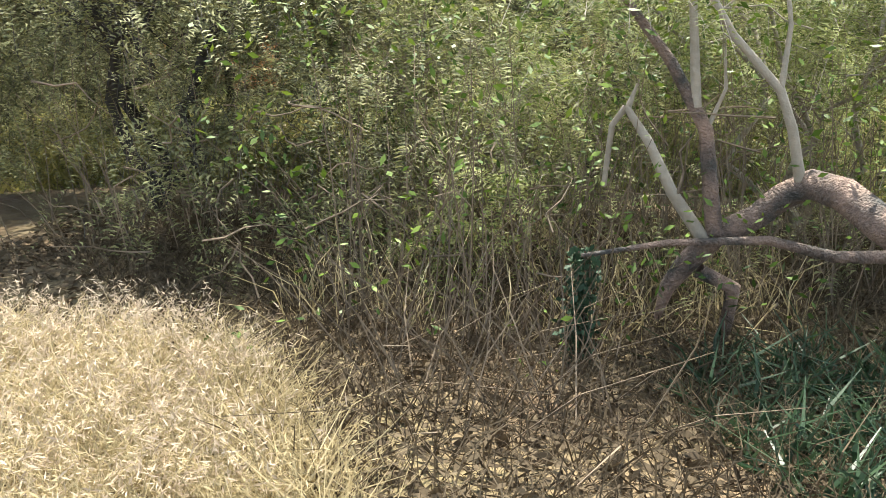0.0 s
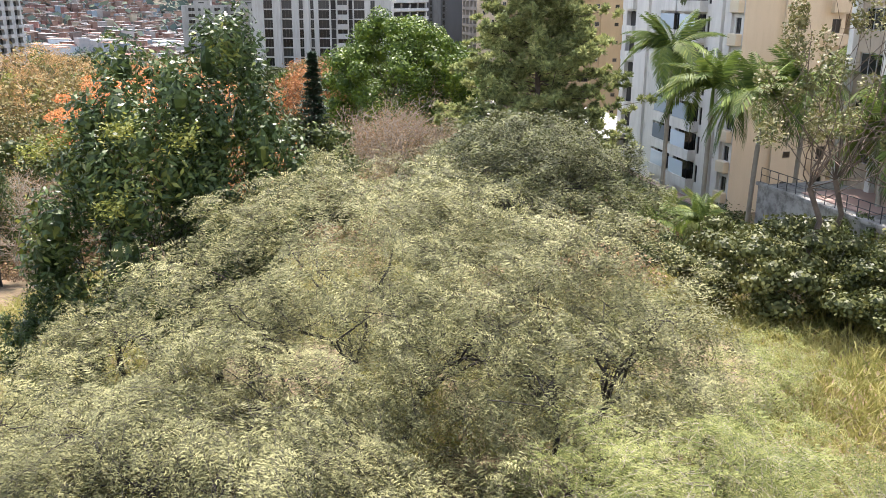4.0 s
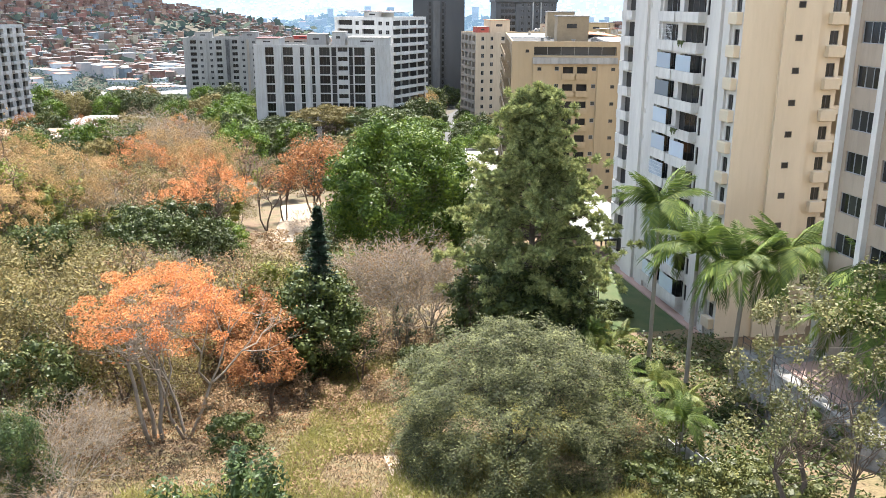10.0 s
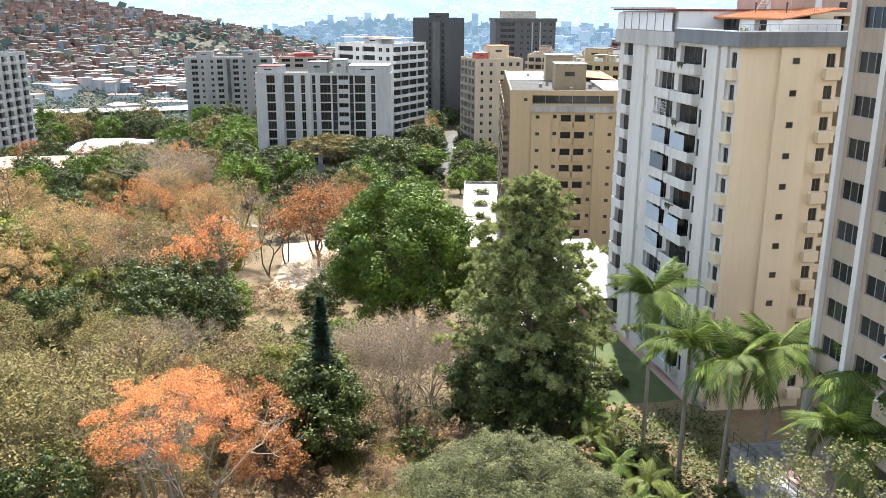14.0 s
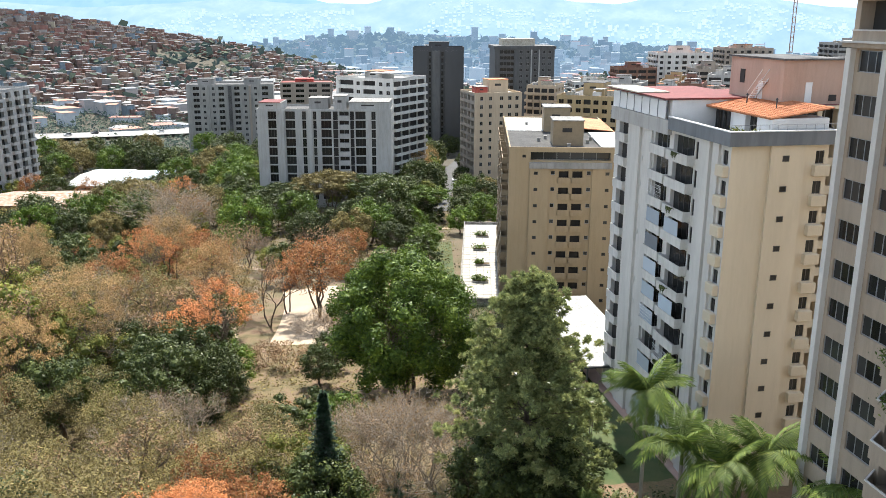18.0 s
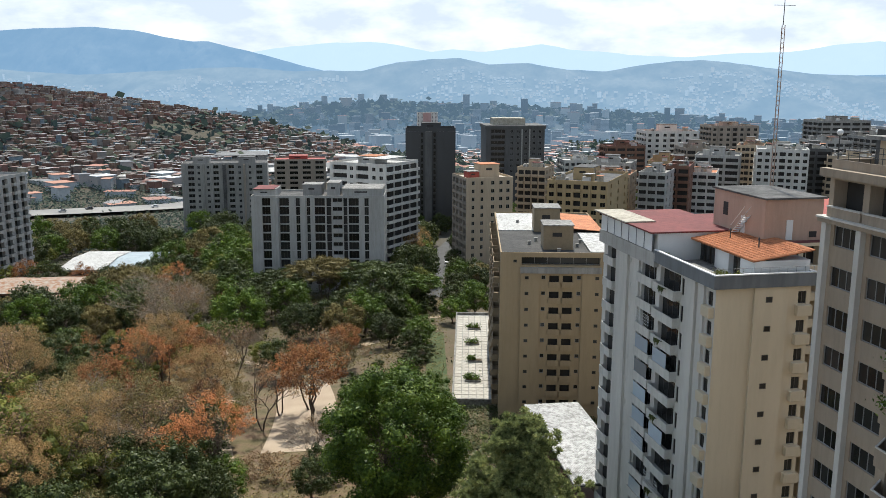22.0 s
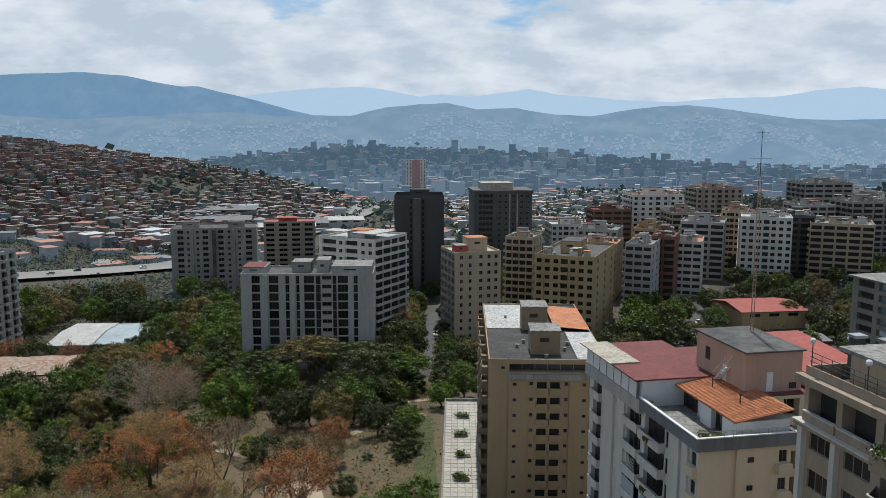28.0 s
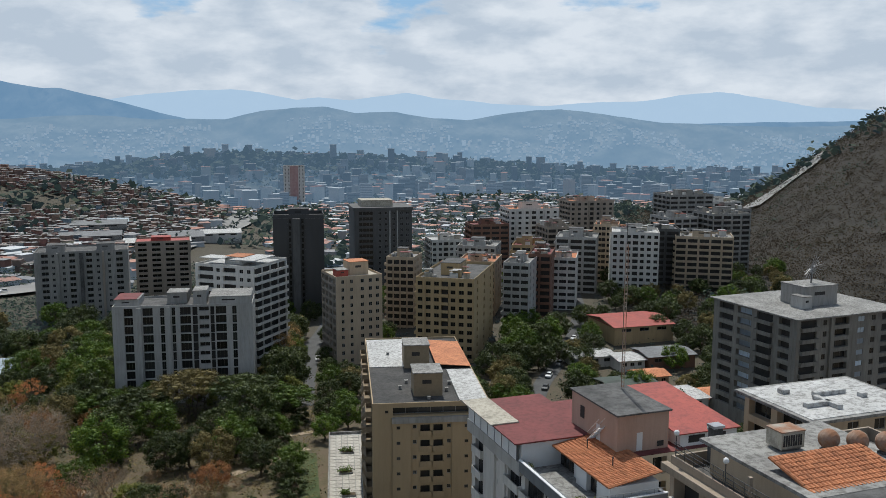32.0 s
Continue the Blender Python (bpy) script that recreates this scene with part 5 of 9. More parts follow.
def bay_mesh(w, out, cut, h, mat):
    """A balcony with cut corners: slab, sloped-in parapet and a pale coping."""
    k = Kit()
    plan = ((0.0, 0.0), (cut, -out), (w - cut, -out), (w, 0.0))
    inner = ((0.14, 0.0), (cut + 0.06, -out + 0.13), (w - cut - 0.06, -out + 0.13), (w - 0.14, 0.0))
    k.quads([(*p, z) for z in (-0.2, 0.0) for p in plan], [(3, 2, 1, 0), (4, 5, 6, 7), (0, 1, 5, 4), (1, 2, 6, 5), (2, 3, 7, 6)], M[mat])
    for a in range(3):
        o1, o2, i1, i2 = plan[a], plan[a + 1], inner[a], inner[a + 1]
        for z0, z1, m_ in ((0.0, h, mat), (h, h + 0.09, "white_wall")):
            k.quads([(*o1, z0), (*o2, z0), (*i2, z0), (*i1, z0), (*o1, z1), (*o2, z1), (*i2, z1), (*i1, z1)], [(0, 1, 5, 4), (2, 3, 7, 6), (4, 5, 6, 7)], M[m_])
    return k.mesh("balcony")


BAY = bay_mesh(4.8, 1.5, 1.1, 0.95, "taupe")
ledge_box = Kit().box(0, 3.4, -0.28, 0.0, -0.12, 0.55, M["taupe"]).box(0, 3.4, -0.34, 0.0, 0.55, 0.64, M["white_wall"]).mesh("parapet")
bush_v = np.random.default_rng(83)
shrub = quads_mesh("balcony_plant", leaf_quads(bush_v, bush_v.normal(size=(420, 3)) * np.array([0.7, 0.28, 0.3]) + np.array([0, 0, 0.25]), 0.26, droop=0.3, long=2.6), "green")
for f in range(G_N):
    for x_ in (7.6, 20.0):
        part("balcony", BAY, beige_tower, G_LEFT @ pose(x_, 0, G_Z0 + 2.8 * f - 0.05))
        if (f * 5 + int(x_)) % 4 < 2:
            part("balcony_plant", shrub, beige_tower, G_LEFT @ pose(x_ + 2.2 + 0.3 * (f % 3), -1.35, G_Z0 + 2.8 * f + 0.8), "leafy green balcony plant")
for x_ in (0.3, 3.9, 12.4, 16.2):
    part("parapet", ledge_box, beige_tower, G_LEFT @ pose(x_, 0, G_TOP - G_BASE - 2.75), "low parapet of a top-floor loggia")
part("cornice", Kit().box(-0.3, 26.3, -0.55, 0.0, 0, 0.3, M["taupe"]).box(-0.3, 26.3, -0.7, 0.0, 0.3, 0.42, M["white_wall"]), beige_tower, G_LEFT @ pose(0, 0, G_TOP - G_BASE - 3.25), "projecting cornice below the top floor")
part("cornice", Kit().box(-0.4, 26.4, -0.6, 0.0, 0, 0.55, M["taupe"]), beige_tower, G_LEFT @ pose(0, 0, G_TOP - G_BASE - 0.15), "projecting roof cornice")
gk2 = Kit()
for x_, y_ in ((0.6, 12.2), (0.6, 18.0), (4.8, 12.2), (7.6, 12.2)):
    gk2.box(x_, x_ + 0.25, y_, y_ + 0.25, 1.0, 2.3, M["taupe"])
gk2.quads([(0.2, 13.4, 2.3), (1.6, 11.6, 2.3), (8.2, 11.6, 2.3), (8.2, 14.0, 2.3), (0.2, 13.4, 2.62), (1.6, 11.6, 2.62), (8.2, 11.6, 2.62), (8.2, 14.0, 2.62)], [(3, 2, 1, 0), (4, 5, 6, 7), (0, 1, 5, 4), (1, 2, 6, 5), (2, 3, 7, 6), (3, 0, 4, 7)], M["old_concrete"])
part("canopy", gk2, beige_tower, pose(0, 0, 40.5), "concrete canopy with a cut corner over the terrace")
part("chimney", Kit().box(3.0, 3.8, 25.0, 25.7, 0, 3.0, M["old_concrete"]).box(2.9, 3.9, 24.9, 25.8, 3.0, 3.2, M["metal"]), beige_tower, pose(0, 0, 40.5), "grey rooftop chimney")
for x_, y_ in ((0.2, 25.7), (0.2, 20.0), (3.2, 25.8)):
    lamp = Kit().rod((0, 0, 0), (0, 0, 1.7), 0.04, 0.04, M["dark_metal"], 6)
    for a in range(6):
        a0, a1 = math.pi * a / 6, math.pi * (a + 1) / 6
        lamp.tube([(0, 0, 1.9 - 0.22 * math.cos(a0)), (0, 0, 1.9 - 0.22 * math.cos(a1))], [max(0.01, 0.22 * math.sin(a0)), max(0.01, 0.22 * math.sin(a1))], M["white_paint"], 10)
    part("terrace_lamp", lamp, beige_tower, pose(x_, y_, 41.4), "white globe lamp on a thin post")
gk = Kit().box(2.0, 12.0, 14.0, 24.0, 0, 2.4, M["beige"]).box(1.4, 12.6, 13.4, 24.6, 2.4, 2.65, M["concrete"])
part("roof_room", gk, beige_tower, pose(0, 0, 40.5), "roof terrace room with a concrete slab")
tiled_roof(beige_tower, pose(2.2, 13.2, 42.9, 0, 0, 0) @ pose(0, 0, 0, 12, 0, 0), 8.0, 5.2, "orange clay tile roof over the terrace", singles=140)
rk = Kit()
for j in range(16):
    rk.box(0.1, 0.13, 8.0 + 1.1 * j, 8.03 + 1.1 * j, 0, 1.0, M["dark_metal"])
for z in (0.35, 0.65, 1.0):
    rk.box(0.1, 0.14, 8.0, 25.8, z, z + 0.04, M["dark_metal"])
part("rail", rk, beige_tower, pose(0, 0, 41.5), "dark metal terrace rail")
tank = Kit()
for j in range(9):
    a0, a1 = math.pi * j / 9, math.pi * (j + 1) / 9
    tank.tube([(0, -0.75 * math.cos(a0), 0.8), (0, -0.75 * math.cos(a1), 0.8)], [max(0.02, 0.75 * math.sin(a0)), max(0.02, 0.75 * math.sin(a1))], M["rusty"], 14)
tank.box(-0.5, 0.5, -0.3, 0.3, 0, 0.12, M["old_concrete"])
TANK = tank.mesh("water_tank", True)
for j in range(3):
    thing("water_tank", "weathered pinkish grey water tank on a roof", "water tank", pose(31.2, 32.7, 36.5, 0, 0, 11) @ pose(8.6 + 1.7 * j, 19.6 - 0.9 * j, 2.66), "rooftop water tanks", mesh=TANK)
ac = Kit().box(0, 2.0, 0, 1.6, 0.15, 1.4, M["roof_cream"], 0.05).box(-0.05, 2.05, -0.05, 1.65, 1.4, 1.48, M["rusty"])
for j in range(8):
    ac.box(0.15 + 0.21 * j, 0.28 + 0.21 * j, -0.03, 0.0, 0.4, 1.2, M["inside"])
thing("cooling_unit", "rusty cream rooftop cooling unit with side slats", "air conditioner", pose(31.2, 32.7, 36.5, 0, 0, 11) @ pose(5.0, 20.2, 2.66), mesh=ac.mesh("cooling_unit"))

# ---- the tan block and its terrace ----
B_BASE, B_TOP = -16.0, 13.8
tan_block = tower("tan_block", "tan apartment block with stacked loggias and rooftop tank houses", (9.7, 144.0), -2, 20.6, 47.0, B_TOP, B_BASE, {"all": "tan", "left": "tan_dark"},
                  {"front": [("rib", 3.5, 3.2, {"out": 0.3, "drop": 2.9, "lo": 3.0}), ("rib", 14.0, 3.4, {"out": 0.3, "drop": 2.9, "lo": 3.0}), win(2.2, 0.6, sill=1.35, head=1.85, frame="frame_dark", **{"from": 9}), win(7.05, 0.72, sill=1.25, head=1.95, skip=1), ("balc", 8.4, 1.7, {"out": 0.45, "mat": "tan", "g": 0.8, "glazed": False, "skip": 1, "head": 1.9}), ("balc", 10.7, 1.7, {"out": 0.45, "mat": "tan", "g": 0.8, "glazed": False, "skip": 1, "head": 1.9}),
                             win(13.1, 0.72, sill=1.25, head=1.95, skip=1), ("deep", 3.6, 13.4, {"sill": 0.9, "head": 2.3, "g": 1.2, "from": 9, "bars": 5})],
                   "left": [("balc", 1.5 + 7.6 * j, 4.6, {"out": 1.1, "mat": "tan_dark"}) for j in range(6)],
                   "right": [win(2 + 5.5 * j, 1.3) for j in range(8)]}, roof="roof_black", parapet=0.35)
B_N = int((B_TOP - B_BASE - 0.6) / 2.8)
B_Z0 = B_TOP - B_BASE - B_N * 2.8
for f in range(B_N - 1):
    for x in (4.2, 16.2):
        part("pane", slot_pane, part("window", slot_win, tan_block, pose(x, -0.305, B_Z0 + 2.8 * f + 1.3)))
part("white_roof", Kit().box(0.3, 12.0, 24.0, 46.5, 0, 0.12, M["roof_white"]), tan_block, pose(0, 0, 29.8), "white coated roof half")
part("white_roof", Kit().box(15.4, 20.4, 0.6, 20.0, 0, 0.35, M["roof_white"]), tan_block, pose(0, 0, 29.85), "white sheet roof")
part("tiled_roof", Kit().quads([(13.5, 22, 0.9), (20.6, 22, 0.3), (20.6, 42, 0.3), (13.5, 42, 0.9), (13.5, 22, 0.78), (20.6, 22, 0.18), (20.6, 42, 0.18), (13.5, 42, 0.78)], [(0, 1, 2, 3), (7, 6, 5, 4), (0, 4, 5, 1), (1, 5, 6, 2), (2, 6, 7, 3), (3, 7, 4, 0)], M["tile_orange"]), tan_block, pose(0, 0, 29.9), "faded orange tiled lean-to")
roof_box(tan_block, 7.6, 4.5, 5.2, 6.0, 29.8, 4.2, "tan_dark", "concrete")
roof_box(tan_block, 7.2, 22.5, 5.0, 6.0, 29.9, 4.6, "tan_dark", "concrete")
for x, y in ((5.2, 9), (6.6, 12.5), (13.6, 7), (14.6, 11), (9.9, 2.2), (4.2, 33), (9.5, 38)):
    part("roof_vent", STORE.setdefault("vent", Kit().box(0, 0.5, 0, 0.5, 0, 0.5, M["concrete"]).box(-0.08, 0.58, -0.08, 0.58, 0.5, 0.6, M["concrete"]).mesh("roof_vent")), tan_block, pose(x, y, 29.85))
for j in range(4):
    part("planter", STORE.setdefault("pln", Kit().box(0, 2.2, 0, 0.3, 0, 0.5, M["concrete"]).mesh("planter")), tan_block, pose(4.2 + 3.2 * j, -0.35, 27.05))
part("balcony", Kit().box(3.4, 17.2, -0.6, 0, 0, 1.0, M["mid_grey"]), tan_block, pose(0, 0, 26.6), "grey top-floor balcony band")

slab = thing("roof_terrace", "pale paved roof terrace with planting beds", "terrace", pose(1.8, 150.0, -14.6, 0, 0, -1.6), kind="structure")
part("deck", Kit().box(0, 8.6, 0, 58.5, -3.0, 0, M["concrete"]), slab)
PAVE = Kit().box(0, 1.28, 0, 1.82, 0, 0.05, M["pave_slab"], 0.015).mesh("paving_slab")
for i in range(6):
    for j in range(29):
        part("paving_slab", PAVE, slab, pose(0.12 + 1.4 * i, 0.3 + 1.98 * j, 0.004))
part("kerb", Kit().box(-0.25, 0.0, -0.3, 58.7, -3.0, 0.7, M["concrete"]).box(0, 8.6, 58.5, 58.8, -3.0, 0.6, M["concrete"]), slab)
for j in range(4):
    part("planting_bed", Kit().box(0, 3.0, 0, 1.5, 0, 0.35, M["concrete"]).box(0.15, 2.85, 0.15, 1.35, 0.3, 0.42, M["dead_grass"]), slab, pose(2.2 + 0.5 * (j % 2), 9.0 + 12.0 * j, 0.055))

rq = np.random.default_rng(17)
for j in range(9):
    c_ = rq.normal(size=(150, 3)) * np.array([0.5, 0.4, 0.3]) + np.array([0, 0, 0.4])
    thing("bed_shrub", "small green shrub in a terrace planting bed", "shrub", pose(1.8, 150.0, -14.6, 0, 0, -1.6) @ pose(2.9 + 0.5 * (j % 2) + 1.3 * (j % 3 == 0), 9.7 + 12.0 * (j % 4) + 0.3 * (j // 4), 0.45), "terrace shrubs", mesh=quads_mesh("bed_shrub", leaf_quads(rq, c_, 0.4, long=1.8), "green"))

wr = thing("parking_roof", "white corrugated roof over a parking shed", "shed", pose(17.3, 101.5, 0, 0, 0, 8))
sheet = Kit()
for j in range(40):
    x = -0.6 + 0.22 * j
    sheet.quads([(x, 0, -7.6), (x + 0.11, 0, -7.52), (x + 0.11, 28, -7.5), (x, 28, -7.58)], [(0, 1, 2, 3)], M["roof_white"]).quads([(x + 0.11, 0, -7.52), (x + 0.22, 0, -7.6), (x + 0.22, 28, -7.58), (x + 0.11, 28, -7.5)], [(0, 1, 2, 3)], M["roof_white"])
part("roof_sheet", sheet, wr)
part("roof_edge", Kit().box(-0.7, 8.3, -0.15, 28.1, -7.85, -7.63, M["dark_metal"]), wr)
part("wall", Kit().box(0, 0.25, 0, 27.8, -15.5, -9.6, M["rust_brown"]).box(0, 7.8, 27.6, 27.8, -15.5, -7.85, M["concrete"]), wr)
for x in (0.1, 4.0, 7.6):
    for y in (0.2, 9.0, 18.0):
        part("post", STORE.setdefault("post", Kit().box(0, 0.2, 0, 0.2, -14.5, -7.85, M["dark_metal"]).mesh("post")), wr, pose(x, y, 0))

# ---- the pale grey pair of slabs across the park ----
def cols(n, w, kind, width, o, x0=0.0):
    return [(kind, x0 + (w - x0) * (j + 0.5) / n - width / 2, width, o) for j in range(n)]


TALL = {"sill": 0.2, "head": 2.65, "frame": "frame_dark", "bars": 2, "g": 0.7}
grey_slab = tower("grey_slab", "pale grey stepped apartment slab with striped loggias", (-60.3, 266), 1, 41.5, 16, 7.2, -24, {"all": "pale_grey"},
                  {"front": [("deep", 3.4, 2.6, TALL), ("rib", 7.2, 1.2, {"out": 0.6}), ("deep", 8.8, 3.0, TALL), win(14.0, 1.2, sill=0.15, head=2.65, frame="frame_dark"), ("rib", 15.8, 1.2, {"out": 0.5}), win(17.4, 1.0, sill=0.15, head=2.65, frame="frame_dark"), ("deep", 19.8, 3.2, TALL), ("deep", 23.5, 1.5, {"sill": 0.0, "head": 2.8, "g": 0.6, "glazed": False}), ("deep", 25.4, 3.0, {"sill": 1.3, "head": 2.65}), ("deep", 28.8, 1.2, {"sill": 0.0, "head": 2.8, "g": 0.6, "glazed": False}), ("deep", 30.4, 3.2, TALL), win(35.4, 1.3, sill=0.15, head=2.65, frame="frame_dark"), ("band", 9, 27, {"t": 0.16, "out": 0.06})],
                   "left": cols(3, 16, "win", 1.6, {}), "right": cols(3, 16, "win", 1.8, {})}, detail=1, parapet=0.6)
for x, y, w_, d_, h_, m_ in ((0.5, 2, 7, 10, 2.2, "pale_grey"), (28.5, 1.0, 12.5, 13, 2.6, "pale_grey"), (15.5, 5, 6, 7, 3.4, "mid_grey"), (23.5, 3, 4, 8, 4.2, "pale_grey")):
    roof_box(grey_slab, x, y, w_, d_, 31.2, h_, m_, "concrete")
part("red_roof", Kit().box(0.4, 7, 1.5, 12, 33.6, 33.7, M["roof_red"]), grey_slab, None, "dark red roof patch")
white_slab = tower("white_slab", "white apartment block with dark banded balconies and a white roof", (-40, 300), -28, 23, 22, 14.8, -26, {"all": "off_white"},
                   {"front": [("deep", 1.2, 6.0, {"sill": 0.9, "head": 2.5, "glazed": False}), win(8.4, 1.4), ("deep", 11, 5.0, {"sill": 0.9, "head": 2.5, "glazed": False}), win(17.5, 1.4), win(20.4, 1.4)],
                    "right": [("balc", 0.5 + 5.3 * j, 5.0, {"out": 1.0, "mat": "off_white", "glazed": False, "g": 0.5}) for j in range(4)]}, detail=0, roof="roof_white")
roof_box(white_slab, 8, 6, 7, 8, 40.5, 2.8, "off_white", "tile_orange")
part("canopy", Kit().box(1, 10, 1, 8, 43.2, 43.4, M["roof_white"]).box(13, 22.5, 1, 15, 43.0, 43.25, M["roof_white"]), white_slab, None, "white roof canopy")
left_grey = tower("grey_point_block", "grey apartment block with rows of small loggias", (-127.7, 416.6), 10, 41, 22, 3.0, -36, {"all": "mid_grey"},
                  {"front": [("deep", 3.0, 3.0, {"sill": 0.8}), win(7.6, 1.2), ("rib", 9.6, 1.0, {"out": 0.8}), win(12, 1.3), ("deep", 15, 2.6, {"sill": 0.8}), ("rib", 19.6, 1.6, {"out": 1.2, "mat": "old_concrete"}), ("deep", 22.4, 2.6, {"sill": 0.8}), win(27, 1.3), ("rib", 29.4, 1.0, {"out": 0.8, "mat": "brown_grey"}), win(32, 1.3), ("deep", 35.6, 3.0, {"sill": 0.8})]}, detail=0)
roof_box(left_grey, 5, 5, 8, 8, 39, 3, "mid_grey")
roof_box(left_grey, 27, 5, 8, 8, 39, 3, "mid_grey")
red_low = tower("brown_low_block", "brown low apartment block with a red roof", (-93, 470), 8, 28, 18, 0.5, -36, {"all": "brown_grey"}, {"front": cols(4, 28, "deep", 4.5, {"sill": 0.9}), "right": cols(3, 18, "deep", 3, {"sill": 0.9})}, detail=0, roof="roof_bright_red")
roof_box(red_low, 8, 4, 10, 8, 36.5, 2.2, "roof_bright_red", "roof_bright_red")
dark_tower = tower("dark_tower", "tall dark brown glass-clad office tower", (-17.5, 390), 1, 22.6, 20, 21.0, -34, {"all": "dark_tower"},
                   {"front": [("rib", 0, 6.5, {"out": 0.6}), ("rib", 8.6, 3.4, {"out": 2.2, "mat": "dark_grey"}), ("rib", 14.2, 7.8, {"out": 0.6}), win(7.0, 1.0, sill=0.4, head=2.4, frame="frame_dark"), win(12.6, 1.0, sill=0.4, head=2.4, frame="frame_dark")], "right": cols(5, 20, "win", 1.6, {"frame": "frame_dark"})}, detail=0, roof="roof_black", parapet=1.6)
roof_box(dark_tower, 7, 6, 9, 8, 55, 3.5, "dark_tower", "roof_black")
grey_office = tower("grey_office_tower", "dark grey office tower with pale window columns and a beige crown", (20.6, 425), 4, 29, 24, 20.5, -36, {"all": "dark_grey"},
                    {"front": [("deep", 2.4, 7.0, {"sill": 0.7, "bars": 3}), win(12, 1.4), win(15.2, 1.4), ("rib", 17.4, 0.6, {"out": 0.5, "mat": "pale_grey"}), win(19, 1.4), ("rib", 21.2, 0.6, {"out": 0.5, "mat": "pale_grey"}), win(23, 1.4), win(26, 1.4)], "right": cols(6, 24, "win", 1.5, {})}, detail=0, roof="concrete", parapet=0.2)
part("crown", Kit().box(-0.6, 29.6, -0.6, 24.6, 56.6, 58.2, M["dark_grey"]).box(4, 20, 5, 18, 58.2, 61.5, M["roof_cream"]), grey_office, None, "beige rooftop crown")
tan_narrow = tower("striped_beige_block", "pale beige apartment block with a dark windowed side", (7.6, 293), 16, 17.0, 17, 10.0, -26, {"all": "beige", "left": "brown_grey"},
                   {"front": [win(2, 1.0), win(5.2, 1.0), win(9, 1.2), win(12, 1.2), win(14.6, 1.2)], "left": cols(4, 17, "deep", 3.0, {"sill": 0.6, "head": 2.4, "glazed": False}), "right": cols(4, 17, "win", 1.4, {})}, detail=0, roof="roof_cream")
roof_box(tan_narrow, 7, 6, 7, 7, 36, 4.5, "beige", "tile_orange")
roof_box(tan_narrow, 1.5, 3, 4, 5, 36, 2.4, "roof_bright_red", "concrete")

# its red middle has the haze of distance in its colour
tower("red_white_tower", "distant tower with a red middle between white sides", (-57, 1800), 2, 43, 30, -18.0, -105, {"all": "off_white"},
      {"front": [("rib", 13.0, 17.0, {"out": 0.4, "mat": "faded_red"}), *cols(6, 43, "win", 2.0, {})]}, detail=0, parapet=0.5)

# ---- the crowded row of apartment blocks behind the cream tower ----
ROW = (("beige_block", 29.4, 345, 11.5, 16, 8.8, "beige", "balc", 4, "concrete"), ("ochre_block", 35.2, 292, 20.6, 38, 9.5, "ochre", "win", 6, "old_concrete"),
       ("grey_block", 72.5, 320, 10, 24, 9.5, "pale_grey", "deep", 3, "concrete"), ("rust_block", 86.3, 335, 9, 22, 10.4, "rust_brown", "balc", 2, "roof_red"),
       ("pale_block", 99.6, 350, 11, 20, 6.5, "off_white", "deep", 3, "tile_orange"), ("banded_block", 112, 385, 19, 20, 10.7, "pale_grey", "balc", 3, "concrete"),
       ("sand_block", 139, 410, 12, 18, 13.4, "beige", "win", 5, "tile_orange"), ("white_block", 134, 370, 21, 20, 14.5, "off_white", "win", 6, "roof_white"),
       ("slate_block", 160, 387, 13, 18, 13.5, "dark_grey", "balc", 2, "old_concrete"), ("cream_block", 168, 378, 26, 20, 11, "beige", "balc", 5, "concrete"),
       ("distant_grey_block", 209, 480, 28, 22, 22, "mid_grey", "deep", 5, "concrete"), ("far_stepped_block", 208, 422, 22, 22, 16.5, "mid_grey", "balc", 4, "roof_cream"),
       ("maroon_block", 83, 440, 20, 16, 10.5, "rust_brown", "deep", 4, "roof_red"), ("white_stepped_block", 105, 450, 28, 18, 17.5, "off_white", "win", 6, "tile_orange"),
       ("inner_beige_block", 60, 352, 16, 22, 5.5, "beige", "balc", 3, "tile_orange"), ("inner_grey_block", 66, 388, 18, 20, 7.0, "pale_grey", "win", 5, "concrete"), ("inner_ochre_block", 88, 372, 13, 18, 9.0, "ochre", "deep", 3, "roof_red"), ("inner_white_block", 60, 430, 18, 18, 4.0, "off_white", "win", 5, "roof_white"),
       ("inner_brown_block", 118, 420, 15, 18, 11.0, "brown_grey", "balc", 3, "concrete"), ("inner_slate_block", 186, 430, 18, 20, 14.0, "pale_grey", "balc", 4, "concrete"), ("outer_grey_block", 236, 470, 20, 20, 14.0, "mid_grey", "win", 5, "concrete"), ("outer_white_block", 250, 520, 26, 20, 14.0, "off_white", "balc", 4, "roof_white"),
       ("brown_block", 148, 480, 27, 18, 19.0, "brown_grey", "win", 6, "tile_orange"))
rr = random.Random(11)
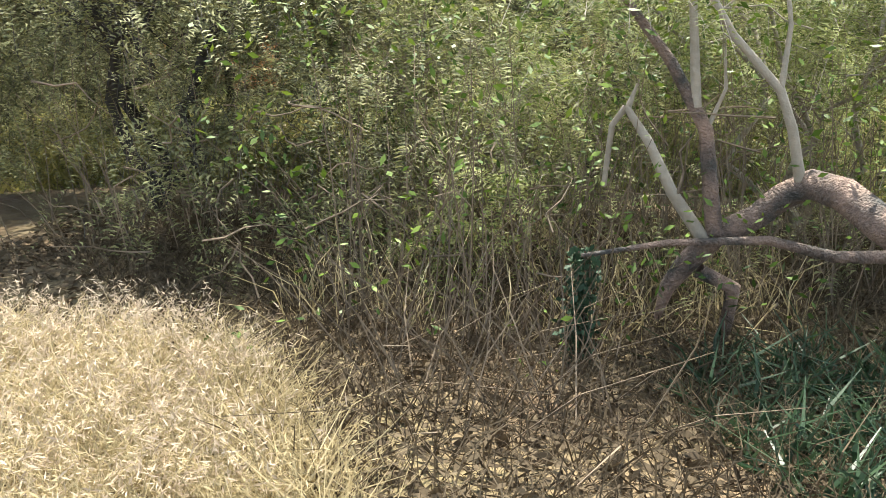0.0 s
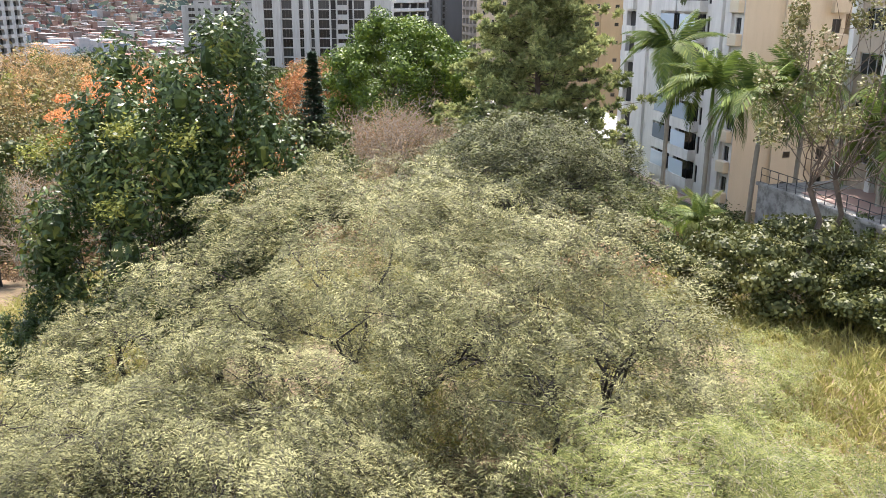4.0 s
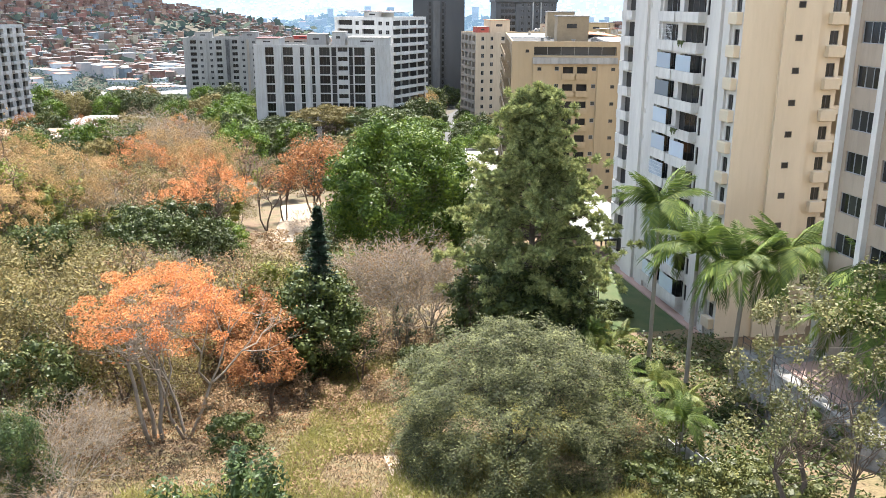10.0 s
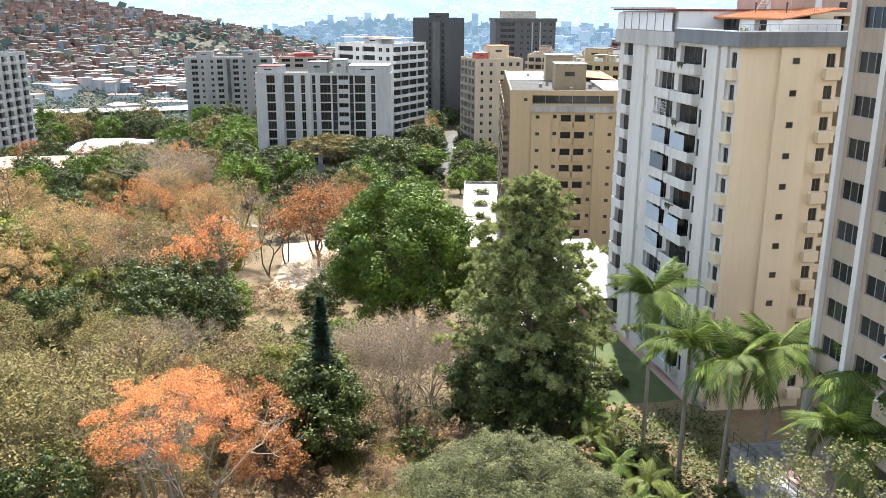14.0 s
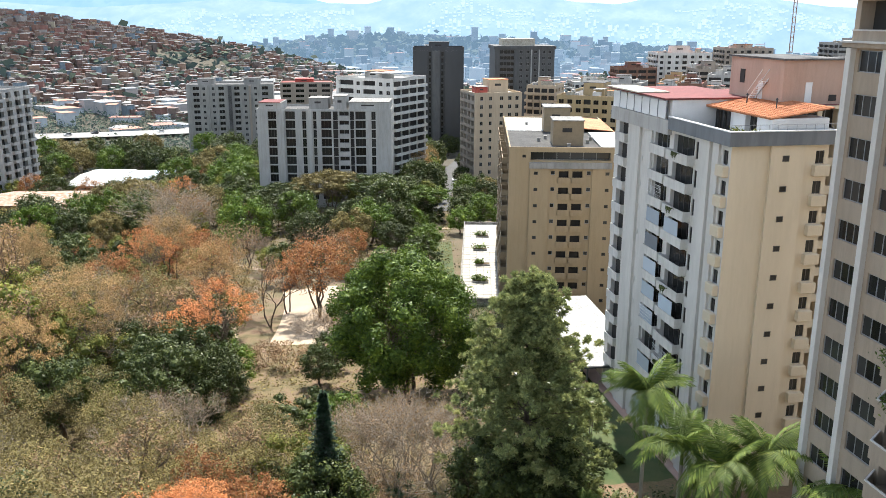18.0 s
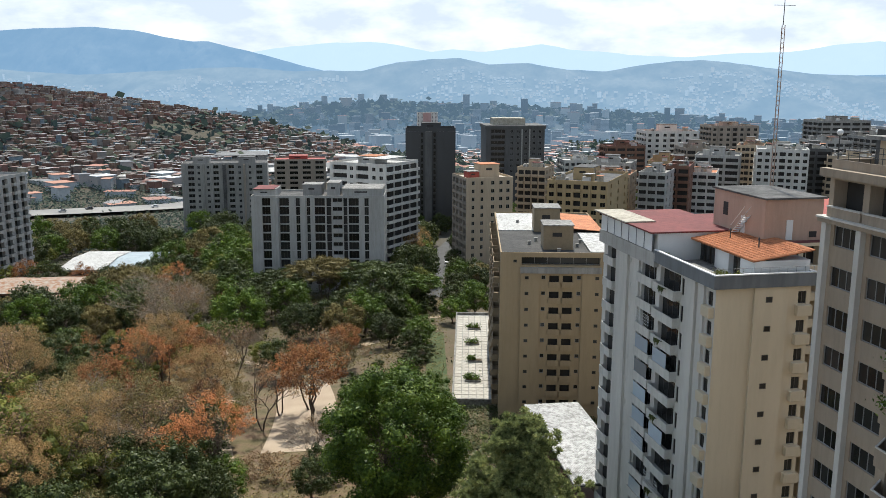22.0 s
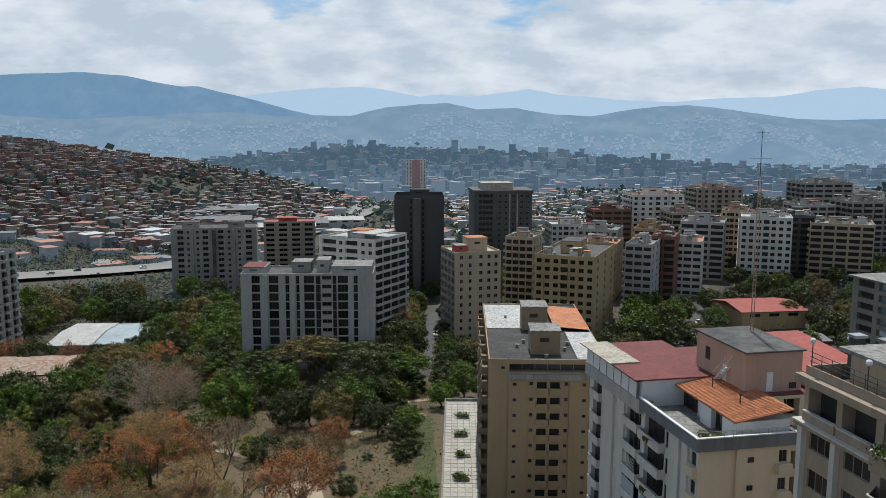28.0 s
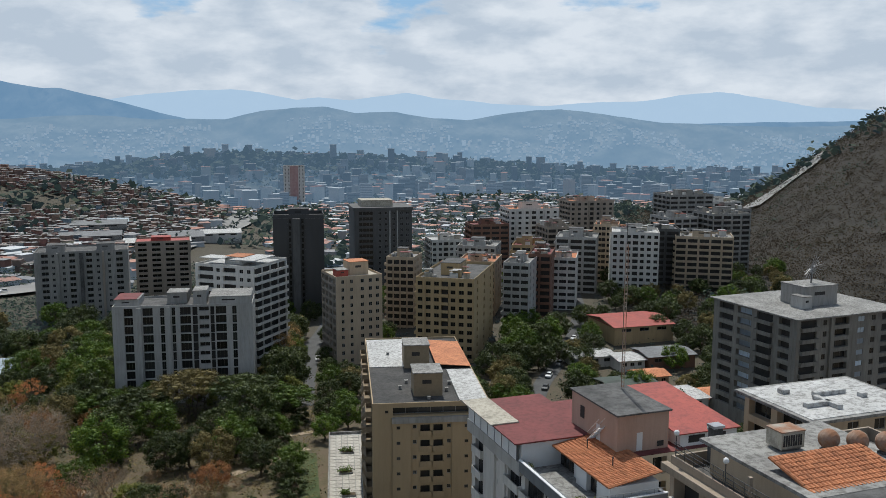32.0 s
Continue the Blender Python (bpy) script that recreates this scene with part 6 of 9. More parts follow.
for name, x, y, w, d, top, mat, kind, n, roof in ROW:
    o = {"out": 0.9, "mat": mat, "glazed": False, "g": 0.5}
    if kind == "win":
        front = cols(n + 1, w, "win", min(1.7, w / (n + 1) * 0.62), {"sill": 0.85, "head": 2.25, "frame": "frame_dark"}) + [("rib", w * j / (n + 1) - 0.3, 0.6, {"out": 0.5}) for j in range(1, n + 1, 2)]
        front[n // 2] = ("balc", w * (n // 2 + 0.5) / (n + 1) - 1.2, 2.4, {**o, "sill": 0.1, "head": 2.4})
    else:
        front = cols(n, w, kind, w / n * 0.82, {**o, "sill": 0.15 if kind == "balc" else 1.0, "head": 2.4})
    side = cols(4, d, "balc", d / 4 * 0.8, {**o, "sill": 0.1 if kind != "win" else 1.0, "head": 2.35}) + [("win", d * j / 4 - 0.4, 0.8, {"sill": 1.0, "head": 2.1}) for j in range(1, 4)]
    ob = tower(name, {"ochre": "ochre yellow", "rust_brown": "rust brown", "off_white": "white", "pale_grey": "pale grey", "mid_grey": "grey", "dark_grey": "slate grey", "brown_grey": "brown", "beige": "beige"}[mat] + " apartment block in a crowded row, cluttered roof", (x, y), -20 + rr.uniform(-4, 5) if y < 415 else 4, w, d, top, -28 if y < 440 else -34, {"all": mat, "left": mat, "right": mat},
               {"front": front, "left": side, "right": cols(3, d, "deep", 2.2, {"sill": 0.8, "head": 2.3, "glazed": False})},
               group="apartment blocks in a row", detail=0, roof=roof, parapet=0.9)
    hh = top - (-28 if y < 440 else -34)
    roof_box(ob, w * 0.3, d * 0.3, w * 0.34, d * 0.3, hh, rr.uniform(2.6, 4.4), mat)
    for _ in range(3):
        bx, by = rr.uniform(1.0, w - 2), rr.uniform(1.0, d - 2)
        part("water_tank", STORE.setdefault("row_tank", Kit().rod((0, 0, 0), (0, 0, 1.5), 0.8, 0.8, M["concrete"], 12).rod((0, 0, 1.5), (0, 0, 1.8), 0.8, 0.3, M["concrete"], 12).mesh("water_tank", True)), ob, pose(bx, by, hh))
        part("aerial", STORE.setdefault("row_aerial", Kit().rod((0, 0, 0), (0, 0, 4.0), 0.05, 0.04, M["dark_metal"], 4).rod((-0.7, 0, 3.6), (0.7, 0, 3.6), 0.03, 0.03, M["dark_metal"], 3).rod((-0.5, 0, 3.2), (0.5, 0, 3.2), 0.03, 0.03, M["dark_metal"], 3).mesh("aerial")), ob, pose(rr.uniform(1, w - 1), rr.uniform(1, d - 1), hh))
    for _ in range(6):
        bx, by, bw = rr.uniform(0.8, w - 4), rr.uniform(0.8, d - 4), rr.uniform(1.6, 3.8)
        part("roof_room", Kit().box(bx, bx + bw, by, by + bw * 0.8, hh, hh + rr.uniform(1.4, 2.6), M[rr.choice((mat, "off_white", "roof_cream"))]).box(bx - 0.2, bx + bw + 0.2, by - 0.2, by + bw * 0.8 + 0.2, hh + 2.62, hh + 2.72, M[rr.choice(("tile_orange", "roof_red", "concrete", "roof_white"))]), ob)
# the grey block and the white-roofed block of the last turn
grey_right = tower("grey_balcony_block", "grey concrete apartment block with deep dark loggias and a rooftop house", (112.5, 183), 14, 34, 29, 17, -14, {"all": "stained_grey"},
                   {"front": [("balc", 1.2, 5.0, {"out": 0.8, "mat": "stained_grey", "glazed": False, "g": 0.5}), win(8.2, 1.2, frame="frame_dark"), ("rib", 10.2, 0.6, {"out": 0.6}), ("deep", 12.0, 4.6, {"sill": 0.6, "head": 2.4, "bars": 2, "frame": "frame_dark"}), win(19.5, 2.2, pane="glass_blue"), win(24, 1.4, frame="frame_dark"), ("deep", 27.5, 5.0, {"sill": 0.6, "head": 2.4, "glazed": False})],
                    "left": [("deep", 2.2, 5.2, {"sill": 0.8, "head": 2.45, "glazed": False}), ("deep", 9.0, 5.0, {"sill": 0.8, "head": 2.45, "pane": "glass_blue", "bars": 2}), ("balc", 15.8, 5.4, {"out": 0.9, "mat": "stained_grey", "glazed": False, "g": 0.5}), ("deep", 23.2, 3.6, {"sill": 0.8, "head": 2.45, "glazed": False})]}, detail=1, roof="concrete", parapet=0.3)
part("eave", Kit().box(-0.8, 34.8, -0.8, 29.8, 31.05, 31.35, M["concrete"]), grey_right)
roof_box(grey_right, 12, 10, 11, 8, 31.3, 5.0, "mid_grey", "concrete")
roof_box(grey_right, 9.5, 8, 3, 4, 31.3, 3.0, "pale_grey", "concrete")
dish = Kit()
for j in range(24):
    a = 2 * math.pi * j / 24
    dish.rod((0, 0, 4.0), (math.cos(a) * 3.4, -0.6, 4.0 + math.sin(a) * 3.4), 0.06, 0.03, M["metal"], 4)
dish.rod((0, 0, 0), (0, 0, 4.2), 0.2, 0.12, M["dark_metal"], 6)
thing("dish_antenna", "open spoked dish antenna on a rooftop house", "antenna", pose(112.5, 183, 22.5, 0, 0, 14) @ pose(18, 14, 0), mesh=dish.mesh("dish_antenna"))
white_roofed = tower("white_roofed_block", "apartment block with a white coated flat roof and vent boxes", (53.5, 83.0), 11, 15.5, 11, 30, -10, {"all": "beige"},
                     {"left": [("deep", 0.8, 3.8, {"sill": 0.5, "skip": 0}), ("deep", 5.6, 4.0, {"sill": 0.5})], "front": cols(4, 15.5, "win", 1.6, {})}, detail=0, roof="roof_white", parapet=0.15)
part("eave", Kit().box(-0.9, 16.4, -0.9, 11.9, 40.0, 40.35, M["concrete"]).box(-0.3, 15.8, -0.3, 11.3, 40.35, 40.42, M["roof_white"]), white_roofed)
for x, y, w_, d_ in ((2, 3, 3.5, 0.7), (6, 6, 4.5, 0.7), (5, 1.5, 0.7, 4), (11, 4, 0.8, 0.8), (3, 8, 1, 1)):
    part("roof_duct", Kit().box(x, x + w_, y, y + d_, 40.42, 40.95, M["roof_white"], 0.05), white_roofed)
left_tower = tower("edge_tower", "grey apartment tower with a pale green rooftop", (-164, 266), -4, 24, 20, 12.3, -26, {"all": "pale_grey"},
                   {"front": cols(4, 24, "balc", 3.6, {"out": 1.0, "mat": "pale_grey", "glazed": False}), "right": cols(4, 20, "balc", 3.0, {"out": 1.0, "mat": "pale_grey", "glazed": False})}, detail=0)


# ---- the crowded hill, the valley city and the hills behind ----
def cubes(xyz, size, mat_list, rng, turn=True, pick=None, roofs=None):
    """Many small houses or blocks as one mesh: walls in one material, flat roofs in another."""
    n = len(xyz)
    a = rng.uniform(0, math.pi, n) if turn is True else np.full(n, turn) + rng.normal(size=n) * 0.12
    c, s = np.cos(a), np.sin(a)
    corners = np.array([(-1, -1), (1, -1), (1, 1), (-1, 1)]) * 0.5
    base = corners[None] * size[:, None, :2]
    x = base[..., 0] * c[:, None] - base[..., 1] * s[:, None] + xyz[:, None, 0]
    y = base[..., 0] * s[:, None] + base[..., 1] * c[:, None] + xyz[:, None, 1]
    lo, hi = np.broadcast_to(xyz[:, None, 2], x.shape), np.broadcast_to((xyz[:, 2] + size[:, 2])[:, None], x.shape)
    walls_v = np.concatenate([np.stack([x, y, lo], -1), np.stack([x, y, hi], -1)], 1).reshape(-1, 3)
    o = np.arange(n)[:, None, None] * 8
    wf = (o + np.array([(0, 1, 5, 4), (1, 2, 6, 5), (2, 3, 7, 6), (3, 0, 4, 7)])[None]).reshape(-1, 4)
    k = 1.12
    xr, yr = (x - xyz[:, None, 0]) * k + xyz[:, None, 0], (y - xyz[:, None, 1]) * k + xyz[:, None, 1]
    t = 0.12 + 0.02 * size[:, 2:3]
    roof_v = np.concatenate([np.stack([xr, yr, hi + 0.02], -1), np.stack([xr, yr, hi + t], -1)], 1).reshape(-1, 3) + 0
    rf = (o + np.array([(4, 5, 6, 7), (0, 1, 5, 4), (1, 2, 6, 5), (2, 3, 7, 6), (3, 0, 4, 7)])[None]).reshape(-1, 4) + 8 * n
    v = np.concatenate([walls_v, roof_v])
    f = np.concatenate([wf, rf])
    idx = np.r_[np.zeros(len(wf), int), np.ones(len(rf), int)]
    return v, f, idx


def haze_mix(m, amount, tone=(0.20, 0.315, 0.44)):
    """Haze for far things, put into the material: a share of pale blue emission stands for the air in between."""
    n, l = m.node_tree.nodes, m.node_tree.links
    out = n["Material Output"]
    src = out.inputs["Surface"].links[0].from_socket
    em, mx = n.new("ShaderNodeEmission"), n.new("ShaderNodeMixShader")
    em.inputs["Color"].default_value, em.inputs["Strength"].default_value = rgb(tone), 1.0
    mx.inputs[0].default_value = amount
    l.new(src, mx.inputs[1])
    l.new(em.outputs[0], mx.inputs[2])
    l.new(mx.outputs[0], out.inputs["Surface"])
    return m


BRICKS = ((0.234, 0.117, 0.078), (0.286, 0.150, 0.098), (0.195, 0.111, 0.085), (0.273, 0.182, 0.137), (0.182, 0.124, 0.098), (0.364, 0.221, 0.143), (0.351, 0.325, 0.299), (0.221, 0.091, 0.065), (0.195, 0.273, 0.325), (0.429, 0.377, 0.260), (0.312, 0.130, 0.098), (0.234, 0.143, 0.104))
SHEETS = ((0.325, 0.319, 0.312), (0.260, 0.208, 0.176), (0.468, 0.455, 0.442), (0.221, 0.176, 0.150), (0.286, 0.150, 0.111), (0.182, 0.156, 0.137), (0.546, 0.533, 0.520), (0.260, 0.254, 0.247), (0.208, 0.130, 0.098), (0.169, 0.143, 0.130))
# brick and sheet tones are blended towards grey, haze put into the base colours
brick_m, sheet_m = islands("hazy_brick_walls", tuple(tuple(v * 0.85 + w * 0.16 for v, w in zip(c, (0.34, 0.31, 0.30))) for c in BRICKS)), islands("hazy_sheet_roofs", tuple(tuple(v * 0.72 + w * 0.16 for v, w in zip(c, (0.36, 0.34, 0.33))) for c in SHEETS), 0.7)
rng = np.random.default_rng(21)
n = 14000
hx, hy = rng.uniform(-900, -60, n * 2), rng.uniform(590, 1350, n * 2)
hz = ground_z(hx, hy)
ok = (hz > -37) & (np.sin(hx * 0.021 + 0.5) * np.sin(hy * 0.017) < 0.72) & (hx < -95)
hx, hy, hz = hx[ok][:n], hy[ok][:n], hz[ok][:n]
hs = np.stack([rng.uniform(3.8, 7.6, len(hx)), rng.uniform(3.8, 7, len(hx)), rng.choice([2.8, 3.2, 5.6, 6.0, 8.4], len(hx), p=[0.3, 0.2, 0.3, 0.12, 0.08])], 1)
v, f, i = cubes(np.stack([hx, hy, hz - 0.8], 1), hs, None, rng)
thing("hillside_houses", "crowded hillside of small bare brick houses with sheet roofs", "houses", kind="stuff", mesh=raw_mesh("hillside_houses", v, f, [brick_m, sheet_m], i))
# low town between: red roofs, white sheds, small blocks
n = 7400
tx, ty = rng.uniform(-700, 1000, n), 500 + 1350 * rng.uniform(0, 1, n) ** 0.8
tz = ground_z(tx, ty)
ok = (tz < -24) & (np.abs(ty - np.interp(tx, [-250, -226, -210, -188, -164, -140, -118], [440, 463, 476, 500, 530, 590, 690])) > 24) & ~((np.abs(tx + 60 - (ty - 900) * 0.05) < 26) & (ty < 1300))
tx, ty, tz = tx[ok], ty[ok], tz[ok]
ts = np.stack([rng.uniform(6, 18, len(tx)), rng.uniform(6, 15, len(tx)), rng.choice([3.5, 4, 6.5, 9], len(tx), p=[0.4, 0.3, 0.2, 0.1])], 1)
v, f, i = cubes(np.stack([tx, ty, tz - 0.8], 1), ts, None, rng)
TOWN = ((0.517, 0.489, 0.460), (0.403, 0.359, 0.301), (0.604, 0.589, 0.560), (0.316, 0.288, 0.259), (0.431, 0.316, 0.230))
TOWN_ROOF = ((0.475, 0.188, 0.106), (0.562, 0.250, 0.138), (0.750, 0.750, 0.750), (0.316, 0.288, 0.273), (0.690, 0.690, 0.675), (0.403, 0.186, 0.115), (0.259, 0.245, 0.237))
# walls and roofs carry a little pale blue emission as haze
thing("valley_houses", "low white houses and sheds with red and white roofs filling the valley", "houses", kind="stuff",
      mesh=raw_mesh("valley_houses", v, f, [haze_mix(islands("town_walls", TOWN), 0.12), haze_mix(islands("town_roofs", TOWN_ROOF, 0.7), 0.12)], i))
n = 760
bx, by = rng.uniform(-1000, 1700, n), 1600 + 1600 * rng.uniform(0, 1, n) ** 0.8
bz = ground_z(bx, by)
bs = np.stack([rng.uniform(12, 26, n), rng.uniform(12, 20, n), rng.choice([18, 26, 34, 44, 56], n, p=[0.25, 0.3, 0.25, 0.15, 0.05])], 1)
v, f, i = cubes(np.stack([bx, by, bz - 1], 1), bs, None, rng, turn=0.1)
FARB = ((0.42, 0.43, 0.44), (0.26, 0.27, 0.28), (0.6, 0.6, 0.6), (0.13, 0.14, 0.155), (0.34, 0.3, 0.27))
# more of the blue haze emission for the farther towers
thing("far_blocks", "hazy apartment towers scattered over the far valley", "buildings", kind="stuff", mesh=raw_mesh("far_blocks", v, f, [haze_mix(islands("far_block_walls", FARB, storeys=3.2), 0.38), haze_mix(islands("far_block_roofs", FARB), 0.4)], i))
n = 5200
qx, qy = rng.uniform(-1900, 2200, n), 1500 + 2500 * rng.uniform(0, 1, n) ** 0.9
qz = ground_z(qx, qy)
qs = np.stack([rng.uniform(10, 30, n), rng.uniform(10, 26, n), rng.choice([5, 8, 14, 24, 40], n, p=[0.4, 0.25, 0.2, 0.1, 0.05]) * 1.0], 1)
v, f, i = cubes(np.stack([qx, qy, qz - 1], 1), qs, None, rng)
# haze is mixed into the far town's walls and roofs as emission
thing("far_town", "hazy far town of pale houses and blocks on the valley floor", "buildings", kind="stuff", mesh=raw_mesh("far_town", v, f, [haze_mix(islands("far_walls", TOWN), 0.42), haze_mix(islands("far_roofs", TOWN_ROOF), 0.42)], i))


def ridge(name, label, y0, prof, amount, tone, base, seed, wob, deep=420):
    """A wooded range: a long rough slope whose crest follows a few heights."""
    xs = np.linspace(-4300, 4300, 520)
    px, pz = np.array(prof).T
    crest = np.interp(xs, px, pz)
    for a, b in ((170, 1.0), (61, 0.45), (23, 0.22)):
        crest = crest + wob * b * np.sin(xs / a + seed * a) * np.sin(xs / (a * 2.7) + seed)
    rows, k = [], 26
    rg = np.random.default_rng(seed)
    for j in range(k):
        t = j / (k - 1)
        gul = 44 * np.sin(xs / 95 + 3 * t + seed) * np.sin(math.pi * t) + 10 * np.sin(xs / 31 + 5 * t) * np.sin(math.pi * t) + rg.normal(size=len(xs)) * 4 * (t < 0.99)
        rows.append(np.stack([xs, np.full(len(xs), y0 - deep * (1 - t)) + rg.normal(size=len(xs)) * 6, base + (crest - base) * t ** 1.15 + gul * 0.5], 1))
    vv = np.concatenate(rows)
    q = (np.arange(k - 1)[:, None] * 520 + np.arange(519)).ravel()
    # the slope's own colours are mostly replaced by blue emission, painted haze
    mat = haze_mix(surface(name + "_woods", (0.02, 0.034, 0.018), (0.26, 0.245, 0.18), 0.016, 0.95, 0.0, 0.75, fine=0.06), amount, tone)
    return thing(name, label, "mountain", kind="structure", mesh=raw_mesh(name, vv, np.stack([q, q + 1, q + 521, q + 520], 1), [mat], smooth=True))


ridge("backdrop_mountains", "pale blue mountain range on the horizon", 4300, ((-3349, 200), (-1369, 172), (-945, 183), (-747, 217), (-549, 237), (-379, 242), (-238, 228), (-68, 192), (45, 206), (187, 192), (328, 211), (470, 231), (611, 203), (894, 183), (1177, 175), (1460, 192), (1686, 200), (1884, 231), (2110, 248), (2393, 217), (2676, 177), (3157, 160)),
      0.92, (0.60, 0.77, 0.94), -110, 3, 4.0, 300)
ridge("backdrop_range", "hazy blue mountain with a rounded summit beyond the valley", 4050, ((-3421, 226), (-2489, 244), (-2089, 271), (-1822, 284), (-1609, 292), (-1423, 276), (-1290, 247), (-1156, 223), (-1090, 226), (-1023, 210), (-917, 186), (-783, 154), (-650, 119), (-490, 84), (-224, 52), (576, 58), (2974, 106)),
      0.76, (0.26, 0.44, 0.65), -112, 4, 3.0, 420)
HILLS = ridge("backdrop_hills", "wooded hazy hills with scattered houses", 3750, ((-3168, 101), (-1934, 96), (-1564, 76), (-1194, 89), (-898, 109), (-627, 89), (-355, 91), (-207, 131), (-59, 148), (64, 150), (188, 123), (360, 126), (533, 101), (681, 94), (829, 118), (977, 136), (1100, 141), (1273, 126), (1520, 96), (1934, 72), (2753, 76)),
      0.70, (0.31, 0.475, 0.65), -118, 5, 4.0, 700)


def clumps(name, label, category, x, y, size, mat, seed, per=7, lift=0.35, high=1.0, kind="stuff", leaf=1.0):
    """Countless small crowns as one mesh: a handful of ragged leaf sheets for each."""
    rg = np.random.default_rng(seed)
    n_ = len(x)
    c = np.stack([x, y, ground_z(x, y) + size * lift], 1)
    off = rg.normal(size=(n_, per, 3)) * (size[:, None, None] * np.array([0.42, 0.42, 0.30 * high]))
    p = (c[:, None] + off).reshape(-1, 3)
    sz = np.repeat(size, per) * rg.uniform(0.5, 1.0, n_ * per)
    return thing(name, label, category, kind=kind, mesh=quads_mesh(name, leaf_quads(rg, p, leaf * sz, up=0.55, long=1.35 if leaf > 0.8 else 1.8), mat))


rg = np.random.default_rng(77)


def spots(n_, x0, x1, y0, y1, keep):
    x, y = rg.uniform(x0, x1, n_), rg.uniform(y0, y1, n_)
    k = keep(x, y)
    return x[k], y[k]


# both woods have blue haze emission mixed in, the second much more
M["far_green"] = haze_mix(leafage("hazy_woods", ((0.02, 0.03, 0.018), (0.035, 0.048, 0.025), (0.06, 0.072, 0.03)), 0.8, 0.15, 0.05), 0.05)
M["farther_green"] = haze_mix(leafage("far_hazy_woods", ((0.02, 0.03, 0.02), (0.03, 0.042, 0.026), (0.045, 0.055, 0.03)), 0.8, 0.1, 0.01), 0.40)
M["scrub"] = leafage("dry_hill_scrub", ((0.042, 0.036, 0.027), (0.056, 0.045, 0.032), (0.075, 0.058, 0.039), (0.046, 0.050, 0.024)), 0.85, 0.35, 0.02, 1.0)
x, y = spots(52000, 120, 760, 300, 950, lambda x, y: (x / y > 0.38) & (x / y < 0.84))
clumps("hill_scrub", "dry brown scrub and small trees covering the hillside", "scrub", x, y, rg.uniform(2.0, 4.6, len(x)), "scrub", 1, 13, leaf=0.36)
x, y = spots(1500, 120, 760, 320, 950, lambda x, y: (x / y > 0.4) & (x / y < 0.84) & (np.sin(x * 0.03) * np.sin(y * 0.025 + 1) > -0.1))
clumps("hill_trees", "dark olive trees dotted over the scrub hillside", "trees", x, y, rg.uniform(3.5, 8, len(x)), "far_green", 9, 22, leaf=0.3)
x, y = spots(5200, 60, 460, 480, 1000, lambda x, y: x / y < 0.44)
clumps("slope_woods", "dark trees between the far houses", "trees", x, y, rg.uniform(4, 9, len(x)), "far_green", 2, 14, leaf=0.38)
x, y = spots(9000, -800, 900, 620, 1800, lambda x, y: np.sin(x * 0.013) * np.sin(y * 0.011 + 1) > -0.25)
clumps("valley_trees", "dark green trees scattered between the valley's houses", "trees", x, y, rg.uniform(5, 12, len(x)), "far_green", 3, 5)
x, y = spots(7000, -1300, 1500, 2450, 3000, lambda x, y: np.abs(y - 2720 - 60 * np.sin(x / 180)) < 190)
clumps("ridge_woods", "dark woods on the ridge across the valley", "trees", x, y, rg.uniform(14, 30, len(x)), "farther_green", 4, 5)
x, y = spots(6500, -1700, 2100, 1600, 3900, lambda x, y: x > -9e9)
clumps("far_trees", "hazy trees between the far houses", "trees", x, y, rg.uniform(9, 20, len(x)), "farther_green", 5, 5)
road_y = lambda x: np.interp(x, [-250, -226, -210, -188, -164, -140, -118], [440, 463, 476, 500, 530, 590, 690])
x, y = spots(9000, -420, -20, 345, 640, lambda x, y: (np.abs(x) / y < 0.75) & ((y - road_y(x) > 24) | (y - road_y(x) < -55) | (x > -120)))
clumps("roadside_trees", "dark trees along the highway", "trees", x, y, rg.uniform(2, 5.5, len(x)), "far_green", 8, 9, leaf=0.5)
x, y = spots(1500, -880, -110, 600, 1250, lambda x, y: np.sin(x * 0.021 + 0.5) * np.sin(y * 0.017) > 0.45)
clumps("hillside_trees", "trees in the gullies of the crowded hill", "trees", x, y, rg.uniform(5, 12, len(x)), "far_green", 6, 6)

# houses dotted over the far hills; they and the far ground get haze mixed in as blue emission
hv = np.array([tuple(v_.co) for v_ in HILLS.data.vertices][: 520 * 21])
hv = hv[rg.choice(len(hv), 5200, replace=False)]
hv = hv[np.sin(hv[:, 0] / 160) * np.sin(hv[:, 1] / 90) > -0.45]
hs = np.stack([rg.uniform(5, 13, len(hv)), rg.uniform(5, 12, len(hv)), rg.choice([5, 7, 10, 22], len(hv), p=[0.45, 0.35, 0.15, 0.05])], 1)
v, f, i = cubes(hv, hs, None, rg)
thing("hill_houses", "pale houses dotted over the hazy far hills", "buildings", kind="stuff", mesh=raw_mesh("hill_houses", v, f, [haze_mix(islands("hill_walls", TOWN), 0.6, (0.48, 0.65, 0.82)), haze_mix(islands("hill_roofs", TOWN_ROOF), 0.6, (0.48, 0.65, 0.82))], i))
cy_ = np.array([p_.center.y for p_ in ground_mesh.polygons])
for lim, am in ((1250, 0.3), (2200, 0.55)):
    g_m = haze_mix(surface("hazy_valley_floor_%s" % ("near" if lim < 2000 else "far"), (0.11, 0.105, 0.08), (0.06, 0.07, 0.045), 0.02, 0.95, 0.0, 0.4, fine=0.2), am)
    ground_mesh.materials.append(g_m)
ground_mesh.materials.append(surface("scrub_hill_soil", (0.040, 0.032, 0.024), (0.030, 0.026, 0.018), 0.05, 0.95, 0.3, 0.5, fine=0.6))
cx_ = np.array([p_.center.x for p_ in ground_mesh.polygons])
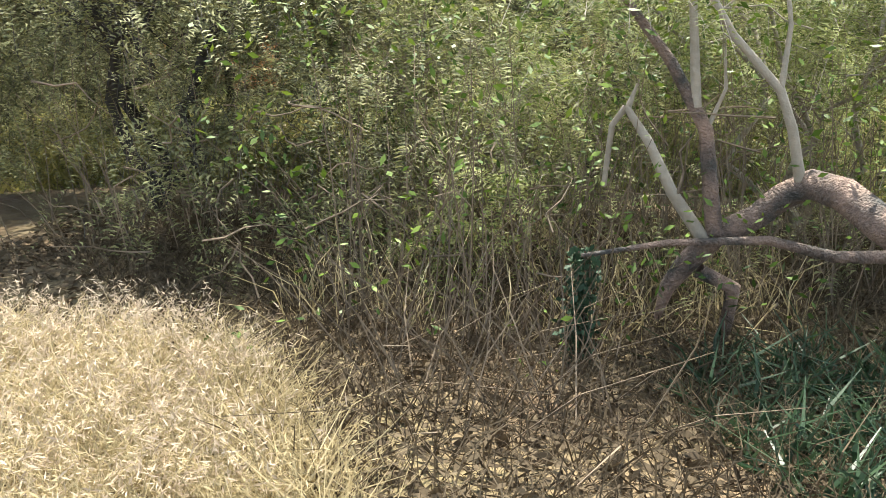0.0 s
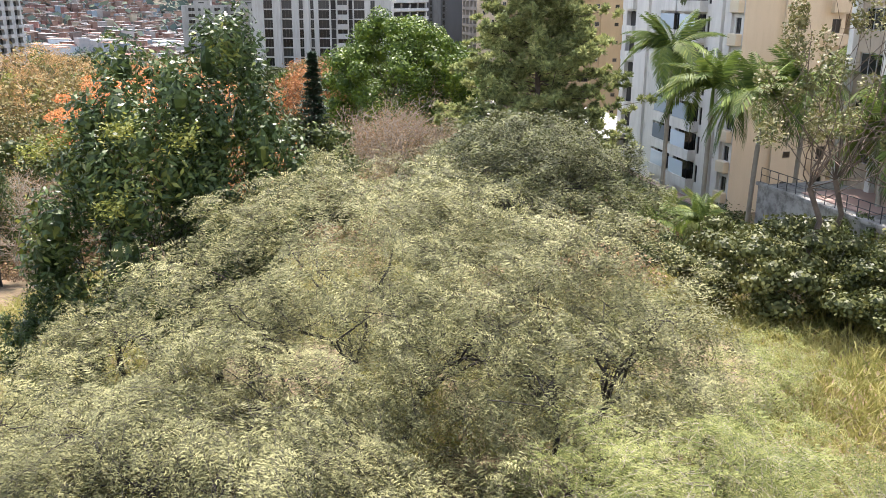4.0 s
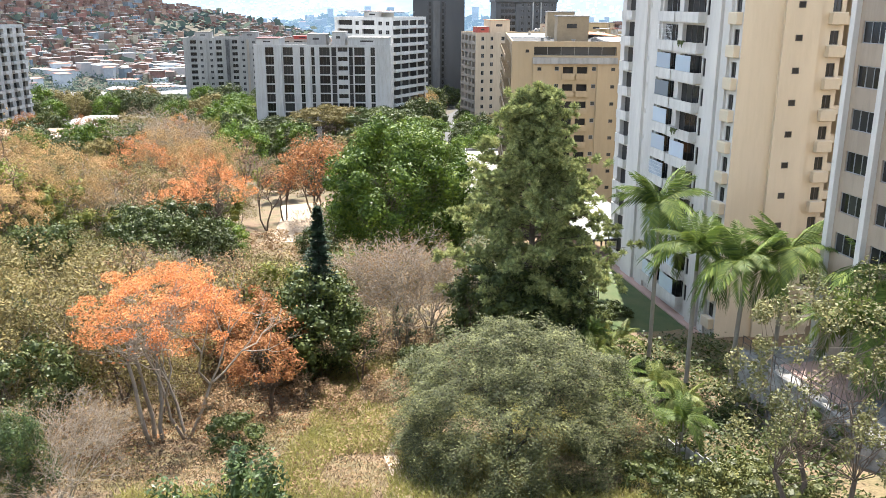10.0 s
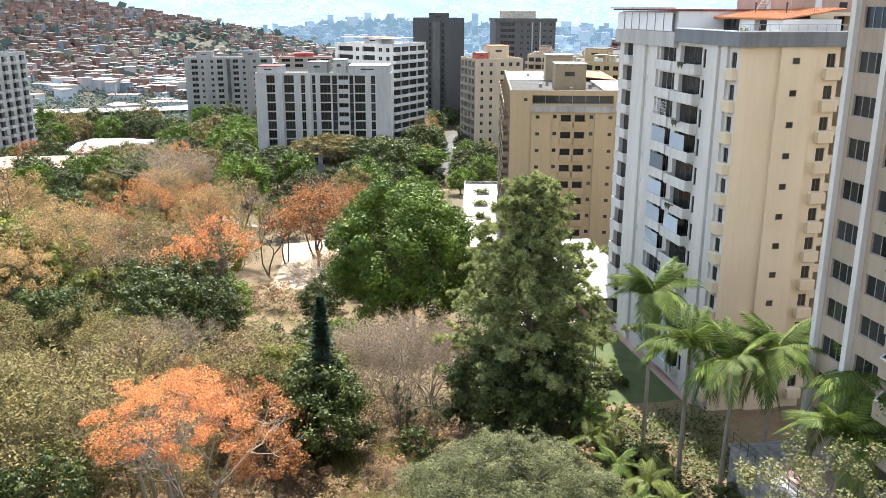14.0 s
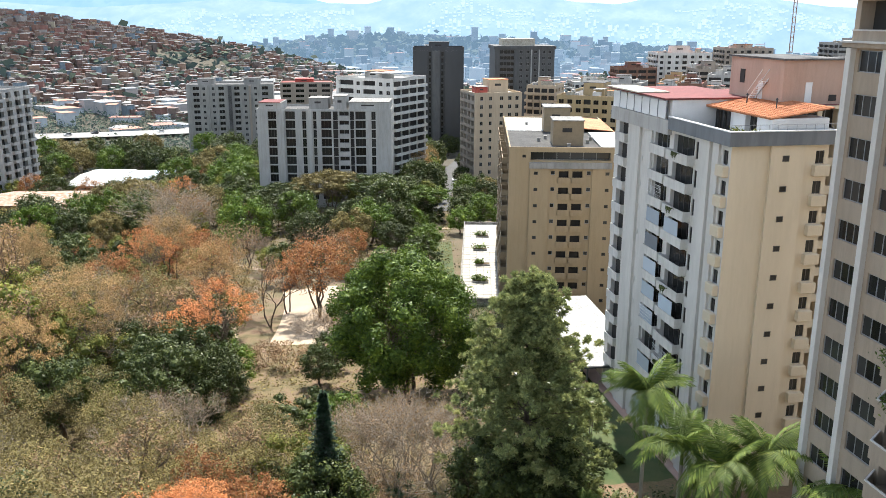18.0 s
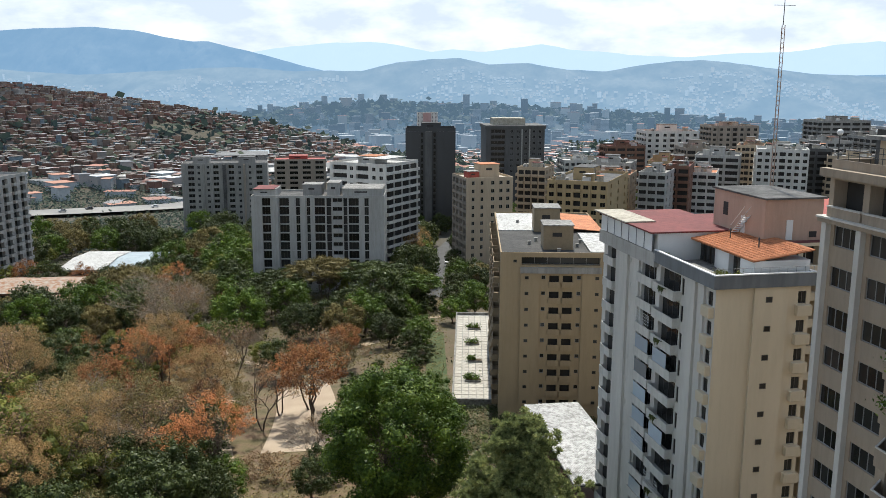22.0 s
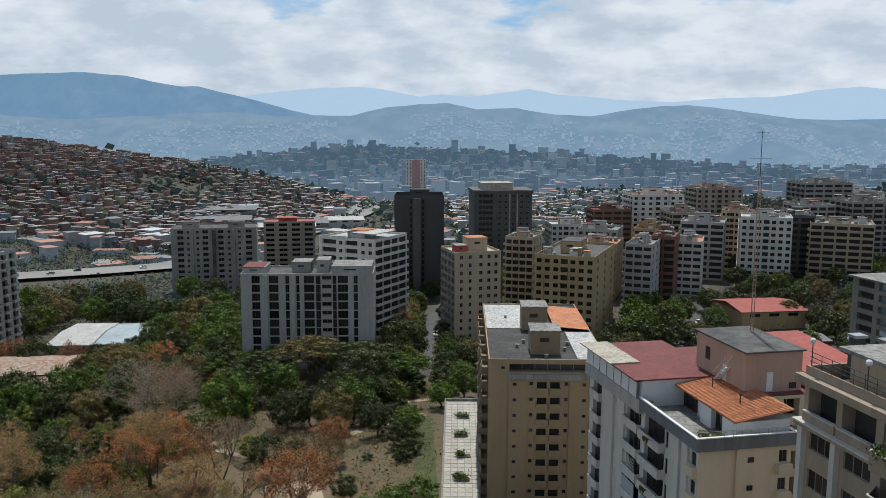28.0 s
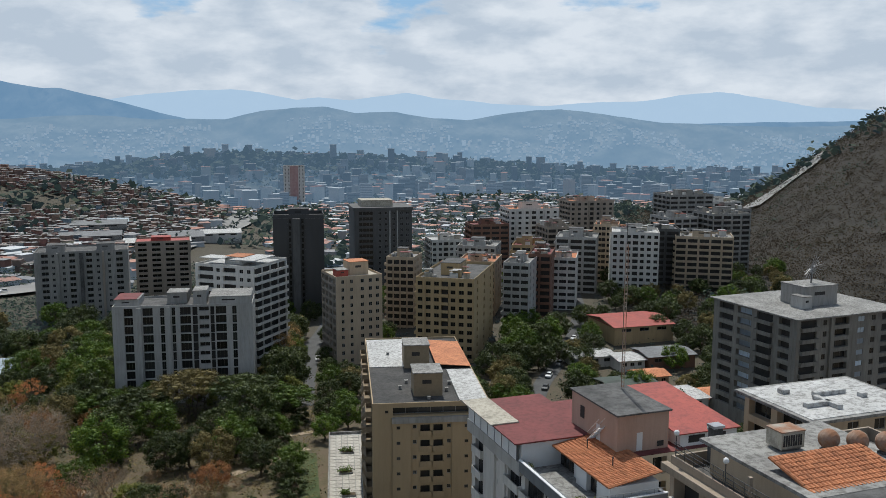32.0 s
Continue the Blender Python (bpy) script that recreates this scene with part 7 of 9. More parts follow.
on_hill = (cx_ > 0.38 * cy_ + 20) & (cy_ > 300) & (cy_ < 1600)
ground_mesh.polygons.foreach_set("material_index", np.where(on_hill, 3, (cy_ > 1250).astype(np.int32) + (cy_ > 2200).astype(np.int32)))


# ---- trees of the park ----
PROTO = {}
rnd = random.Random(19)


def plant(key, maker, x, y, s=1.0, turn=None, dz=-0.05):
    """Sets a tree of a kind at a place; the first of a kind is built, the others are copies."""
    m = at_ground(x, y, rnd.uniform(0, 360) if turn is None else turn, s, dz)
    if key not in PROTO:
        PROTO[key] = maker()
        PROTO[key].matrix_world = m
        return PROTO[key]
    c = copy_thing(PROTO[key], Matrix.Identity(4))
    c.matrix_basis = m
    return c


KINDS = {
    "green": lambda v: broad_tree("green_tree", "round bright green broadleaf tree in the park", 40 + v, 12, 5.6, 10.0, 0.34, 7000, "green", lumps=40, lump=0.27, group="park trees", dense=0.42, low=-0.85),
    "deep": lambda v: broad_tree("dark_green_tree", "dense dark green broadleaf tree in the park", 60 + v, 11, 5.2, 9.6, 0.32, 7000, "deep", lumps=40, lump=0.27, group="park trees", low=-0.9, long=1.6, dense=0.42),
    "olive": lambda v: broad_tree("dry_olive_tree", "half-dry olive brown tree with thin foliage", 80 + v, 9.5, 4.8, 8.4, 0.2, 11000, "olive", bark="bark_pale", lumps=42, lump=0.24, trunk=0.012, stems=3, group="park trees", low=-0.9),
    "yellow": lambda v: broad_tree("yellow_green_tree", "yellow-green broadleaf tree in the park", 100 + v, 9.5, 4.4, 7.8, 0.3, 6000, "yellowish", lumps=34, lump=0.26, trunk=0.014, group="park trees", low=-0.9, dense=0.5),
    "rust": lambda v: broad_tree("rust_tree", "tree with thin rust-coloured dry leaves", 120 + v, 10, 4.6, 7.6, 0.26, 5500, "rust_leaf", lumps=40, lump=0.2, trunk=0.016, group="park trees", stems=2),
    "orange": lambda v: broad_tree("flowering_tree", "tree with sparse orange blossom on bare limbs", 140 + v, 13, 5.0, 7.5, 0.2, 4200, "orange", bark="bark", lumps=46, lump=0.17, trunk=0.015, low=-0.4, group="flowering trees", stems=2),
    "brown": lambda v: bare_tree("bare_brown_tree", "bare brown tree with a few dry leaves", 160 + v, 11, 4.5, "bark", 0.28, 1500, "brown_leaf", stems=2, group="park trees", trunk=0.016, twig=0.02),
    "grey": lambda v: bare_tree("bare_grey_tree", "leafless grey tree with a haze of fine twigs", 180 + v, 8, 4.5, "bark_pale", 0.12, 5200, "brown_leaf", stems=6, depth=5, spread=1.0, trunk=0.010, group="park trees", twig=0.014),
    "bush": lambda v: broad_tree("bush", "low dense green bush", 200 + v, 2.6, 1.9, 2.6, 0.2, 2400, "deep", lumps=20, lump=0.32, low=-0.9, trunk=0.02, group="bushes", category="bush", dense=0.55),
    "amber": lambda v: broad_tree("amber_tree", "tall tree with thin amber and orange-brown leaves", 270 + v, 17, 6.4, 11.0, 0.18, 17000, "amber", bark="bark", lumps=70, lump=0.16, trunk=0.012, group="park trees", stems=3, low=-0.5, hollow=0.5),
    "rain": lambda v: broad_tree("wide_rain_tree", "wide flat-crowned rain tree before the slab", 290 + v, 13.5, 11.0, 7.5, 0.42, 14000, ("green", "olive")[v % 2] if v else "deep", lumps=90, lump=0.17, trunk=0.014, group="park trees", stems=4, low=-0.1, hollow=0.6, dense=0.42),
    "scrub": lambda v: broad_tree("scrub_bush", "low dry brown scrub bush", 220 + v, 3.2, 2.2, 3.0, 0.22, 1300, "brown_leaf", bark="bark_pale", lumps=14, lump=0.32, low=-0.9, trunk=0.012, stems=3, group="bushes", category="bush"),
    "far_green": lambda v: broad_tree("green_tree", "round green broadleaf tree at the park's end", 240 + v, 12, 6.4, 10.5, 0.42, 7500, "green", lumps=44, lump=0.27, group="park trees", low=-0.9, long=1.5, dense=0.4, hollow=0.65),
    "far_deep": lambda v: broad_tree("dark_green_tree", "dense dark green tree at the park's end", 250 + v, 11.5, 6.2, 10.4, 0.42, 7500, "deep", lumps=44, lump=0.27, group="park trees", low=-0.9, long=1.5, dense=0.4, hollow=0.65),
    "far_olive": lambda v: broad_tree("dry_olive_tree", "olive half-dry tree at the park's end", 260 + v, 10.5, 5.6, 9.0, 0.38, 7000, "olive", bark="bark_pale", lumps=44, lump=0.25, group="park trees", low=-0.9, long=1.5, trunk=0.02, dense=0.4, hollow=0.65),
}


def put(kind, x, y, s=1.0, variants=2, turn=None):
    v = rnd.randrange(variants)
    return plant((kind, v), lambda: KINDS[kind](v), x, y, s, turn)


# trees that stand alone, from the flight's start into the valley
big_acacia = umbrella_tree("umbrella_tree", "wide domed feathery thorn tree on the grass slope", 7, 8.2, 7.0, 8200, "acacia_green", limbs=14, leaf=0.36, pairs=2, under=0.75, trunk=0.016, bark="bark_dark", each=9, ln=1.1, fall=1.5, thin=0.06)
big_acacia.matrix_world = at_ground(3.7, 45.0)
near_acacia = umbrella_tree("umbrella_tree", "wide feathery grey-green thorn tree beside the start", 9, 6.9, 6.1, 8600, "acacia", limbs=13, leaf=0.2, pairs=4, under=0.95, bark="bark_dark", trunk=0.012, twigs=14, each=12, ln=0.9, fall=1.2, thin=0.1)
near_acacia.matrix_world = at_ground(-1.7, 15.6)
second = umbrella_tree("umbrella_tree", "feathery thorn tree with a bare bent stem", 12, 6.2, 3.1, 1900, "acacia", limbs=9, leaf=0.2, pairs=3, under=0.55, bark="bark_dark", trunk=0.014, stems=2, each=10, ln=0.85, fall=1.5)
second.matrix_world = at_ground(2.5, 15.2)
light = umbrella_tree("thorn_tree", "light green feathery thorn tree with pale bare twigs", 15, 4.5, 3.7, 3900, "acacia_light", limbs=8, leaf=0.16, pairs=5, under=0.95, bark="bark_pale", thin=0.1, trunk=0.011, twigs=14, each=12, ln=0.75, fall=1.2, bare=(-2.0, 2.7))
light.matrix_world = at_ground(3.3, 8.0)
dark = umbrella_tree("thorn_tree", "low dark thorn tree with crooked black limbs over the thicket", 23, 4.9, 3.6, 4300, "acacia", limbs=13, leaf=0.17, pairs=4, under=0.55, bark="bark_dark", trunk=0.018, stems=3, twigs=30, each=11, ln=0.8, fall=1.0)
dark.matrix_world = at_ground(-3.3, 9.6)
small = umbrella_tree("thorn_tree", "small light green feathery thorn tree", 16, 5.0, 3.5, 1300, "acacia_light", limbs=8, leaf=0.22, pairs=2, under=0.9, bark="bark_pale", trunk=0.011, twigs=18, each=9, ln=0.9, fall=1.2)
small.matrix_world = at_ground(6.0, 17.6, 60, 0.6)
for src, x, y, s, t in ((second, -7.8, 11.0, 0.8, 40), (small, -1.0, 27.0, 0.55, 200), (small, 6.2, 26.5, 0.5, 310), (second, -6.8, 23.0, 0.5, 20), (small, 8.6, 21.0, 0.45, 250), (second, -6.4, 8.2, 0.55, 90), (small, 4.6, 12.6, 0.55, 150), (small, 7.2, 13.6, 0.5, 20), (small, 3.6, 21.5, 0.5, 80)):
    c = copy_thing(src, Matrix.Identity(4))
    c.matrix_basis = at_ground(x, y, t, s)
mango = broad_tree("mango_tree", "dense dark glossy mango tree with yellow flower spikes", 3, 9.2, 2.7, 7.8, 0.2, 22000, "mango", bark="bark_dark", lumps=52, lump=0.25, low=-0.95, long=2.6, dense=0.38, hollow=0.6, trunk=0.012, stems=3)
mango.matrix_world = at_ground(-7.3, 20.2)
mango_2 = broad_tree("mango_tree", "tall leafy mango tree growing beside a wider one", 5, 10.3, 1.7, 8.6, 0.19, 15000, "mango", bark="bark_dark", lumps=40, lump=0.27, low=-0.9, long=2.6, dense=0.38, hollow=0.6, trunk=0.012, stems=2)
mango_2.matrix_world = at_ground(-5.5, 21.0)
for x, y, t, s in ((-33, 58, 210, 1.2), (-20.5, 36.5, 20, 0.6), (-9.4, 18.6, 70, 0.42)):
    c = copy_thing(mango, Matrix.Identity(4))
    c.matrix_basis = at_ground(x, y, t, s)
rs = np.random.default_rng(44)
v = leaf_quads(rs, rs.normal(size=(260, 3)) * np.array([0.22, 0.22, 0.16]), 0.12)
SPIKES = quads_mesh("flower_spike", v, "yellowish")
for x, y, z in ((-1.2, -2.0, 7.6), (0.3, -2.3, 7.9), (-2.2, -1.0, 7.2), (1.4, -1.7, 7.6), (0.1, -2.7, 6.3)):
    part("flower_spike", SPIKES, mango, pose(x, y, z), "yellow-green flower spike")
ORANGE = broad_tree("flowering_tree", "wide orange-flowering tree with bare pale limbs", 31, 12.0, 5.1, 6.4, 0.13, 21000, "orange", bark="bark_pale", lumps=90, lump=0.15, trunk=0.013, low=-0.3, hollow=0.6, stems=3, flat=0.25)
ORANGE.matrix_world = at_ground(-18.3, 50.6)
bare_tree("bare_limbs", "bare branching limbs inside the flowering tree", 32, 10.6, 6, "bark_pale", 0.2, 500, "orange", stems=3, depth=4, trunk=0.012, spread=0.8).matrix_world = at_ground(-17.4, 51.0)
norfolk_tree("norfolk_pine", "slim tiered dark conifer", 4, 14.6, 3.0).matrix_world = at_ground(-10.8, 67.0)
pine = pine_tree("pine_tree", "tall dense pine beside the tower's garden", 6, 23.4, 8.2, 150000)
pine.matrix_world = at_ground(6.9, 72.0)
green_big = broad_tree("rain_tree", "huge round bright green broadleaf tree", 8, 20.0, 9.4, 18.4, 0.40, 60000, "green", lumps=96, lump=0.19, low=-0.9, trunk=0.016, stems=4, dense=0.45, hollow=0.7)
green_big.matrix_world = at_ground(-6.0, 105)
for x, y, s, t in ((-10.9, 65.0, 0.85, 0), (-13.0, 67, 0.7, 90), (3.4, 67.5, 0.85, 40), (9.0, 70.5, 0.8, 150), (6.0, 66.5, 0.6, 250), (-8.6, 66.0, 0.6, 10), (-12, 64.0, 0.55, 200)):
    plant(("deep", 0), lambda: KINDS["deep"](0), x, y, s, t)
for x, y, s in ((-5.4, 75.5, 1.25), (-2.0, 77, 1.05), (-8.5, 79, 1.0), (-0.5, 72, 0.9), (-4.0, 80, 1.0), (-29, 87, 0.95), (-34, 83, 1.0), (-26.5, 31, 0.6)):
    put("grey", x, y, s)
for k, x, y, s in (("olive", -16, 69, 1.0), ("olive", -24, 72, 1.0), ("olive", -31, 76, 1.05), ("rust", -15.0, 62, 0.85), ("yellow", -13.5, 71, 0.95), ("olive", -38, 70, 1.0), ("yellow", -42, 62, 1.0), ("olive", -20, 80, 0.95), ("olive", -36, 84, 1.0), ("olive", -27, 66, 0.85), ("olive", -20, 75, 0.9), ("olive", -45, 78, 1.1), ("olive", -50, 88, 1.1), ("olive", -42, 92, 1.0), ("rust", -24, 64, 0.7),
                   ("orange", -32, 113, 1.2), ("olive", -45.5, 129.4, 1.4), ("olive", -52, 132, 1.5), ("olive", -58, 120, 1.8), ("amber", -40, 138, 1.0), ("olive", -66, 138, 1.3), ("deep", -50, 116, 0.9), ("yellow", -56, 108, 1.7), ("olive", -63, 112, 1.7), ("grey", -47, 112, 1.5), ("grey", -55, 126, 1.8), ("rust", -23.3, 144.2, 1.6), ("brown", -31.4, 141, 1.0), ("yellow", -47, 106, 1.1), ("deep", -36, 104, 1.0), ("deep", -31.5, 102, 0.85), ("deep", -40, 105, 0.9), ("olive", -26.5, 53, 1.45), ("olive", -30, 50, 1.2), ("deep", -25.5, 46, 0.7), ("bush", -39, 98, 1.6), ("bush", -31, 97, 1.6), ("deep", -34, 106, 1.0), ("deep", -46, 114, 0.95), ("green", -37, 98, 0.55), ("deep", -29, 101, 0.7), ("orange", -36, 111, 1.0), ("orange", -30, 150, 0.8), ("brown", -25, 152, 1.2), ("brown", -40, 120, 1.2), ("rust", -62, 150, 1.3), ("orange", -58, 158, 1.25), ("yellow", -70, 130, 1.5), ("brown", -74, 128, 1.8), ("amber", -54, 99, 0.9), ("brown", -57, 104, 1.4), ("yellow", -66, 118, 1.5), ("olive", -38, 63, 1.0), ("grey", -21.5, 41, 0.65), ("grey", -19, 37, 0.6), ("yellow", -62, 128, 1.3), ("rust", -52, 140, 1.2), ("olive", -55, 112, 1.1),
                   ("olive", -62, 96, 1.1), ("brown", -19, 126, 0.6), ("grey", -21, 128, 0.8), ("green", -12.5, 88, 0.6), ("bush", -20, 94, 1.6), ("bush", -15, 96, 1.8), ("scrub", -24, 118, 1.5), ("scrub", -28, 120, 1.3), ("bush", -2.6, 66, 1.0), ("scrub", 1.0, 64, 1.2), ("scrub", 9, 60, 1.2), ("scrub", 6.0, 31, 0.9), ("bush", 8.2, 46, 0.7), ("bush", 10.5, 40, 0.8), ("scrub", 11, 47, 0.9), ("scrub", 2, 29.5, 0.8), ("bush", -13, 47, 1.0), ("scrub", -15, 52, 1.0), ("scrub", -11, 60, 0.8),
                   ("olive", -21, 58, 0.75), ("rust", -13.6, 57, 0.7), ("brown", -24, 57, 0.75), ("olive", -30, 62, 0.9), ("yellow", -27.5, 55, 0.7), ("rust", -19, 65, 0.75), ("brown", -17.5, 71.5, 0.8), ("olive", -34, 66, 0.95), ("grey", -9.5, 70, 0.75), ("brown", -7.2, 63.5, 0.5), ("rust", -22, 69, 0.8), ("olive", -12, 75, 0.8), ("brown", -30, 70, 0.9), ("scrub", -18, 58, 0.9), ("scrub", -8, 57, 0.8), ("scrub", -24, 52, 1.0), ("scrub", -5, 61, 0.8), ("scrub", -29, 48, 1.0), ("scrub", -1.5, 69, 0.9), ("bush", 14.5, 62, 0.9), ("bush", 16.8, 63.5, 0.8), ("bush", 20.5, 55, 1.0), ("bush", 23.2, 53, 1.1), ("bush", 22.4, 47.5, 1.1), ("bush", 24.5, 56.5, 0.9)):
    put(k, x, y, s)
yucca = thing("yucca_clump", "clump of spiky dark green yuccas", "plant")
yv, ry = [], np.random.default_rng(5)
for j in range(9):
    x, y, h = ry.normal() * 0.9, ry.normal() * 0.7, ry.uniform(1.8, 4.2)
    part("stem", Kit().tube([(x * 0.5, y * 0.5, -0.3), (x, y, h)], [0.1, 0.07], M["bark_pale"], 6), yucca)
    d = ry.normal(size=(70, 3)) + np.array([0, 0, 0.5])
    d /= np.linalg.norm(d, axis=1, keepdims=True)
    s_ = np.cross(d, (0.1, 0.2, 1.0))
    s_ /= np.linalg.norm(s_, axis=1, keepdims=True)
    b = np.array([x, y, h]) + np.zeros((70, 3))
    yv.append(np.stack([b, b + d * 0.35 + s_ * 0.035, b + d * 0.85, b + d * 0.35 - s_ * 0.035], 1).reshape(-1, 3))
part("leaves", quads_mesh("leaves", np.concatenate(yv), "norfolk"), yucca)
yucca.matrix_world = at_ground(-4.2, 71.0)
rt = broad_tree("spiny_tree", "thin pale-limbed tree with tufted grey-green leaves", 77, 14.0, 4.6, 10.0, 0.15, 11000, "grey_leaf", bark="bark", lumps=58, lump=0.11, trunk=0.010, low=-0.8, stems=3, long=1.7)
rt.matrix_world = at_ground(15.4, 31.4)
for x, y, t, s in ((20.0, 30, 10, 0.85),):
    c = copy_thing(rt, Matrix.Identity(4))
    c.matrix_basis = at_ground(x, y, t, s)
rb = broad_tree("broad_bush", "wide dense bush with round glossy leaves", 79, 3.6, 4.2, 3.6, 0.17, 17000, "bush_leaf", bark="bark_pale", lumps=54, lump=0.2, low=-0.9, trunk=0.012, stems=3, long=1.4, category="bush", dense=0.5)
rb.matrix_world = at_ground(12.6, 30.8)
for x, y, t, s in ((15.6, 27.5, 200, 0.85), (15.0, 36.5, 300, 0.8), (18.0, 31.0, 120, 0.9)):
    c = copy_thing(rb, Matrix.Identity(4))
    c.matrix_basis = at_ground(x, y, t, s)
for j, (x, y, top, cr) in enumerate(((16.7, 67.3, 7.6, 3.4), (18.4, 61.9, 5.4, 3.4), (21.0, 59.5, 5.0, 3.5), (24.2, 60.0, 5.8, 3.5), (25.5, 50.5, 3.6, 3.4), (28.5, 54.0, 6.0, 3.4))):
    h = top - gz(x, y) - cr * 1.3
    p = palm_tree("royal_palm", "tall royal palm with a smooth grey trunk", 300 + j, h, cr * 1.2, 24, "royal palms")
    p.matrix_world = at_ground(x, y, 50 * j)
for j, (x, y, h) in enumerate(((12.5, 58, 2.4), (13.8, 53, 2.8), (14.6, 49, 2.6), (12.2, 50.5, 2.0), (11.2, 62, 2.6), (10.8, 55.5, 1.6), (13.5, 45.5, 2.0), (15.8, 58, 1.6), (13.0, 65, 2.0), (11.8, 67, 2.4), (12.8, 71, 2.2), (14.4, 68, 1.8), (15.4, 53, 1.4))):
    p = palm_tree("garden_palm", "bushy small garden palm with yellowing fronds", 330 + j, h, 2.0, 12, "garden palms", slim=0.07, mat=("palm_dry", "palm")[j % 3 == 0])
    p.matrix_world = at_ground(x, y, 70 * j)
p = palm_tree("clump_palm", "slender clump palm on the lawn", 350, 4.2, 1.9, 8, slim=0.06, stems=5, mat="palm_dry")
p.matrix_world = at_ground(15.6, 88.0)
for x, y, s in ((11.5, 75, 1.3), (13.2, 77, 1.1), (14.2, 81, 1.0), (12.2, 82, 1.3), (11, 87, 1.2), (10.5, 93, 1.4), (13.0, 73, 0.9), (17.2, 83, 0.8), (16.6, 85, 0.7), (14, 98, 1.2), (9.5, 80, 1.5), (9.2, 100, 1.5)):
    put("bush", x, y, s)

# woods whose kinds change with the place
rp = random.Random(31)
placed = [(-6.5, 105), (-6.5, 99), (-12, 105), (-1, 105)]
for _ in range(3200):
    x, y = rp.uniform(-175, 2), rp.uniform(92, 345)
    if abs(x) / y > 0.62 or (x > -0.5 and y < 330) or (-35 < x < -17 and 124 < y < 172) or (-64 < x < -12 and y > 256) or (x > -17 and y < 116) or (-150 < x < -98 and 270 < y < 335) or (y < 124 and -29 < x < -18):
        continue
    if (-58 < x < 2 and 150 < y < 250 and (y > 232 or rp.random() < 0.86)) or (-66 < x < -54 and 190 < y < 236) or (-146 < x < -100 and 222 < y < 262) or (-6 < x < 2 and 240 < y < 340) or (-15 < x < 2 and 205 < y < 340 and rp.random() < 0.55) or (x > -14 and 140 < y < 205 and rp.random() < 0.7):
        continue
    gap = 6.0 if y < 200 else 7.6
    if any((x - a) ** 2 + (y - b) ** 2 < gap * gap for a, b in placed):
        continue
    placed.append((x, y))
    q = rp.random()
    if y < 190 and x < -34:
        k = "rust" if q < 0.12 else "olive" if q < 0.38 else "amber" if q < 0.44 else "yellow" if q < 0.57 else "brown" if q < 0.63 else "grey" if q < 0.68 else "deep" if q < 0.94 else "orange"
        s = rp.uniform(0.75, 1.15)
    elif y < 200:
        k = "deep" if q < 0.35 else "green" if q < 0.6 else "bush" if q < 0.85 else "olive"
        s = rp.uniform(0.5, 0.8)
    else:
        k = "far_deep" if q < 0.36 else "far_green" if q < 0.62 else "far_olive" if q < 0.86 else "yellow" if q < 0.95 else "rust"
        s = rp.uniform(0.8, 1.2)
    put(k, x, y, s, 3)
for _ in range(130):
    x, y = rp.uniform(-175, -8), rp.uniform(345, 520)
    if abs(x) / y > 0.5 or (-135 < x < -60 and y > 405) or (x < -110 and y > 400):
        continue
    put(rp.choice(("far_deep", "far_deep", "far_green", "far_olive")), x, y, rp.uniform(0.8, 1.2))
for k, x, y, s in (("far_deep", 3.5, 232, 0.7), ("far_green", 8, 240, 0.6), ("far_deep", 4, 249, 0.7), ("far_deep", 10, 254, 0.75), ("far_green", 5, 264, 0.7), ("far_deep", 10.5, 271, 0.65), ("far_deep", 5, 281, 0.6), ("far_deep", -10, 238, 0.9), ("far_green", -12, 250, 0.8), ("far_deep", -10, 262, 0.85),
                   ("far_olive", -13, 275, 0.9), ("far_deep", -10, 288, 0.9), ("amber", -11, 300, 0.75), ("amber", -9, 318, 0.7), ("far_deep", -13, 328, 0.9), ("far_deep", 4, 300, 0.55), ("far_deep", 5, 330, 0.6), ("rust", -8, 306, 0.9), ("far_deep", -16, 222, 0.8), ("bush", -6, 229, 1.6), ("bush", -9, 218, 1.4), ("bush", -4, 236, 1.5), ("far_deep", -15, 206, 0.6), ("bush", -10, 210, 1.5), ("bush", -6, 204, 1.3),
                   ("far_deep", 60, 238, 0.6), ("far_deep", 62, 249, 0.6), ("far_green", 57, 228, 0.7), ("far_deep", 79, 240, 0.55), ("far_deep", 83, 252, 0.5), ("far_green", 76, 230, 0.5), ("far_deep", 92, 246, 0.5), ("far_green", 72, 284, 0.95), ("far_deep", 66, 268, 0.95), ("far_deep", 78, 290, 0.95), ("far_green", 84, 296, 0.9), ("far_deep", 90, 306, 0.95), ("far_deep", 74, 270, 0.8), ("far_deep", 82, 276, 0.75), ("far_deep", 62, 262, 0.8), ("far_deep", 60, 272, 0.9), ("far_green", 66, 280, 0.8), ("far_deep", 70, 290, 0.8), ("far_deep", 76, 300, 0.8), ("far_green", 82, 318, 0.8), ("far_deep", 88, 268, 0.7), ("far_deep", 95, 280, 0.8), ("far_green", 100, 296, 0.7), ("far_deep", 60, 250, 0.7), ("far_deep", 120, 240, 0.8), ("far_deep", 130, 252, 0.9), ("far_green", 118, 262, 0.7), ("far_deep", 136, 280, 0.8), ("far_deep", 128, 300, 0.8), ("far_deep", 140, 320, 0.9)):
    put(k, x, y, s)
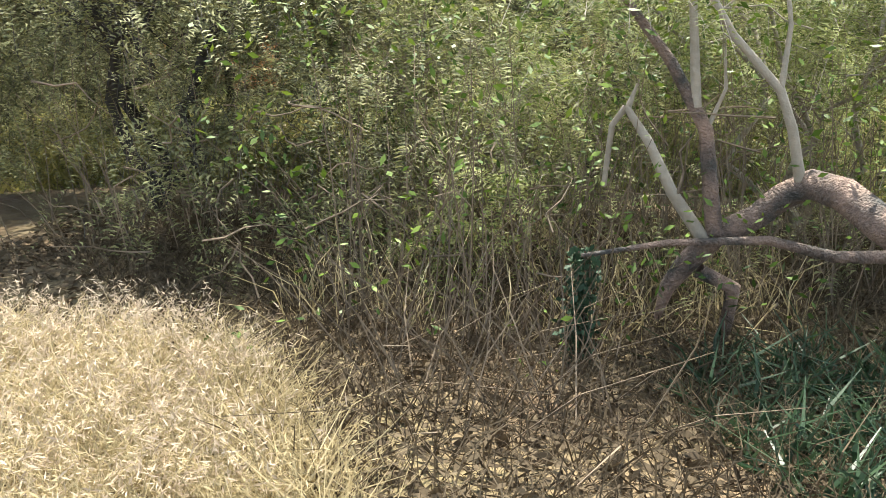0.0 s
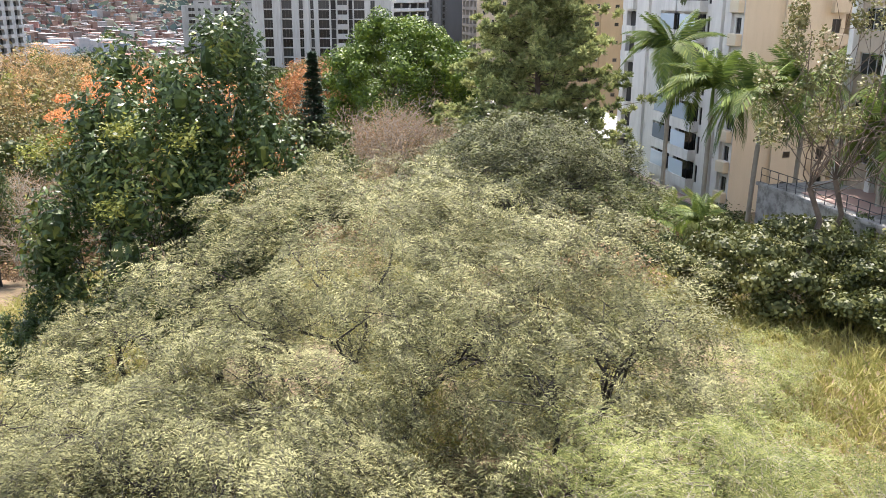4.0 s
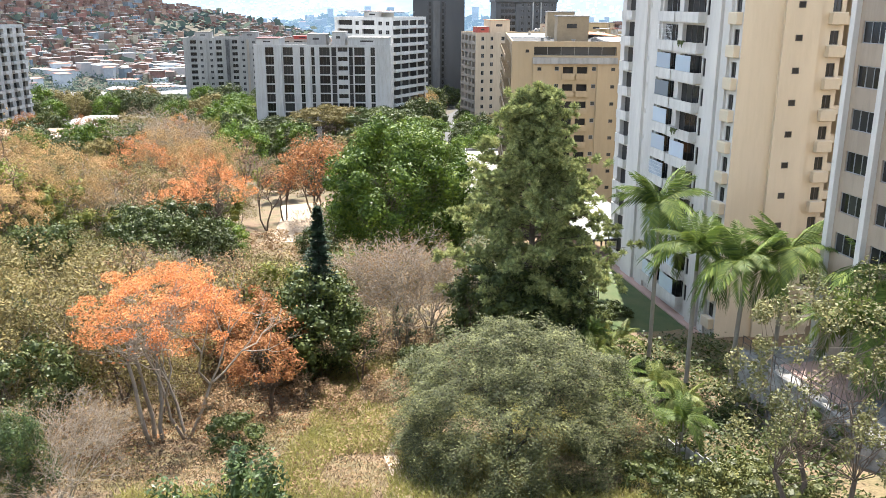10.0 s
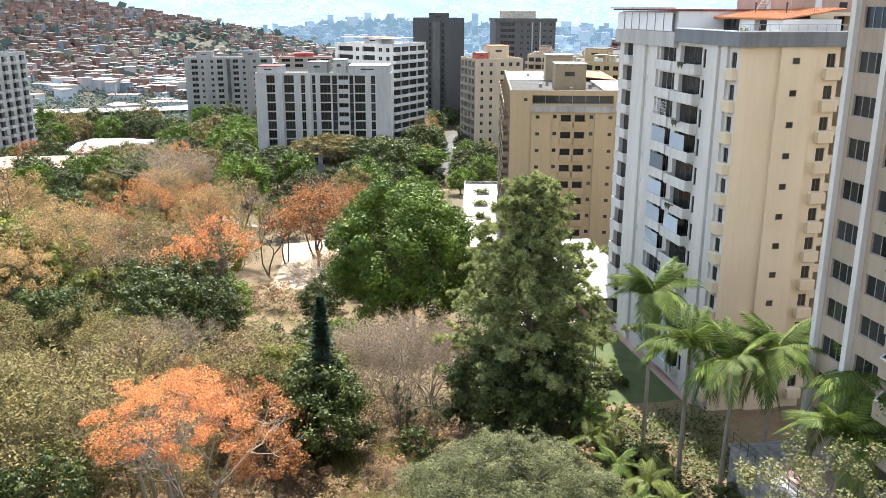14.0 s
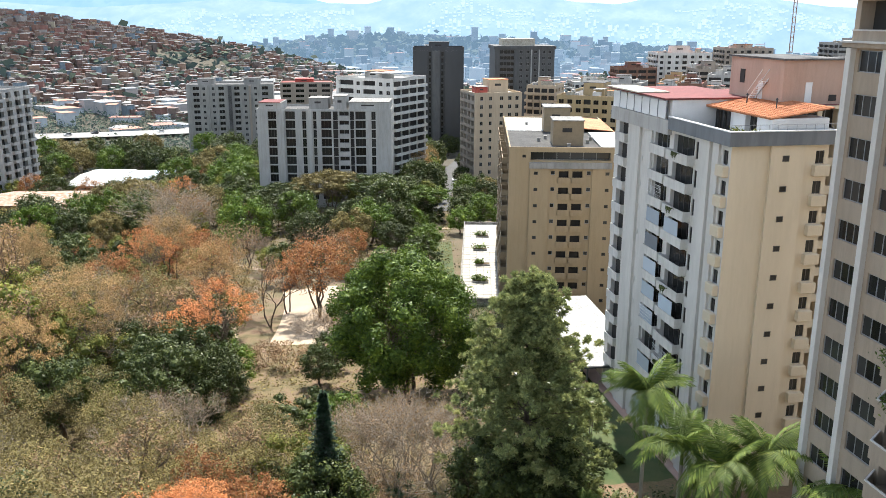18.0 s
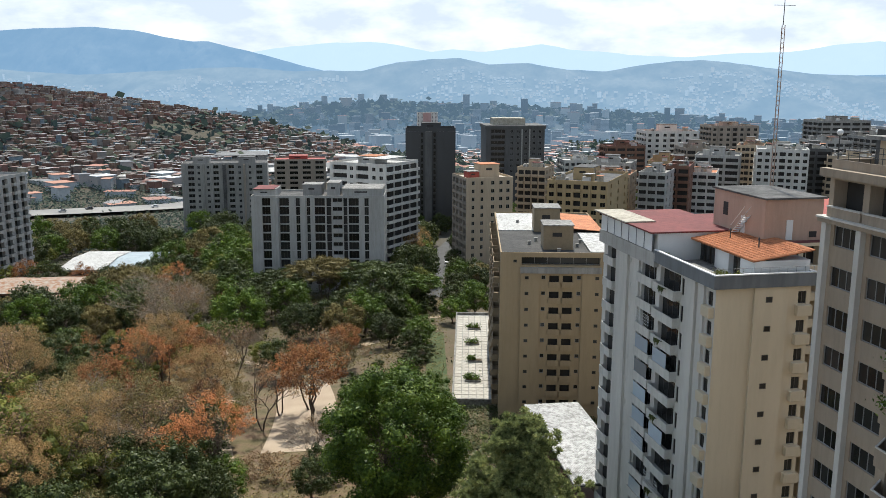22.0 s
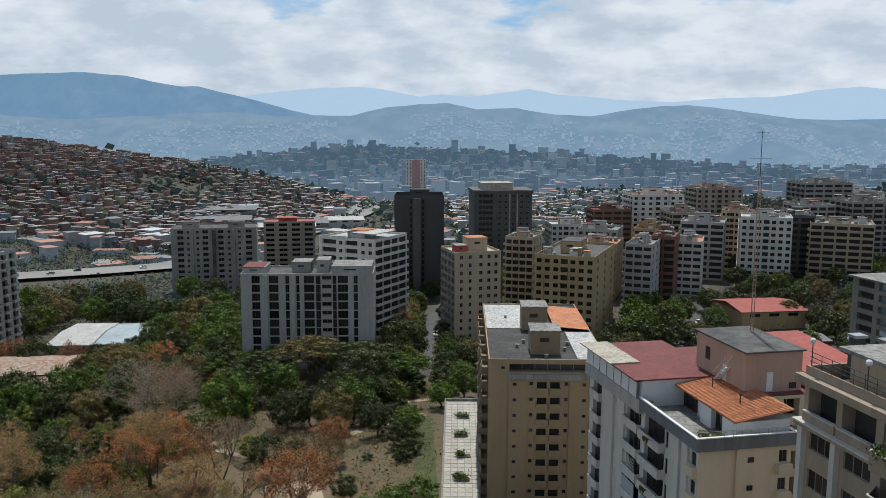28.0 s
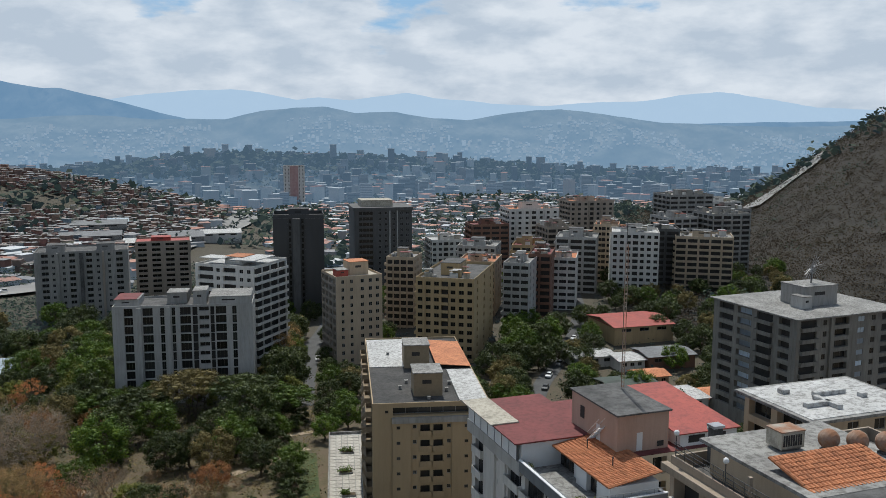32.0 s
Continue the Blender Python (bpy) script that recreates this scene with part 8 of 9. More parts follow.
for k, x, y, s, v in (("rain", -36, 246, 1.05, 1), ("rain", -48, 238, 0.9, 0), ("rain", -20, 241, 1.0, 0), ("rain", -8, 236, 0.75, 2), ("rain", -60, 246, 0.8, 2), ("grey", -72, 214, 2.1, 0), ("grey", -66, 206, 1.7, 1), ("deep", -30, 206, 0.95, 0), ("deep", -13, 196, 0.75, 1), ("deep", -7.5, 187, 0.6, 2), ("bush", -5, 182, 1.5, 0), ("bush", -6.5, 178, 1.2, 1),
                      ("rust", -22, 180, 1.05, 0), ("amber", -58, 170, 1.0, 0), ("rust", -50, 168, 1.3, 1), ("brown", -44, 172, 1.1, 0), ("olive", -64, 182, 1.2, 1), ("orange", -84, 262, 0.9, 0), ("bush", -57, 214, 1.1, 0), ("bush", -58, 220, 1.0, 1), ("bush", -50, 206, 0.8, 0), ("bush", -49, 214, 0.9, 1), ("bush", -48, 222, 0.8, 0), ("scrub", -38, 200, 0.9, 1), ("scrub", -34, 190, 0.8, 0), ("scrub", -26, 196, 0.9, 0), ("scrub", -18, 190, 0.8, 1), ("yellow", -40, 182, 0.7, 0)):
    plant((k, v), lambda: KINDS[k](v), x, y, s)
BLOCKS = ((48, 303), (80, 332), (108, 360), (122, 395), (145, 385), (182, 388), (14, 300), (35, 352), (130, 197), (222, 432), (115, 300), (108, 268))
for _ in range(420):
    x, y = rp.uniform(-16, 240), rp.uniform(205, 420)
    if x / y > 0.62 or any(abs(x - a) < 17 and abs(y - b) < 19 for a, b in BLOCKS) or (x < 34 and y < 215) or abs(x - (69 + (y - 254) * 0.45)) < 6 or abs(x + 1 - (y - 280) * 0.05) < 5:
        continue
    put(rp.choice(("far_deep", "far_green", "far_deep", "far_olive")), x, y, rp.uniform(0.5, 0.85))
for _ in range(90):
    x, y = rp.uniform(28, 130), rp.uniform(100, 205)
    if x / y > 0.75 or (x < 46 and y > 138) or (x < 62 and y < 112) or (x > 106 and y > 175):
        continue
    put(rp.choice(("far_deep", "far_green", "far_deep")), x, y, rp.uniform(0.4, 0.75))


# ---- undergrowth and grass ----
def blades(name, label, x, y, ln, mat, seed, wide=0.012, lean=0.35, plume=0.0):
    """Countless grass blades as one mesh: each two bent quads, some with a feathery head."""
    rg_ = np.random.default_rng(seed)
    n_ = len(x)
    b = np.stack([x, y, ground_z(x, y) - 0.03], 1)
    d = rg_.normal(size=(n_, 3)) * lean
    d[:, 2] = 1
    d /= np.linalg.norm(d, axis=1, keepdims=True)
    s = np.cross(d, rg_.normal(size=(n_, 3)))
    s /= np.linalg.norm(s, axis=1, keepdims=True) + 1e-9
    L = ln[:, None]
    bend = rg_.normal(size=(n_, 3)) * np.array([1, 1, 0]) * 0.25 * L
    mid, tip = b + d * L * 0.55, b + d * L + bend - np.array([0, 0, 0.12]) * L
    w = wide * rg_.uniform(0.6, 1.6, (n_, 1))
    v = np.concatenate([np.stack([b - s * w, b + s * w, mid + s * w * 0.8, mid - s * w * 0.8], 1), np.stack([mid - s * w * 0.8, mid + s * w * 0.8, tip + s * w * 0.15, tip - s * w * 0.15], 1)], 1)
    v = v.reshape(-1, 3)
    if plume:
        m_ = int(n_ * plume)
        t = rg_.uniform(0, 1, (m_, 16, 1))
        k = rg_.choice(n_, m_, replace=False)
        c = tip[k][:, None] * t + mid[k][:, None] * (1 - t) + rg_.normal(size=(m_, 16, 3)) * 0.016
        v = np.concatenate([v, leaf_quads(rg_, c.reshape(-1, 3), 0.045, up=0.2, long=7.0)])
    return thing(name, label, "grass", kind="stuff", mesh=quads_mesh(name, v, mat))


rg = np.random.default_rng(101)
x, y = spots(30000, -3.8, 0.0, 1.7, 5.0, lambda x, y: (x < -0.22 - 0.1 * (y - 2) - 0.12 * (y - 2) ** 2) & (y < 4.5))
blades("dry_grass_mound", "thick mound of pale dry grass with feathery heads", x, y, rg.uniform(0.22, 0.52, len(x)), "straw", 1, 0.003, 0.5, 0.05)
x, y = spots(2600, -3.8, 0.0, 2.6, 4.8, lambda x, y: (x < -0.45 - 0.1 * (y - 2) - 0.1 * (y - 2) ** 2))
blades("grass_plumes", "feathery pinkish grass heads over the dry mound", x, y, rg.uniform(0.3, 0.54, len(x)), "plume", 6, 0.0018, 0.4, 0.8)
x, y = spots(30000, -3.0, 4.4, 2.0, 9, lambda x, y: (x > -0.5 - 0.1 * (y - 2) - 0.12 * (y - 2) ** 2))
blades("dead_brown_grass", "dead brown grass and litter among the brush", x, y, rg.uniform(0.1, 0.5, len(x)), "dead_grass", 2, 0.0035, 0.8)
q_ = np.stack([rg.uniform(-4, 4.6, 26000), rg.uniform(1.8, 9, 26000), np.zeros(26000)], 1)
q_[:, 2] = ground_z(q_[:, 0], q_[:, 1]) + rg.uniform(0, 0.09, 26000)
thing("brush_litter", "brown fallen leaves and broken straw under the brush", "leaves", kind="stuff", mesh=quads_mesh("brush_litter", leaf_quads(rg, q_, 0.075, up=0.75, long=2.2), "dead_grass"))
x, y = spots(1300, -1.1, 2.4, 5.0, 8.2, lambda x, y: np.sin(x * 2.3 + 1) * np.sin(y * 1.9) > -0.45)
blades("thicket_straw", "thin bleached straw standing among the brush", x, y, rg.uniform(0.3, 0.85, len(x)), "straw", 21, 0.0036, 0.4)
x, y = spots(2600, 1.0, 3.6, 2.4, 4.6, lambda x, y: x > 1.25 + 0.2 * abs(y - 3.6))
blades("reed_grass", "dark green broad-bladed reeds in the shade", x, y, rg.uniform(0.2, 0.5, len(x)), "reed", 3, 0.009, 0.75)
x, y = spots(125000, -17, 15, 11, 70, lambda x, y: (np.sin(x * 0.5 + 1) * np.sin(y * 0.33) > -0.5) & ~((x < -10) & (y > 40)) & (np.abs(x + 1.2 - (y - 30) * -0.16 - 1.6 * np.sin(y / 7)) > 0.4))
blades("slope_grass", "tall yellow-green grass on the slope", x, y, rg.uniform(0.4, 0.95, len(x)), "grass", 4, 0.02, 0.45)
x, y = spots(26000, -17, 14, 12, 64, lambda x, y: np.sin(x * 0.4) * np.sin(y * 0.27 + 1) > -0.05)
blades("straw_grass", "bleached straw grass patches on the slope", x, y, rg.uniform(0.4, 0.8, len(x)), "straw", 5, 0.018, 0.5)
x, y = spots(20000, -70, 0, 66, 260, lambda x, y: (np.abs(x) / y < 0.62) & ~((x > -46) & (x < -18) & (y > 128) & (y < 180)))
clumps("undergrowth", "low dry undergrowth and leaf litter under the park trees", "undergrowth", x, y, rg.uniform(0.5, 1.3, len(x)), "olive", 11, 7, 0.25, leaf=0.42)
x, y = spots(9000, -160, 2, 120, 345, lambda x, y: (np.abs(x) / y < 0.62) & ~((x > -46) & (x < -18) & (y < 180)) & ~((x > -15) & (y > 200)) & ~((x > -62) & (y > 150) & (y < 236) & (rg.uniform(0, 1, len(x)) < 0.8)))
clumps("green_undergrowth", "low green undergrowth between the park trees", "undergrowth", x, y, rg.uniform(1.0, 2.4, len(x)), "deep", 12, 9, 0.25, leaf=0.42)
x, y = spots(12500, 1, 27, 40, 150, lambda x, y: np.where(y < 75, (x > 11) & (x < np.where(y < 58, 22, 25)), (x < 15 - 0.12 * (y - 76)) | (y > 132)))
clumps("garden_hedges", "dense green hedges between the garden and the terrace", "undergrowth", x, y, rg.uniform(0.6, 1.6, len(x)), "deep", 15, 14, 0.3, leaf=0.28)
x, y = spots(9000, 18, 250, 120, 480, lambda x, y: (x / y < 0.66) & (np.abs(x - (69 + (y - 254) * 0.45)) > 6) & ~((x < 34) & (y < 215)))
clumps("yard_plants", "hedges and plants in the yards between the blocks", "undergrowth", x, y, rg.uniform(0.8, 2.4, len(x)), "far_green", 13, 7, 0.25, leaf=0.55)
x, y = spots(6000, -38, -3, 46, 105, lambda x, y: np.sin(x * 0.3) * np.sin(y * 0.24) > -0.4)
clumps("leaf_litter", "fallen rust-brown leaves under the flowering tree", "leaves", x, y, rg.uniform(0.12, 0.3, len(x)), "rust_leaf", 14, 4, 0.1, 0.2)

x, y = spots(9000, -48, -3, 38, 82, lambda x, y: (np.abs(x) / y < 0.66) & (np.sin(x * 0.37 + 2) * np.sin(y * 0.29) > -0.55))
clumps("dry_shrubs", "knee-high dry brown shrubs and saplings under the park trees", "shrubs", x, y, rg.uniform(0.35, 1.0, len(x)), "brown_leaf", 16, 12, 0.4, 1.5, leaf=0.26)
x, y = spots(2600, -48, 2, 40, 84, lambda x, y: (np.abs(x) / y < 0.66) & (np.sin(x * 0.21) * np.sin(y * 0.33 + 1) > 0.1))
clumps("green_saplings", "scattered olive-green saplings among the dry shrubs", "shrubs", x, y, rg.uniform(0.5, 1.5, len(x)), "olive", 17, 16, 0.5, 1.8, leaf=0.2)
x, y = spots(60000, -44, -2, 38, 86, lambda x, y: np.abs(x) / y < 0.66)
blades("park_dry_grass", "thin dead grass between the park trees", x, y, rg.uniform(0.15, 0.5, len(x)), "dead_grass", 18, 0.016, 0.7)


# ---- the brush at the start: leaning trunk, thicket, vines ----
lean = thing("leaning_trunk", "leaning pinkish-barked dead trunk with bare upright branches", "tree")
tk = Kit()
tk.tube([(2.75, 4.0, 0.2), (2.45, 4.1, 0.6), (2.25, 4.3, 0.73), (2.14, 4.5, 0.83), (2.04, 4.7, 0.84), (1.92, 4.8, 0.74), (1.79, 4.8, 0.62), (1.6, 4.9, 0.48), (1.45, 4.95, 0.28), (1.36, 5.0, 0.1), (1.33, 5.05, -0.12)],
        [0.105, 0.1, 0.098, 0.095, 0.088, 0.08, 0.075, 0.075, 0.068, 0.05, 0.02], M["bark_pink"], 10)
tk.tube([(2.75, 4.0, 0.2), (2.95, 4.0, -0.4), (3.0, 4.0, -0.9)], [0.105, 0.12, 0.15], M["bark_pink"], 10)
part("trunk", tk.mesh("trunk", True), lean)
for pts, r0, r1 in ((((1.52, 4.9, 0.25), (1.74, 4.9, 0.14), (1.75, 5.0, -0.16), (1.69, 5.1, -0.53), (1.56, 5.2, -0.9), (1.3, 5.3, -0.98)), 0.05, 0.03),
                    (((2.62, 4.7, 0.41), (2.23, 4.7, 0.41), (1.83, 4.7, 0.51), (1.25, 4.7, 0.49), (0.77, 4.7, 0.41)), 0.045, 0.012),
                    (((1.57, 4.85, 0.5), (1.46, 4.85, 1.12), (1.26, 4.95, 1.48), (1.0, 5.05, 1.82), (0.84, 5.15, 2.3)), 0.05, 0.016),
                    (((1.40, 4.87, 1.24), (1.35, 4.95, 1.82), (1.36, 5.05, 2.6)), 0.03, 0.014),
                    (((1.52, 4.85, 0.45), (1.3, 4.85, 0.75), (1.14, 4.85, 1.05), (1.02, 4.95, 1.23)), 0.042, 0.02),
                    (((1.03, 4.95, 1.22), (1.08, 4.97, 1.36)), 0.02, 0.006), (((1.02, 4.95, 1.23), (0.95, 4.97, 1.12), (0.93, 5.0, 0.75)), 0.02, 0.016),
                    (((1.97, 4.7, 0.86), (1.89, 4.7, 1.15), (1.8, 4.7, 1.36), (1.54, 4.8, 1.65), (1.37, 4.9, 1.95), (1.3, 5.0, 2.5)), 0.032, 0.014),
                    (((1.8, 4.7, 1.36), (1.83, 4.75, 1.7), (1.74, 4.8, 2.2)), 0.018, 0.008), (((1.46, 4.85, 1.1), (1.55, 4.85, 1.35), (1.52, 4.85, 1.6)), 0.015, 0.005)):
    rs2 = np.linspace(r0, r1, len(pts))
    part("branch", Kit().tube(pts, rs2, M["bark_pink" if r0 > 0.044 else "bark_pale"], 8).mesh("branch", True), lean)
rb2 = np.random.default_rng(61)
brush = Kit()
for _ in range(1500):
    x, y = rb2.uniform(-3.4, 4.6), 3.4 + 6.0 * rb2.uniform(0, 1) ** 1.2
    if (x < -0.6 + 0.3 * (4.6 - y) and y < 5.6) or (x > 0.9 and y < 5.3) or (x < -0.7 and rb2.random() < 0.75):
        continue
    z, h = gz(x, y), rb2.uniform(0.3, 0.9) if y < 4.7 else rb2.uniform(0.5, 2.1)
    d = rb2.normal(size=2) * 0.42
    m_ = (x + d[0] * 0.5 + rb2.normal() * 0.06, y + d[1] * 0.5, z + h * 0.6)
    brush.tube([(x, y, z - 0.05), m_, (x + d[0], y + d[1], z + h)], [0.005, 0.004, 0.0015], M["bark_brush"], 3)
thing("dry_thicket", "thicket of thin dry brown stems", "brush", kind="stuff", mesh=brush.mesh("dry_thicket"))
tang = Kit()
for _ in range(170):
    a = np.array([rb2.uniform(-2.5, 3.6), rb2.uniform(4.8, 8.0), 0.0])
    a[2] = gz(a[0], a[1]) + rb2.uniform(0.05, 1.5)
    ps = [a]
    w = rb2.normal(size=3) * np.array([1, 0.6, 0.35])
    for _k in range(5):
        w = w * 0.75 + rb2.normal(size=3) * np.array([0.5, 0.4, 0.4])
        ps.append(ps[-1] + w / np.linalg.norm(w) * 0.13)
    tang.tube(ps, np.linspace(0.008, 0.002, 6), M["bark_brush"], 4)
thing("tangled_twigs", "tangle of pale fallen twigs", "brush", kind="stuff", mesh=tang.mesh("tangled_twigs"))
p = np.stack([rb2.uniform(-1.4, 4.2, 9000), rb2.uniform(4.2, 8.5, 9000), np.zeros(9000)], 1)
p[:, 2] = ground_z(p[:, 0], p[:, 1]) + rb2.uniform(0, 1, 9000) ** 0.8 * 2.6
keep = np.sin(p[:, 0] * 3.1) * np.sin(p[:, 2] * 3.7 + p[:, 1] * 2) > -0.15
thing("brush_leaves", "sparse small green leaves over the brush", "leaves", kind="stuff", mesh=quads_mesh("brush_leaves", leaf_quads(rb2, p[keep], 0.065, long=2.4), "green"))
p2 = np.stack([rb2.uniform(-5.2, 4.6, 2500), rb2.uniform(5.5, 9.5, 2500), np.zeros(2500)], 1)
p2[:, 2] = ground_z(p2[:, 0], p2[:, 1]) + rb2.uniform(0.4, 3.4, 2500) * np.clip(1.15 - 0.1 * np.abs(p2[:, 0]), 0.7, 1)
p2 = p2[~((p2[:, 0] < -0.8) & (p2[:, 2] < 1.6) & (rb2.random(len(p2)) < 0.8)) & (np.sin(p2[:, 0] * 1.7 + 1) * np.sin(p2[:, 2] * 2.0 + p2[:, 1] * 0.9) > -0.2) & ~((p2[:, 0] < -0.8) & (p2[:, 1] < 6.2))]
w2 = rb2.normal(size=(len(p2), 3)) * np.array([0.8, 0.8, 0.3]) + np.array([0, 0, -0.75])
w2 /= np.linalg.norm(w2, axis=1, keepdims=True)
hang, stalks = sprays(rb2, p2, w2, rb2.uniform(0.4, 0.85, len(p2)), 8, 0.15, 5)
hs_ = thing("hanging_sprays", "hanging grey-green feathery sprays among the brush", "leaves", kind="stuff", mesh=quads_mesh("hanging_sprays", hang, "acacia"))
part("stalk", quads_mesh("stalk", stalks, "bark_brush"), hs_)
vine = np.stack([0.79 + rb2.normal(size=1500) * 0.045, 4.75 + rb2.normal(size=1500) * 0.06, rb2.uniform(-1.15, 0.42, 1500)], 1)
climber = thing("hanging_vine", "dark green vine hanging from a branch tip", "vine")
part("leaves", quads_mesh("leaves", leaf_quads(rb2, vine, 0.055, droop=0.6, long=1.8), "norfolk"), climber)
for dx_ in (-0.02, 0.015, 0.04):
    part("stem", Kit().tube([(0.78 + dx_, 4.72, 0.43), (0.8 + dx_ * 1.6, 4.76, -0.1), (0.79 - dx_, 4.74, -0.6), (0.8 + dx_, 4.76, -1.2)], [0.007, 0.006, 0.005, 0.004], M["bark_brush"], 5), climber)


# ---- roads, paths, low houses and gardens ----
def ribbon(name, label, pts, width, mat, lift=0.06, step=4.0, category="road"):
    """A road laid over the ground along points, with a slight thickness."""
    ps = [np.array(p, float) for p in pts]
    line = []
    for a, b in zip(ps[:-1], ps[1:]):
        m_ = max(1, int(np.linalg.norm(b - a) / step))
        line += [a + (b - a) * k / m_ for k in range(m_)]
    line.append(ps[-1])
    line = np.array(line)
    for _ in range(3):
        line[1:-1] = (line[:-2] + 2 * line[1:-1] + line[2:]) / 4
    d = np.gradient(line, axis=0)
    d /= np.linalg.norm(d, axis=1, keepdims=True)
    nrm = np.stack([-d[:, 1], d[:, 0]], 1) * width / 2
    rows = []
    for k in np.linspace(-1, 1, 5):
        q = line + nrm * k
        rows.append(np.stack([q[:, 0], q[:, 1], ground_z(q[:, 0], q[:, 1]) + lift], 1))
    m_ = len(line)
    v = np.concatenate(rows)
    f = np.concatenate([np.stack([np.arange(m_ - 1) + r * m_, np.arange(1, m_) + r * m_, np.arange(1, m_) + (r + 1) * m_, np.arange(m_ - 1) + (r + 1) * m_], 1) for r in range(4)])
    return thing(name, label, category, kind="structure", mesh=raw_mesh(name, v, f[:, ::-1], [M[mat]], smooth=True))


ribbon("road_street", "grey asphalt street between the apartment blocks", ((62, 232), (70, 254), (87, 285), (101, 316), (112, 345), (120, 380)), 5.5, "asphalt", 0.15)
ribbon("road_lane", "lane leading to the slabs past parked cars", ((-4, 250), (-3.5, 278), (-1.4, 327), (3, 347), (8, 380)), 7, "asphalt", 0.15)
ribbon("road_highway", "pale concrete highway across the valley", ((-300, 400), (-250, 440), (-226, 463), (-210, 476), (-188, 500), (-164, 530), (-140, 590), (-118, 690), (-78, 880), (-70, 980), (-99, 1060), (-150, 1180)), 26, "road_pale", 2.0, 10)
ribbon("road_hill_highway", "highway cut along the scrub hillside", ((368, 684), (389, 703), (404, 715), (424, 728), (443, 737), (454, 733), (514, 823)), 20, "road_pale", 2.5, 6)
ribbon("path_1", "pale footpath through the park", ((-36, 104), (-33, 123), (-40, 144), (-41, 160)), 2.6, "sand", 0.12, 2, "path")
ribbon("path_2", "pale footpath through the park", ((-50, 190), (-54.6, 202), (-60, 215), (-59, 228)), 2.4, "sand", 0.12, 2, "path")
ribbon("path_3", "pale footpath along the terrace garden", ((-22, 197), (-12, 205), (-2, 212)), 2.4, "sand", 0.12, 2, "path")
ribbon("path_4", "pale footpath along the terrace garden", ((-18, 223), (-8, 224), (-0.5, 225.5)), 2.2, "sand", 0.12, 2, "path")
ribbon("lawn_strip", "strip of mown grass beside the paved terrace", ((-0.9, 150), (-1.6, 180), (-2.2, 208)), 4.4, "lawn", 0.15, 2, "lawn")
ribbon("path_6", "pale footpath through the garden", ((-54, 196), (-46, 188), (-38, 184)), 2.0, "sand", 0.12, 2, "path")
ribbon("path_5", "worn dusty track down the grass slope", ((-1.5, 32), (-2.4, 40), (-4.0, 48), (-6.2, 57), (-7.6, 64), (-4, 72)), 0.8, "sand", 0.06, 1.0, "path")
ribbon("clearing_1", "bare sandy clearing in the park", ((-24, 130), (-24.5, 142), (-26, 156), (-29, 168)), 11, "sand", 0.08, 2, "clearing")
lk = A_M @ Vector((-10.2, 2.0, 0))
thing("lawn", "shaded mown lawn at the tower's foot", "lawn", pose(lk.x, lk.y, -10.75, 0, 0, 11), kind="structure", mesh=Kit().box(0, 9.2, 0, 30, -3.5, 0, M["lawn"]).mesh("lawn"))
walkway = thing("walkway", "pinkish walkway and low wall along the tower", "walkway", pose(lk.x, lk.y, -10.75, 0, 0, 11), kind="structure")
part("paving", Kit().box(9.2, 10.9, 0, 30, -1.2, 0.16, M["pink_tile"]), walkway)
part("kerb", Kit().box(-0.3, 0.0, 0, 30, -1.6, 0.5, M["concrete"]).box(0, 9.2, 30, 30.4, -1.5, 0.7, M["roof_white"]), walkway)
for j in range(7):
    part("stepping_slab", STORE.setdefault("stepping", Kit().box(0, 0.9, 0, 0.55, 0, 0.05, M["concrete"], 0.02).mesh("stepping_slab")), walkway, pose(1.2 + 1.1 * j, 21.5 - 0.3 * j, 0.005, 0, 0, 12))
part("ramp", Kit().box(-1.2, 7.5, 24.0, 27.6, -1.0, 0.25, M["roof_cream"]), walkway, None, "pale concrete ramp")
fence = thing("sheet_fence", "low weathered grey sheet fence across the grass slope", "fence")
for j in range(9):
    fx, fy = 12.2 + 0.3 * j, 49.5 - 0.9 * j
    at_ = pose(fx, fy, gz(fx, fy), 0, 0, -71.6)
    part("panel", STORE.setdefault("fence_panel", Kit().box(0.05, 0.93, -0.02, 0.02, 0.08, 1.2, M["roof_white"]).mesh("panel")), fence, at_)
    part("post", STORE.setdefault("fence_post", Kit().box(-0.04, 0.04, -0.04, 0.04, -0.3, 1.32, M["old_concrete"]).mesh("post")), fence, at_)
ret = thing("retaining_wall", "grey retaining wall with a railed terrace over the garden", "wall", pose(20.6, 57.0, 0, 0, 0, -76), kind="structure")
part("wall", Kit().box(0, 26, 0, 6.0, -13, -3.6, M["concrete"]), ret)
part("coping", Kit().box(-0.1, 26.1, -0.15, 0.25, -3.6, -3.4, M["concrete"]), ret)
fk = Kit()
for j in range(28):
    fk.box(0.1 + 0.95 * j, 0.14 + 0.95 * j, 0.05, 0.09, -3.4, -2.4, M["dark_metal"])
fk.box(0.1, 25.8, 0.05, 0.09, -2.44, -2.4, M["dark_metal"]).box(0.1, 25.8, 0.05, 0.09, -2.9, -2.87, M["dark_metal"])
part("rail", fk, ret, None, "dark metal rail")
part("patio", Kit().box(3, 9, 1.2, 5.5, -3.6, -3.5, M["pink_tile"]), ret, None, "pinkish paved patio")


